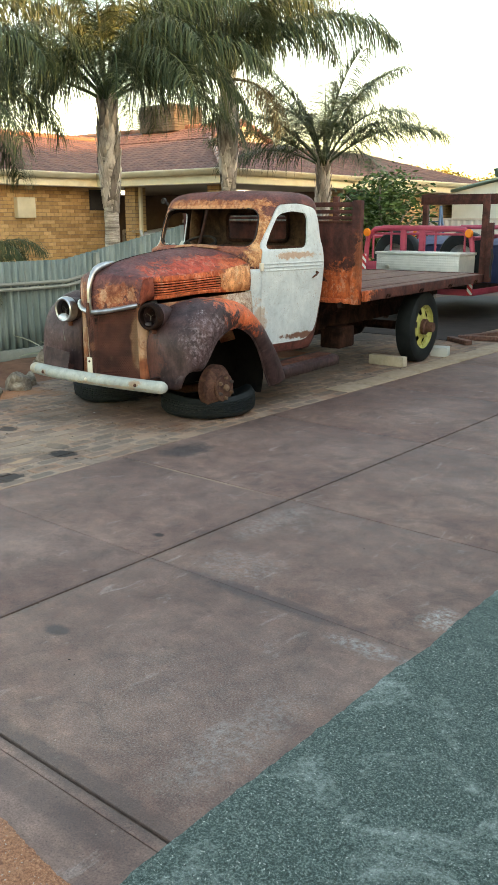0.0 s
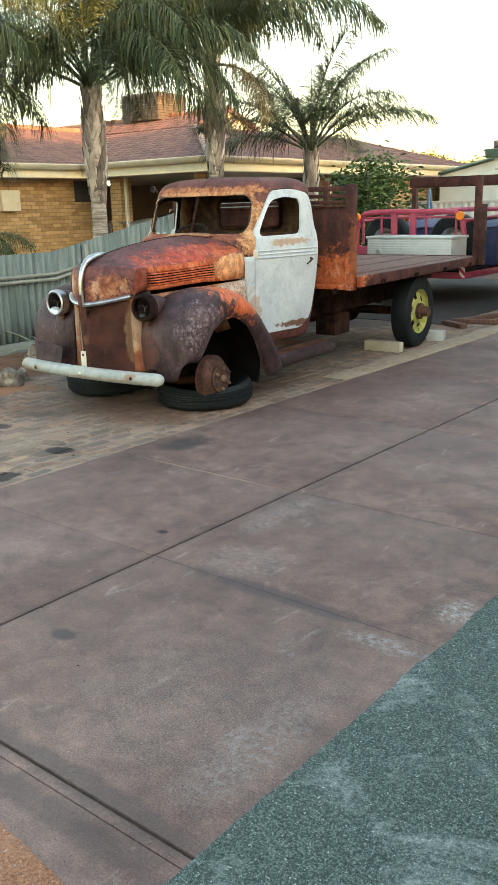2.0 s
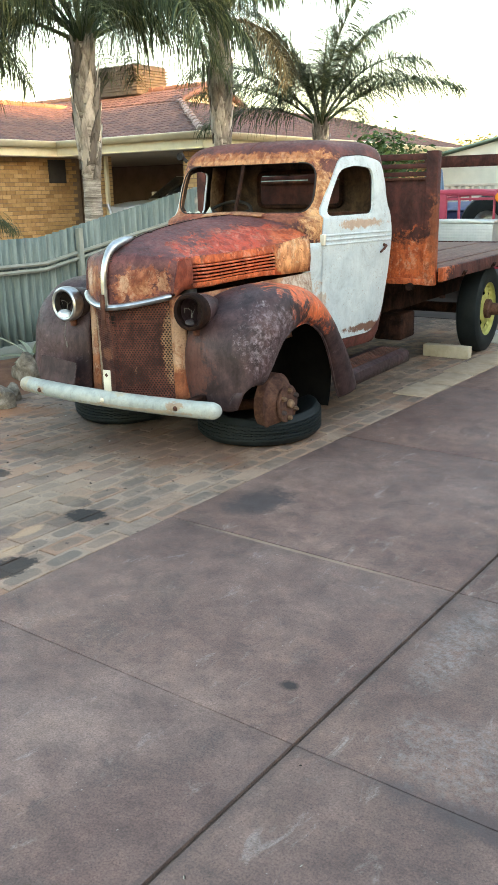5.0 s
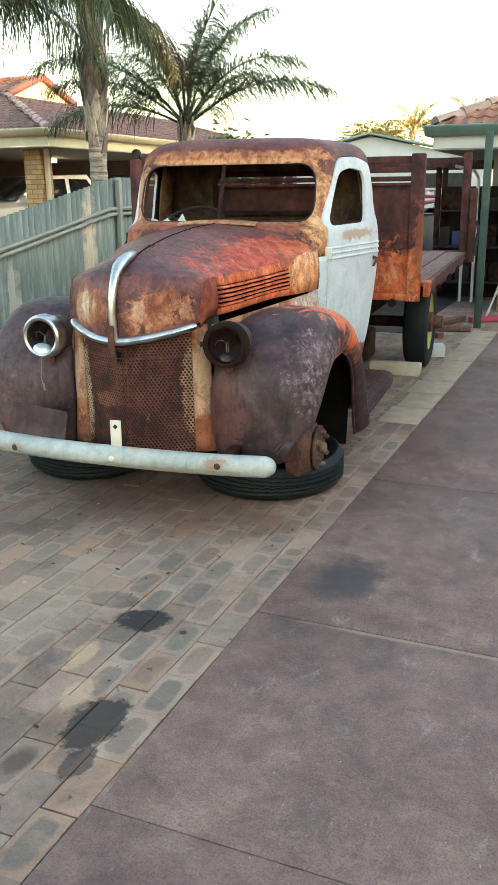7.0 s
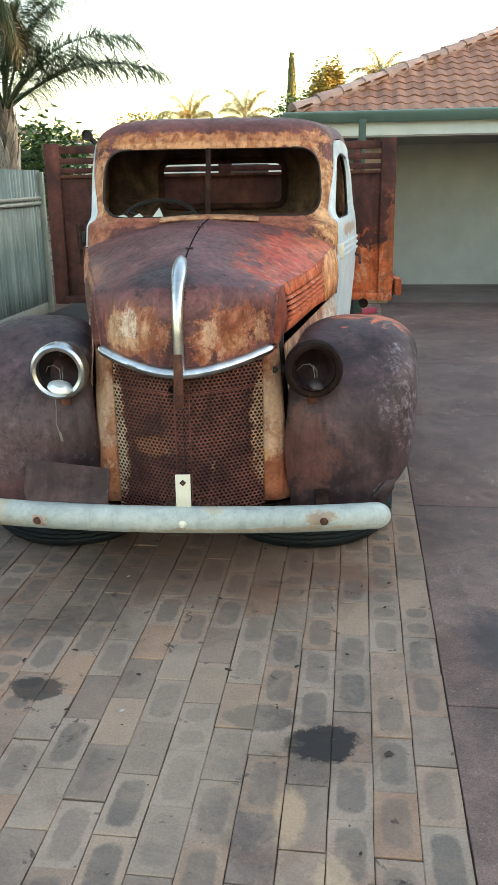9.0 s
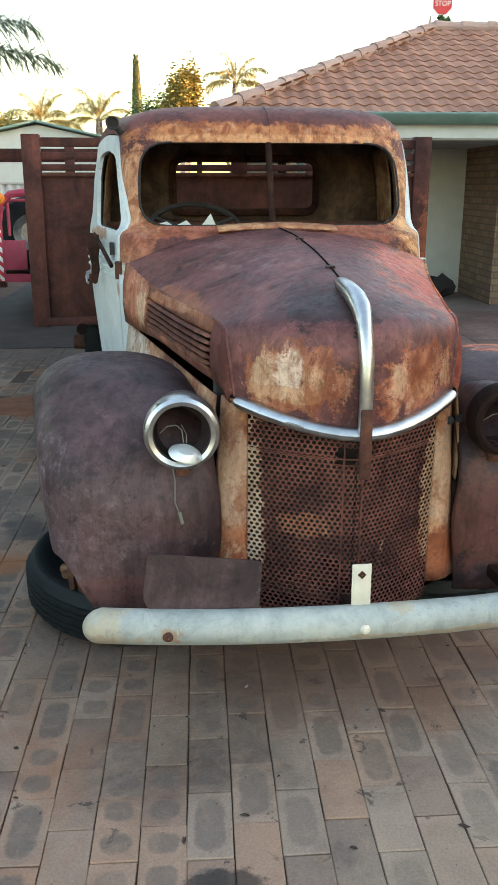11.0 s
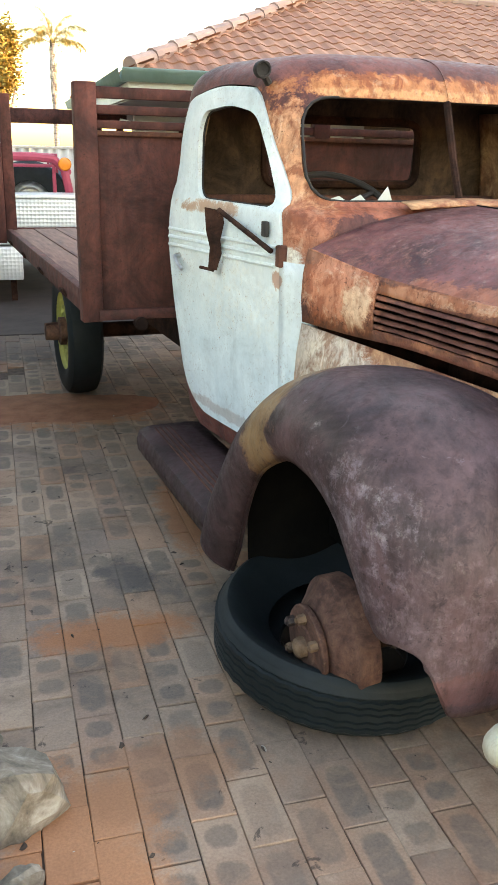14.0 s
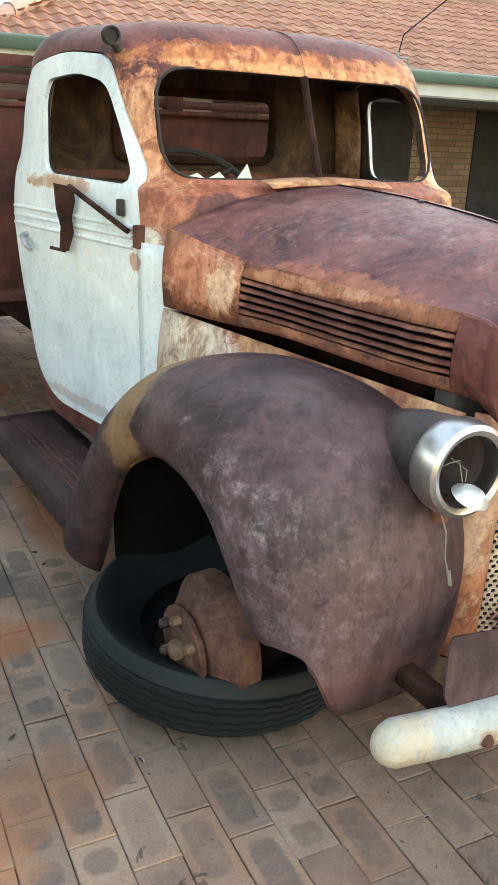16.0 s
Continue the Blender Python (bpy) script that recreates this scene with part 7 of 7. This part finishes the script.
part("wall", bbox(-12.6, -6.6, 25.2, 30, -0.05, 2.35), m_fascia, shed)
bm = prism([(-12.7, 2.32), (-6.5, 2.32), (-9.6, 2.98)], 'y', 25.0, 30.2)
part("gable", bm, m_fascia, shed)
for a, c2 in (((-12.9, 2.30), (-9.6, 3.02)), ((-9.6, 3.02), (-6.3, 2.30))):
    bm = bmesh.new()
    bm.faces.new([bm.verts.new(p) for p in ((a[0], 24.8, a[1]), (c2[0], 24.8, c2[1]), (c2[0], 30.4, c2[1]), (a[0], 30.4, a[1]))])
    thicken(part("roof_sheet", bm, m_gutter, shed), 0.06, 1)
part("shed_door", bbox(-8.2, -7.0, 25.17, 25.21, -0.05, 2.0), m_dark, shed)

# dark storage rack beside the carport
rack = thing("storage_rack", "dark steel storage rack with boxes and pipes", "rack", pose(-5.05, 14.2, 0, 0, 0, 0))
for x in (-0.55, 0.55):
    for y in (-0.25, 0.25):
        part("post", bbox(x - 0.035, x + 0.035, y - 0.035, y + 0.035, -0.05, 1.86, 0.004), m_darkrust, rack)
for z in (0.25, 0.75, 1.25):
    part("shelf", bbox(-0.58, 0.58, -0.3, 0.3, z, z + 0.03, 0.004), m_black, rack)
part("back_sheet", bbox(-0.6, 0.6, 0.28, 0.30, 0.0, 1.6), m_black, rack)
rr2 = random.Random(12)
for z in (0.28, 0.78, 1.28):
    x = -0.5
    while x < 0.35:
        w2 = rr2.uniform(0.14, 0.3)
        solo("storage_box", bbox(x, x + w2, -0.22, 0.18, z + 0.001, z + rr2.uniform(0.14, 0.32), 0.01), rr2.choice((m_blue, m_black, m_darkrust)), "dark storage box on the steel rack", "box", "boxes on the rack", m=pose(-5.05, 14.2, 0))
        x += w2 + 0.03
for dx, top in ((-0.15, 1.75), (0.02, 1.7)):
    bm = bmesh.new()
    tube(bm, [(-5.05 + dx, 13.85, 0.9), (-5.05 + dx, 13.85, top), (-5.05 + dx - 0.06, 13.85, top + 0.1), (-5.05 + dx - 0.16, 13.87, top + 0.12)], 0.022, 8)
    tube(bm, [(-5.05 + dx, 13.85, -0.04), (-5.05 + dx, 13.85, 0.9)], 0.022, 8)
    solo("bent_pipe", bm, m_alu, "bent grey steel pipe standing by the rack", "pipe", "pipes by the rack")
bm = bbox(-4.62, -4.54, 11.36, 11.44, -0.05, 2.16, 0.006)
solo("carport_post", bm, m_greenpost, "dark green steel carport post", "post", kind="structure")
br = thing("broom", "red broom with a wooden handle lying at the carport", "broom", pose(-4.55, 11.9, 0.0, 0, 0, 40))
part("head", bbox(-0.22, 0.22, -0.05, 0.05, 0.003, 0.07, 0.01), m_pink, br, "faded red head")
bm = bmesh.new()
tube(bm, [(0, 0, 0.06), (0.35, -0.1, 1.1)], 0.014, 8)
part("handle", bm, m_creamfence, br, "pale wooden handle")
for x, y, a, l in ((-4.9, 11.0, 20, 0.3), (-4.97, 11.45, 75, 0.5), (-5.02, 10.6, -30, 0.22)):
    solo("timber_offcut", bbox(-l, l, -0.05, 0.05, 0.0, 0.06, 0.006), m_wood, "dark timber offcut on the paving", "timber", "offcuts behind the truck", m=pose(x, y, 0.003, 0, 0, a))

# blue stepladder
lad = thing("stepladder", "blue folding stepladder standing open", "ladder")
for dx in (-0.22, 0.22):
    for dy in (-0.35, 0.35):
        bm = bmesh.new()
        tube(bm, [(-9.4 + dx * 1.25, 18 + dy, -0.05), (-9.4 + dx * 0.7, 18, 1.88)], 0.028, 6)
        part("leg", bm, m_steelblue, lad)
for k in range(5):
    q = (k + 1) / 6
    part("step", bbox(-9.4 - 0.26 + 0.1 * q, -9.4 + 0.26 - 0.1 * q, 18 - 0.35 * (1 - q) - 0.04, 18 - 0.35 * (1 - q) + 0.04, 1.9 * q - 0.06, 1.9 * q - 0.03), m_steelblue, lad)

# ---- things on the paving ----
def flat_tyre(x, y, tilt):
    t = thing("loose_tyre", "worn black tyre lying flat under a brake drum", "tyre", pose(x, y, 0.001 + 0.39 * math.sin(radians(tilt)), tilt, 0, 4.7), "tyres lying under the truck")
    R = 0.405
    tread = [(0.388, 0.022), (0.398, 0.036)]
    for k in range(5):
        z = 0.045 + k * 0.021
        tread += [(R, z), (R, z + 0.013), (R - 0.009, z + 0.0155), (R - 0.009, z + 0.0185)]
    tread += [(0.398, 0.152), (0.388, 0.166)]
    low = [(0.20, 0.03), (0.195, 0.015), (0.26, 0.004), (0.33, 0.0), (0.375, 0.010), (0.388, 0.022)]
    high = [(0.388, 0.166), (0.381, 0.180), (0.370, 0.187), (0.356, 0.186), (0.338, 0.174), (0.330, 0.170), (0.310, 0.153), (0.280, 0.130), (0.255, 0.112), (0.246, 0.104), (0.238, 0.100)]
    lining = [(0.238, 0.100), (0.242, 0.090), (0.30, 0.128), (0.362, 0.14), (0.365, 0.06), (0.30, 0.035), (0.20, 0.03)]
    for name, prof in (("tread", tread), ("lower_sidewall", low), ("sidewall", high), ("lining", lining)):
        bm = bmesh.new()
        vs = lathe(bm, prof, 90)
        for k2, row in enumerate(vs):
            for i2, vt in enumerate(row):
                a = math.atan2(vt.co.y, vt.co.x)
                if vt.co.z > 0.1:
                    vt.co.z += 0.012 * math.sin(2 * a)
                if name == "tread" and 2 <= k2 <= 21:
                    vt.co.z += 0.003 * (1 if i2 % 2 else -1)
        bmesh.ops.recalc_face_normals(bm, faces=bm.faces)
        part(name, bm, m_tyre, t)
    return t


tm = pose(-5.195, 4.40, 0, 0, 0, 4.7)
p = tm @ Vector((-0.610, 0.994, 0))
flat_tyre(p.x, p.y, 7.0)
p = tm @ Vector((0.455, 0.985, 0))
flat_tyre(p.x, p.y, 1.0)
m_block = simple("timber_block", (0.42, 0.36, 0.26), (0.58, 0.52, 0.40), 9, 0.8, 0, 0.3, 0.004)
solo("timber_chock", bbox(-0.22, 0.22, -0.05, 0.05, 0, 0.11, 0.006), m_block, "pale timber chock in front of the rear wheel", "block", m=tm @ pose(0.68, 4.02, 0, 0, 0, -3))
solo("concrete_block", bbox(-0.1, 0.1, -0.1, 0.1, 0, 0.11, 0.008), m_wallpale, "grey concrete block by the rear wheel", "block", m=tm @ pose(0.90, 5.0, 0, 0, 0, 12))
m_rock, nt, b = shade("garden_rock", 0.85)
v = coords(nt, "Object")
c = ramp(nt, noise_tex(nt, v, 7, 8, 0.7, 0.6), [(0.36, (0.09, 0.075, 0.058)), (0.50, (0.24, 0.20, 0.155)), (0.66, (0.46, 0.42, 0.36))])
nt.links.new(c, b.inputs["Base Color"])
bump(nt, b, noise_tex(nt, v, 24, 6), 0.6, 0.01)


def rock(x, y, sx, sy, sz, seed, rz=0):
    bm = bmesh.new()
    bmesh.ops.create_icosphere(bm, subdivisions=3, radius=1)
    rg = random.Random(seed)
    planes = [(Vector((rg.gauss(0, 1), rg.gauss(0, 1), rg.gauss(0, 0.8))).normalized(), rg.uniform(0.72, 0.98)) for k in range(13)]
    for vt in bm.verts:
        c3 = vt.co.normalized()
        k = min([1.25] + [d / c3.dot(n) for n, d in planes if c3.dot(n) > 0.2]) * (1 + 0.10 * noise.noise(c3 * 4 + Vector((seed, 3, 0))))
        vt.co = Vector((c3.x * k * sx, c3.y * k * sy, max(-0.4, c3.z * k) * sz))
    solo("rock", bm, m_rock, "rough brown and white garden rock", "rock", "rocks edging the garden bed", angle=14, m=pose(x, y, sz * 0.35, 0, 0, rz))


rock(-6.885, 4.95, 0.115, 0.14, 0.11, 1, 20)
rock(-6.99, 5.14, 0.08, 0.09, 0.09, 6, 70)
rock(-6.765, 4.535, 0.10, 0.105, 0.065, 8, 50)
rock(-6.88, 4.70, 0.05, 0.045, 0.04, 3, 40)
for k in range(17):
    rr2 = random.Random(k + 40)
    rock(-7.45 + rr2.uniform(-0.2, 0.14), 5.6 + 0.18 * k + rr2.uniform(-0.1, 0.1), rr2.uniform(0.08, 0.17), rr2.uniform(0.08, 0.16), rr2.uniform(0.08, 0.16), k + 10, rr2.uniform(0, 180))
m_soil = simple("red_soil", (0.12, 0.055, 0.034), (0.25, 0.12, 0.07), 4, 0.95, 0, 0.5, 0.02)
m_soil2 = simple("loose_red_soil", (0.20, 0.078, 0.040), (0.34, 0.14, 0.075), 9, 0.95, 0, 0.5, 0.01)
bm = bmesh.new()
grid(bm, [[(lerp(-8.56, -7.06, i / 14), lerp(0, 8.62, j / 60), -0.03 + 0.06 * math.sin(math.pi * min(1, i / 12)) + 0.03 * noise.noise(Vector((i * 0.4, j * 0.5, 0)))) for j in range(61)] for i in range(15)])
bed = solo("garden_bed", bm, m_soil, "bare red soil bed along the fence", "garden bed", kind="structure")
bm = bmesh.new()
rows = []
for i in range(9):
    q = i / 8
    rows.append([(-6.62 + q * 0.72 * math.cos(a) * (1 + 0.25 * noise.noise(Vector((math.cos(a) * 2, math.sin(a) * 2, 4)))), 8.42 + q * 0.34 * math.sin(a) * (1 + 0.3 * noise.noise(Vector((math.cos(a) * 3, math.sin(a) * 3, 1)))), 0.016 * (1 - q * q) - 0.004 * q + 0.002) for a in (2 * math.pi * k / 40 for k in range(40))])
grid(bm, rows, True)
solo("spilt_soil", bm, m_soil2, "thin drift of red soil over the paving", "soil", kind="stuff")
m_log = simple("old_sleeper", (0.03, 0.022, 0.018), (0.12, 0.09, 0.075), 7, 0.9, 0, 0.6, 0.008, stretch=(6, 6, 0.5))
solo("timber_post", bbox(-0.06, 0.06, -0.06, 0.06, 0, 0.88, 0.012), m_log, "weathered timber letterbox post", "post", m=pose(-7.005, 4.56, -0.03, 1, -1.2, 5))
solo("letterbox", bbox(-0.12, 0.07, -0.12, 0.12, 0.85, 0.98, 0.012), m_whitepaint, "white metal letterbox on a timber post", "letterbox", m=pose(-7.03, 4.58, 0.0, 0, 0, 5))
# leaf litter and crumbs on the paving
bm = bmesh.new()
rr2 = random.Random(77)
for k in range(330):
    x2, y2 = (rr2.uniform(-6.95, -4.4), rr2.uniform(3.0, 8.5)) if k < 270 else (rr2.uniform(-4.2, -1.5), rr2.uniform(1.6, 6))
    ln, a = rr2.choice((0.004, 0.005, 0.006, 0.008, 0.012, 0.017)) * (0.9 if k < 270 else 0.5), rr2.uniform(0, 6.28)
    d2, w2 = Vector((math.cos(a), math.sin(a), 0)) * ln, Vector((-math.sin(a), math.cos(a), 0)) * ln * rr2.uniform(0.3, 0.7)
    p2 = Vector((x2, y2, 0.004))
    top = bm.verts.new(p2 + Vector((0, 0, ln * 0.35)))
    ring2 = [bm.verts.new(p2 + (d2 * math.cos(q) + w2 * math.sin(q)) * rr2.uniform(0.6, 1.15)) for q in (0, 0.9, 1.8, 2.7, 3.6, 4.5, 5.4)]
    for i2 in range(7):
        bm.faces.new((ring2[i2], ring2[(i2 + 1) % 7], top))
m_litter, nt, b = shade("leaf_litter", 0.9)
nt.links.new(ramp(nt, island(nt), [(0.0, (0.02, 0.014, 0.012)), (0.7, (0.06, 0.04, 0.03)), (0.82, (0.12, 0.08, 0.06)), (1.0, (0.5, 0.46, 0.4))]), b.inputs["Base Color"])
solo("leaf_litter", bm, m_litter, "dry leaves and crumbs scattered on the paving", "leaf litter", kind="stuff")
# spiky plant in the bed
ag = thing("agave", "pale grey-green spiky agave by the fence", "plant", pose(-8.1, 6.3, 0.02))
m_agave = simple("agave_leaf", (0.22, 0.27, 0.2), (0.36, 0.4, 0.32), 6, 0.6)
rr2 = random.Random(4)
for k in range(16):
    bm = bmesh.new()
    a, ln, up = rr2.uniform(0, 6.28), rr2.uniform(0.3, 0.5), rr2.uniform(0.4, 1.1)
    rows = []
    for j in range(6):
        q = j / 5
        c3 = Vector((math.cos(a) * ln * q, math.sin(a) * ln * q, ln * up * q - 0.18 * q * q))
        w2 = Vector((-math.sin(a), math.cos(a), 0)) * 0.035 * (1 - q) ** 0.7
        rows.append([c3 - w2, c3 + Vector((0, 0, -0.008)), c3 + w2])
    grid(bm, rows)
    thicken(part("leaf", bm, m_agave, ag), 0.005)

# ---- on and by the own house ----
m_sign, nt, b = shade("sign_red", 0.4)
nt.links.new(ramp(nt, noise_tex(nt, coords(nt), 5), [(0.3, (0.52, 0.02, 0.03)), (0.7, (0.6, 0.03, 0.04))]), b.inputs["Base Color"])
sg = thing("stop_sign", "small red octagonal stop sign above the roof", "sign", pose(-1.93, 16.2, 4.13))
oct8 = [(0.15 * math.cos(math.pi / 8 + k * math.pi / 4), 0.15 * math.sin(math.pi / 8 + k * math.pi / 4)) for k in range(8)]
oct7 = [(p[0] * 1.08, p[1] * 1.08) for p in oct8]
part("border", prism(oct7, 'y', 0.004, 0.012), m_whitepaint, sg)
part("plate", prism(oct8, 'y', -0.004, 0.004), m_sign, sg)
fc = bpy.data.curves.new("letters", 'FONT')
fc.body, fc.size, fc.extrude, fc.align_x, fc.align_y = "STOP", 0.10, 0.002, 'CENTER', 'CENTER'
fo = new("letters", fc)
fo.data.materials.append(m_whitepaint)
fo.parent = sg
fo.matrix_basis = pose(0, -0.008, 0.0, 90, 0, 0)
part("pole", bbox(-0.012, 0.012, 0.012, 0.03, -0.55, 0.1), m_darkrust, sg)
bm = bmesh.new()
crown(bm, random.Random(3), (0, 0.02, -0.22), (0.12, 0.05, 0.06), 60, 0.06)
part("leaf_spray", bm, m_leaf, sg, angle=180)
bm = prism([(-0.06, -0.2), (0.05, -0.2), (0.03, 0.16)], 'y', 0, 0.02)
solo("roof_spike", bm, m_eave, "grey metal finial on the ridge", "finial", m=pose(-2.15, 16.1, 3.83))
an = thing("service_bracket", "green power service bracket with overhead cable", "bracket", pose(-0.5, 12.46, 2.17))
bm = bmesh.new()
tube(bm, [(0, 0, -0.05), (0, 0, 0.32)], 0.02, 8)
tube(bm, [(0, 0, 0.26), (0.14, 0, 0.26), (0.16, 0, 0.10)], 0.014, 8)
part("arm", bm, m_gutter, an)
bm = bmesh.new()
tube(bm, [(0, 0, 0.32), (-0.02, -0.1, 0.5), (0.3, -7, 3.4), (1.5, -20, 6.5)], 0.008, 6)
part("cable", bm, m_black, an)
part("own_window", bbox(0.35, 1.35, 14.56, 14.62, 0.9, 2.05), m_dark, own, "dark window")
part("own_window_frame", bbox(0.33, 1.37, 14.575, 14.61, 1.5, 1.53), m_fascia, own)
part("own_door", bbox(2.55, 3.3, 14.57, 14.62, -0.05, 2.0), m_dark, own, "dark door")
bm = bmesh.new()
rr2 = random.Random(9)
for k in range(2):
    rx, ry = -2.3 + 0.13 * k, 14.6 + rr2.uniform(-0.2, 0.2)
    r3 = bmesh.ops.create_icosphere(bm, subdivisions=2, radius=rr2.uniform(0.13, 0.19))
    for vt in r3["verts"]:
        vt.co *= 1 + 0.35 * noise.noise(vt.co * 9 + Vector((k, 0, 0)))
        vt.co.z *= 0.9
    bmesh.ops.transform(bm, matrix=pose(rx, ry, 0.15), verts=r3["verts"])
solo("rubbish_bag", bm, m_black, "black rubbish bags against the carport wall", "bag")
tree("shrub", "dark green foliage hanging over the yard", -1.25, 9.1, 3.0, 0.5, m_leaf, 21, 2200, 0.06, 0.80)

# silver utility vehicle under the neighbour's carport
m_silver = simple("silver_paint", (0.60, 0.63, 0.66), (0.70, 0.73, 0.75), 2, 0.3, 0.3, 0.03)
m_carglass = simple("car_glass", (0.02, 0.025, 0.03), (0.04, 0.045, 0.05), 2, 0.1)
ute = thing("parked_car", "silver utility car parked in the neighbour's carport", "car", pose(-15.05, 17.3, 0.30, 0, 0, -22))
bm = bmesh.new()
rows = []
for v2, hz, w2 in ((-2.40, 0.80, 0.80), (-2.30, 0.95, 0.88), (-1.5, 1.06, 0.92), (-0.9, 1.10, 0.92), (2.2, 1.08, 0.92), (2.4, 1.0, 0.88)):
    rows.append([(x, v2, z) for x, z in ((-w2 * 0.96, 0.35), (-w2, 0.6), (-w2 * 0.97, hz - 0.1), (-w2 * 0.85, hz), (0, hz + 0.03), (w2 * 0.85, hz), (w2 * 0.97, hz - 0.1), (w2, 0.6), (w2 * 0.96, 0.35))])
grid(bm, rows)
bm.faces.new([bm.verts.new(p) for p in rows[0]])
bm.faces.new([bm.verts.new(p) for p in rows[-1]])
part("body", bm, m_silver, ute)
bm = bmesh.new()
rows = [[(s2 * w2, v2, z) for s2 in (-1, -0.4, 0.4, 1)] for v2, z, w2 in ((-0.95, 1.10, 0.82), (-0.25, 1.62, 0.68), (0.9, 1.66, 0.68), (1.35, 1.10, 0.80))]
grid(bm, rows)
part("cabin_roof", bm, m_silver, ute)
for name, quad in (("side_window", ((-0.80, -0.55, 1.14), (-0.70, -0.15, 1.54), (-0.70, 0.32, 1.56), (-0.80, 0.32, 1.14))), ("side_window", ((-0.80, 0.42, 1.14), (-0.70, 0.42, 1.56), (-0.70, 0.88, 1.55), (-0.80, 1.15, 1.14))),
                   ("side_window", ((0.80, -0.55, 1.14), (0.70, -0.15, 1.54), (0.70, 0.32, 1.56), (0.80, 0.32, 1.14))), ("side_window", ((0.80, 0.42, 1.14), (0.70, 0.42, 1.56), (0.70, 0.88, 1.55), (0.80, 1.15, 1.14))),
                   ("windscreen", ((-0.75, -0.95, 1.13), (0.75, -0.95, 1.13), (0.62, -0.31, 1.6), (-0.62, -0.31, 1.6)))):
    bm = bmesh.new()
    bm.faces.new([bm.verts.new(p) for p in quad])
    thicken(part(name, bm, m_carglass, ute), 0.02, 0)
for s2 in (-1, 1):
    bm = bmesh.new()
    bm.faces.new([bm.verts.new(p) for p in ((s2 * 0.80, -0.95, 1.08), (s2 * 0.69, -0.27, 1.61), (s2 * 0.69, 0.9, 1.65), (s2 * 0.79, 1.33, 1.08))])
    part("cabin_side", bm, m_silver, ute)
for s2 in (-1, 1):
    for v2 in (-1.5, 1.5):
        bm = bmesh.new()
        lathe(bm, [(0.001, -0.1), (0.22, -0.1), (0.34, -0.09), (0.36, 0), (0.34, 0.09), (0.001, 0.1)], 24, 'x', pose(s2 * 0.82, v2, 0.36))
        part("wheel", bm, m_tyre, ute)
    part("mirror", bbox(s2 * 0.98 - 0.1, s2 * 0.98 + 0.1, -0.75, -0.6, 1.1, 1.28, 0.03), m_silver, ute)
bm = bmesh.new()
tube(bm, [(-0.8, -2.52, 0.55), (-0.6, -2.58, 1.0), (0.6, -2.58, 1.0), (0.8, -2.52, 0.55)], 0.04, 8)
part("bull_bar", bm, m_chrome, ute)

# bricks of the neighbour's wall
bvs = [(x, y, z) for x in (0.0, 0.012) for y in (-0.114, 0.114) for z in (-0.038, 0.038)]
bfs = [(4, 6, 7, 5), (0, 1, 3, 2), (0, 4, 5, 1), (2, 3, 7, 6), (1, 5, 7, 3), (0, 2, 6, 4)]
bme = bpy.data.meshes.new("brick")
bme.from_pydata(bvs, [], bfs)
bme.materials.append(m_onebrick)
lv, lf = [], []
picked = 0
rng = random.Random(6)
for r in range(24):
    z = NZ - 0.26 - 0.043 - 0.086 * r
    for k in range(32):
        y = 7.6 + 0.24 * k + (0.12 if r % 2 else 0)
        if y > 15.25:
            continue
        m = pose(-17.056 + rng.uniform(-0.002, 0.002), y, z)
        if picked < 296 and y > 8.4:
            o = new("brick", bme)
            o.parent = wing
            o.matrix_basis = m
            picked += 1
        else:
            q = len(lv)
            lv += [tuple(m @ Vector(p)) for p in bvs]
            lf += [tuple(q + i for i in f) for f in bfs]
lme = bpy.data.meshes.new("lower_bricks")
lme.from_pydata(lv, [], lf)
lme.materials.append(m_onebrick)
o = new("lower_bricks", lme)
o.parent = wing
tagged(o, kind="stuff")

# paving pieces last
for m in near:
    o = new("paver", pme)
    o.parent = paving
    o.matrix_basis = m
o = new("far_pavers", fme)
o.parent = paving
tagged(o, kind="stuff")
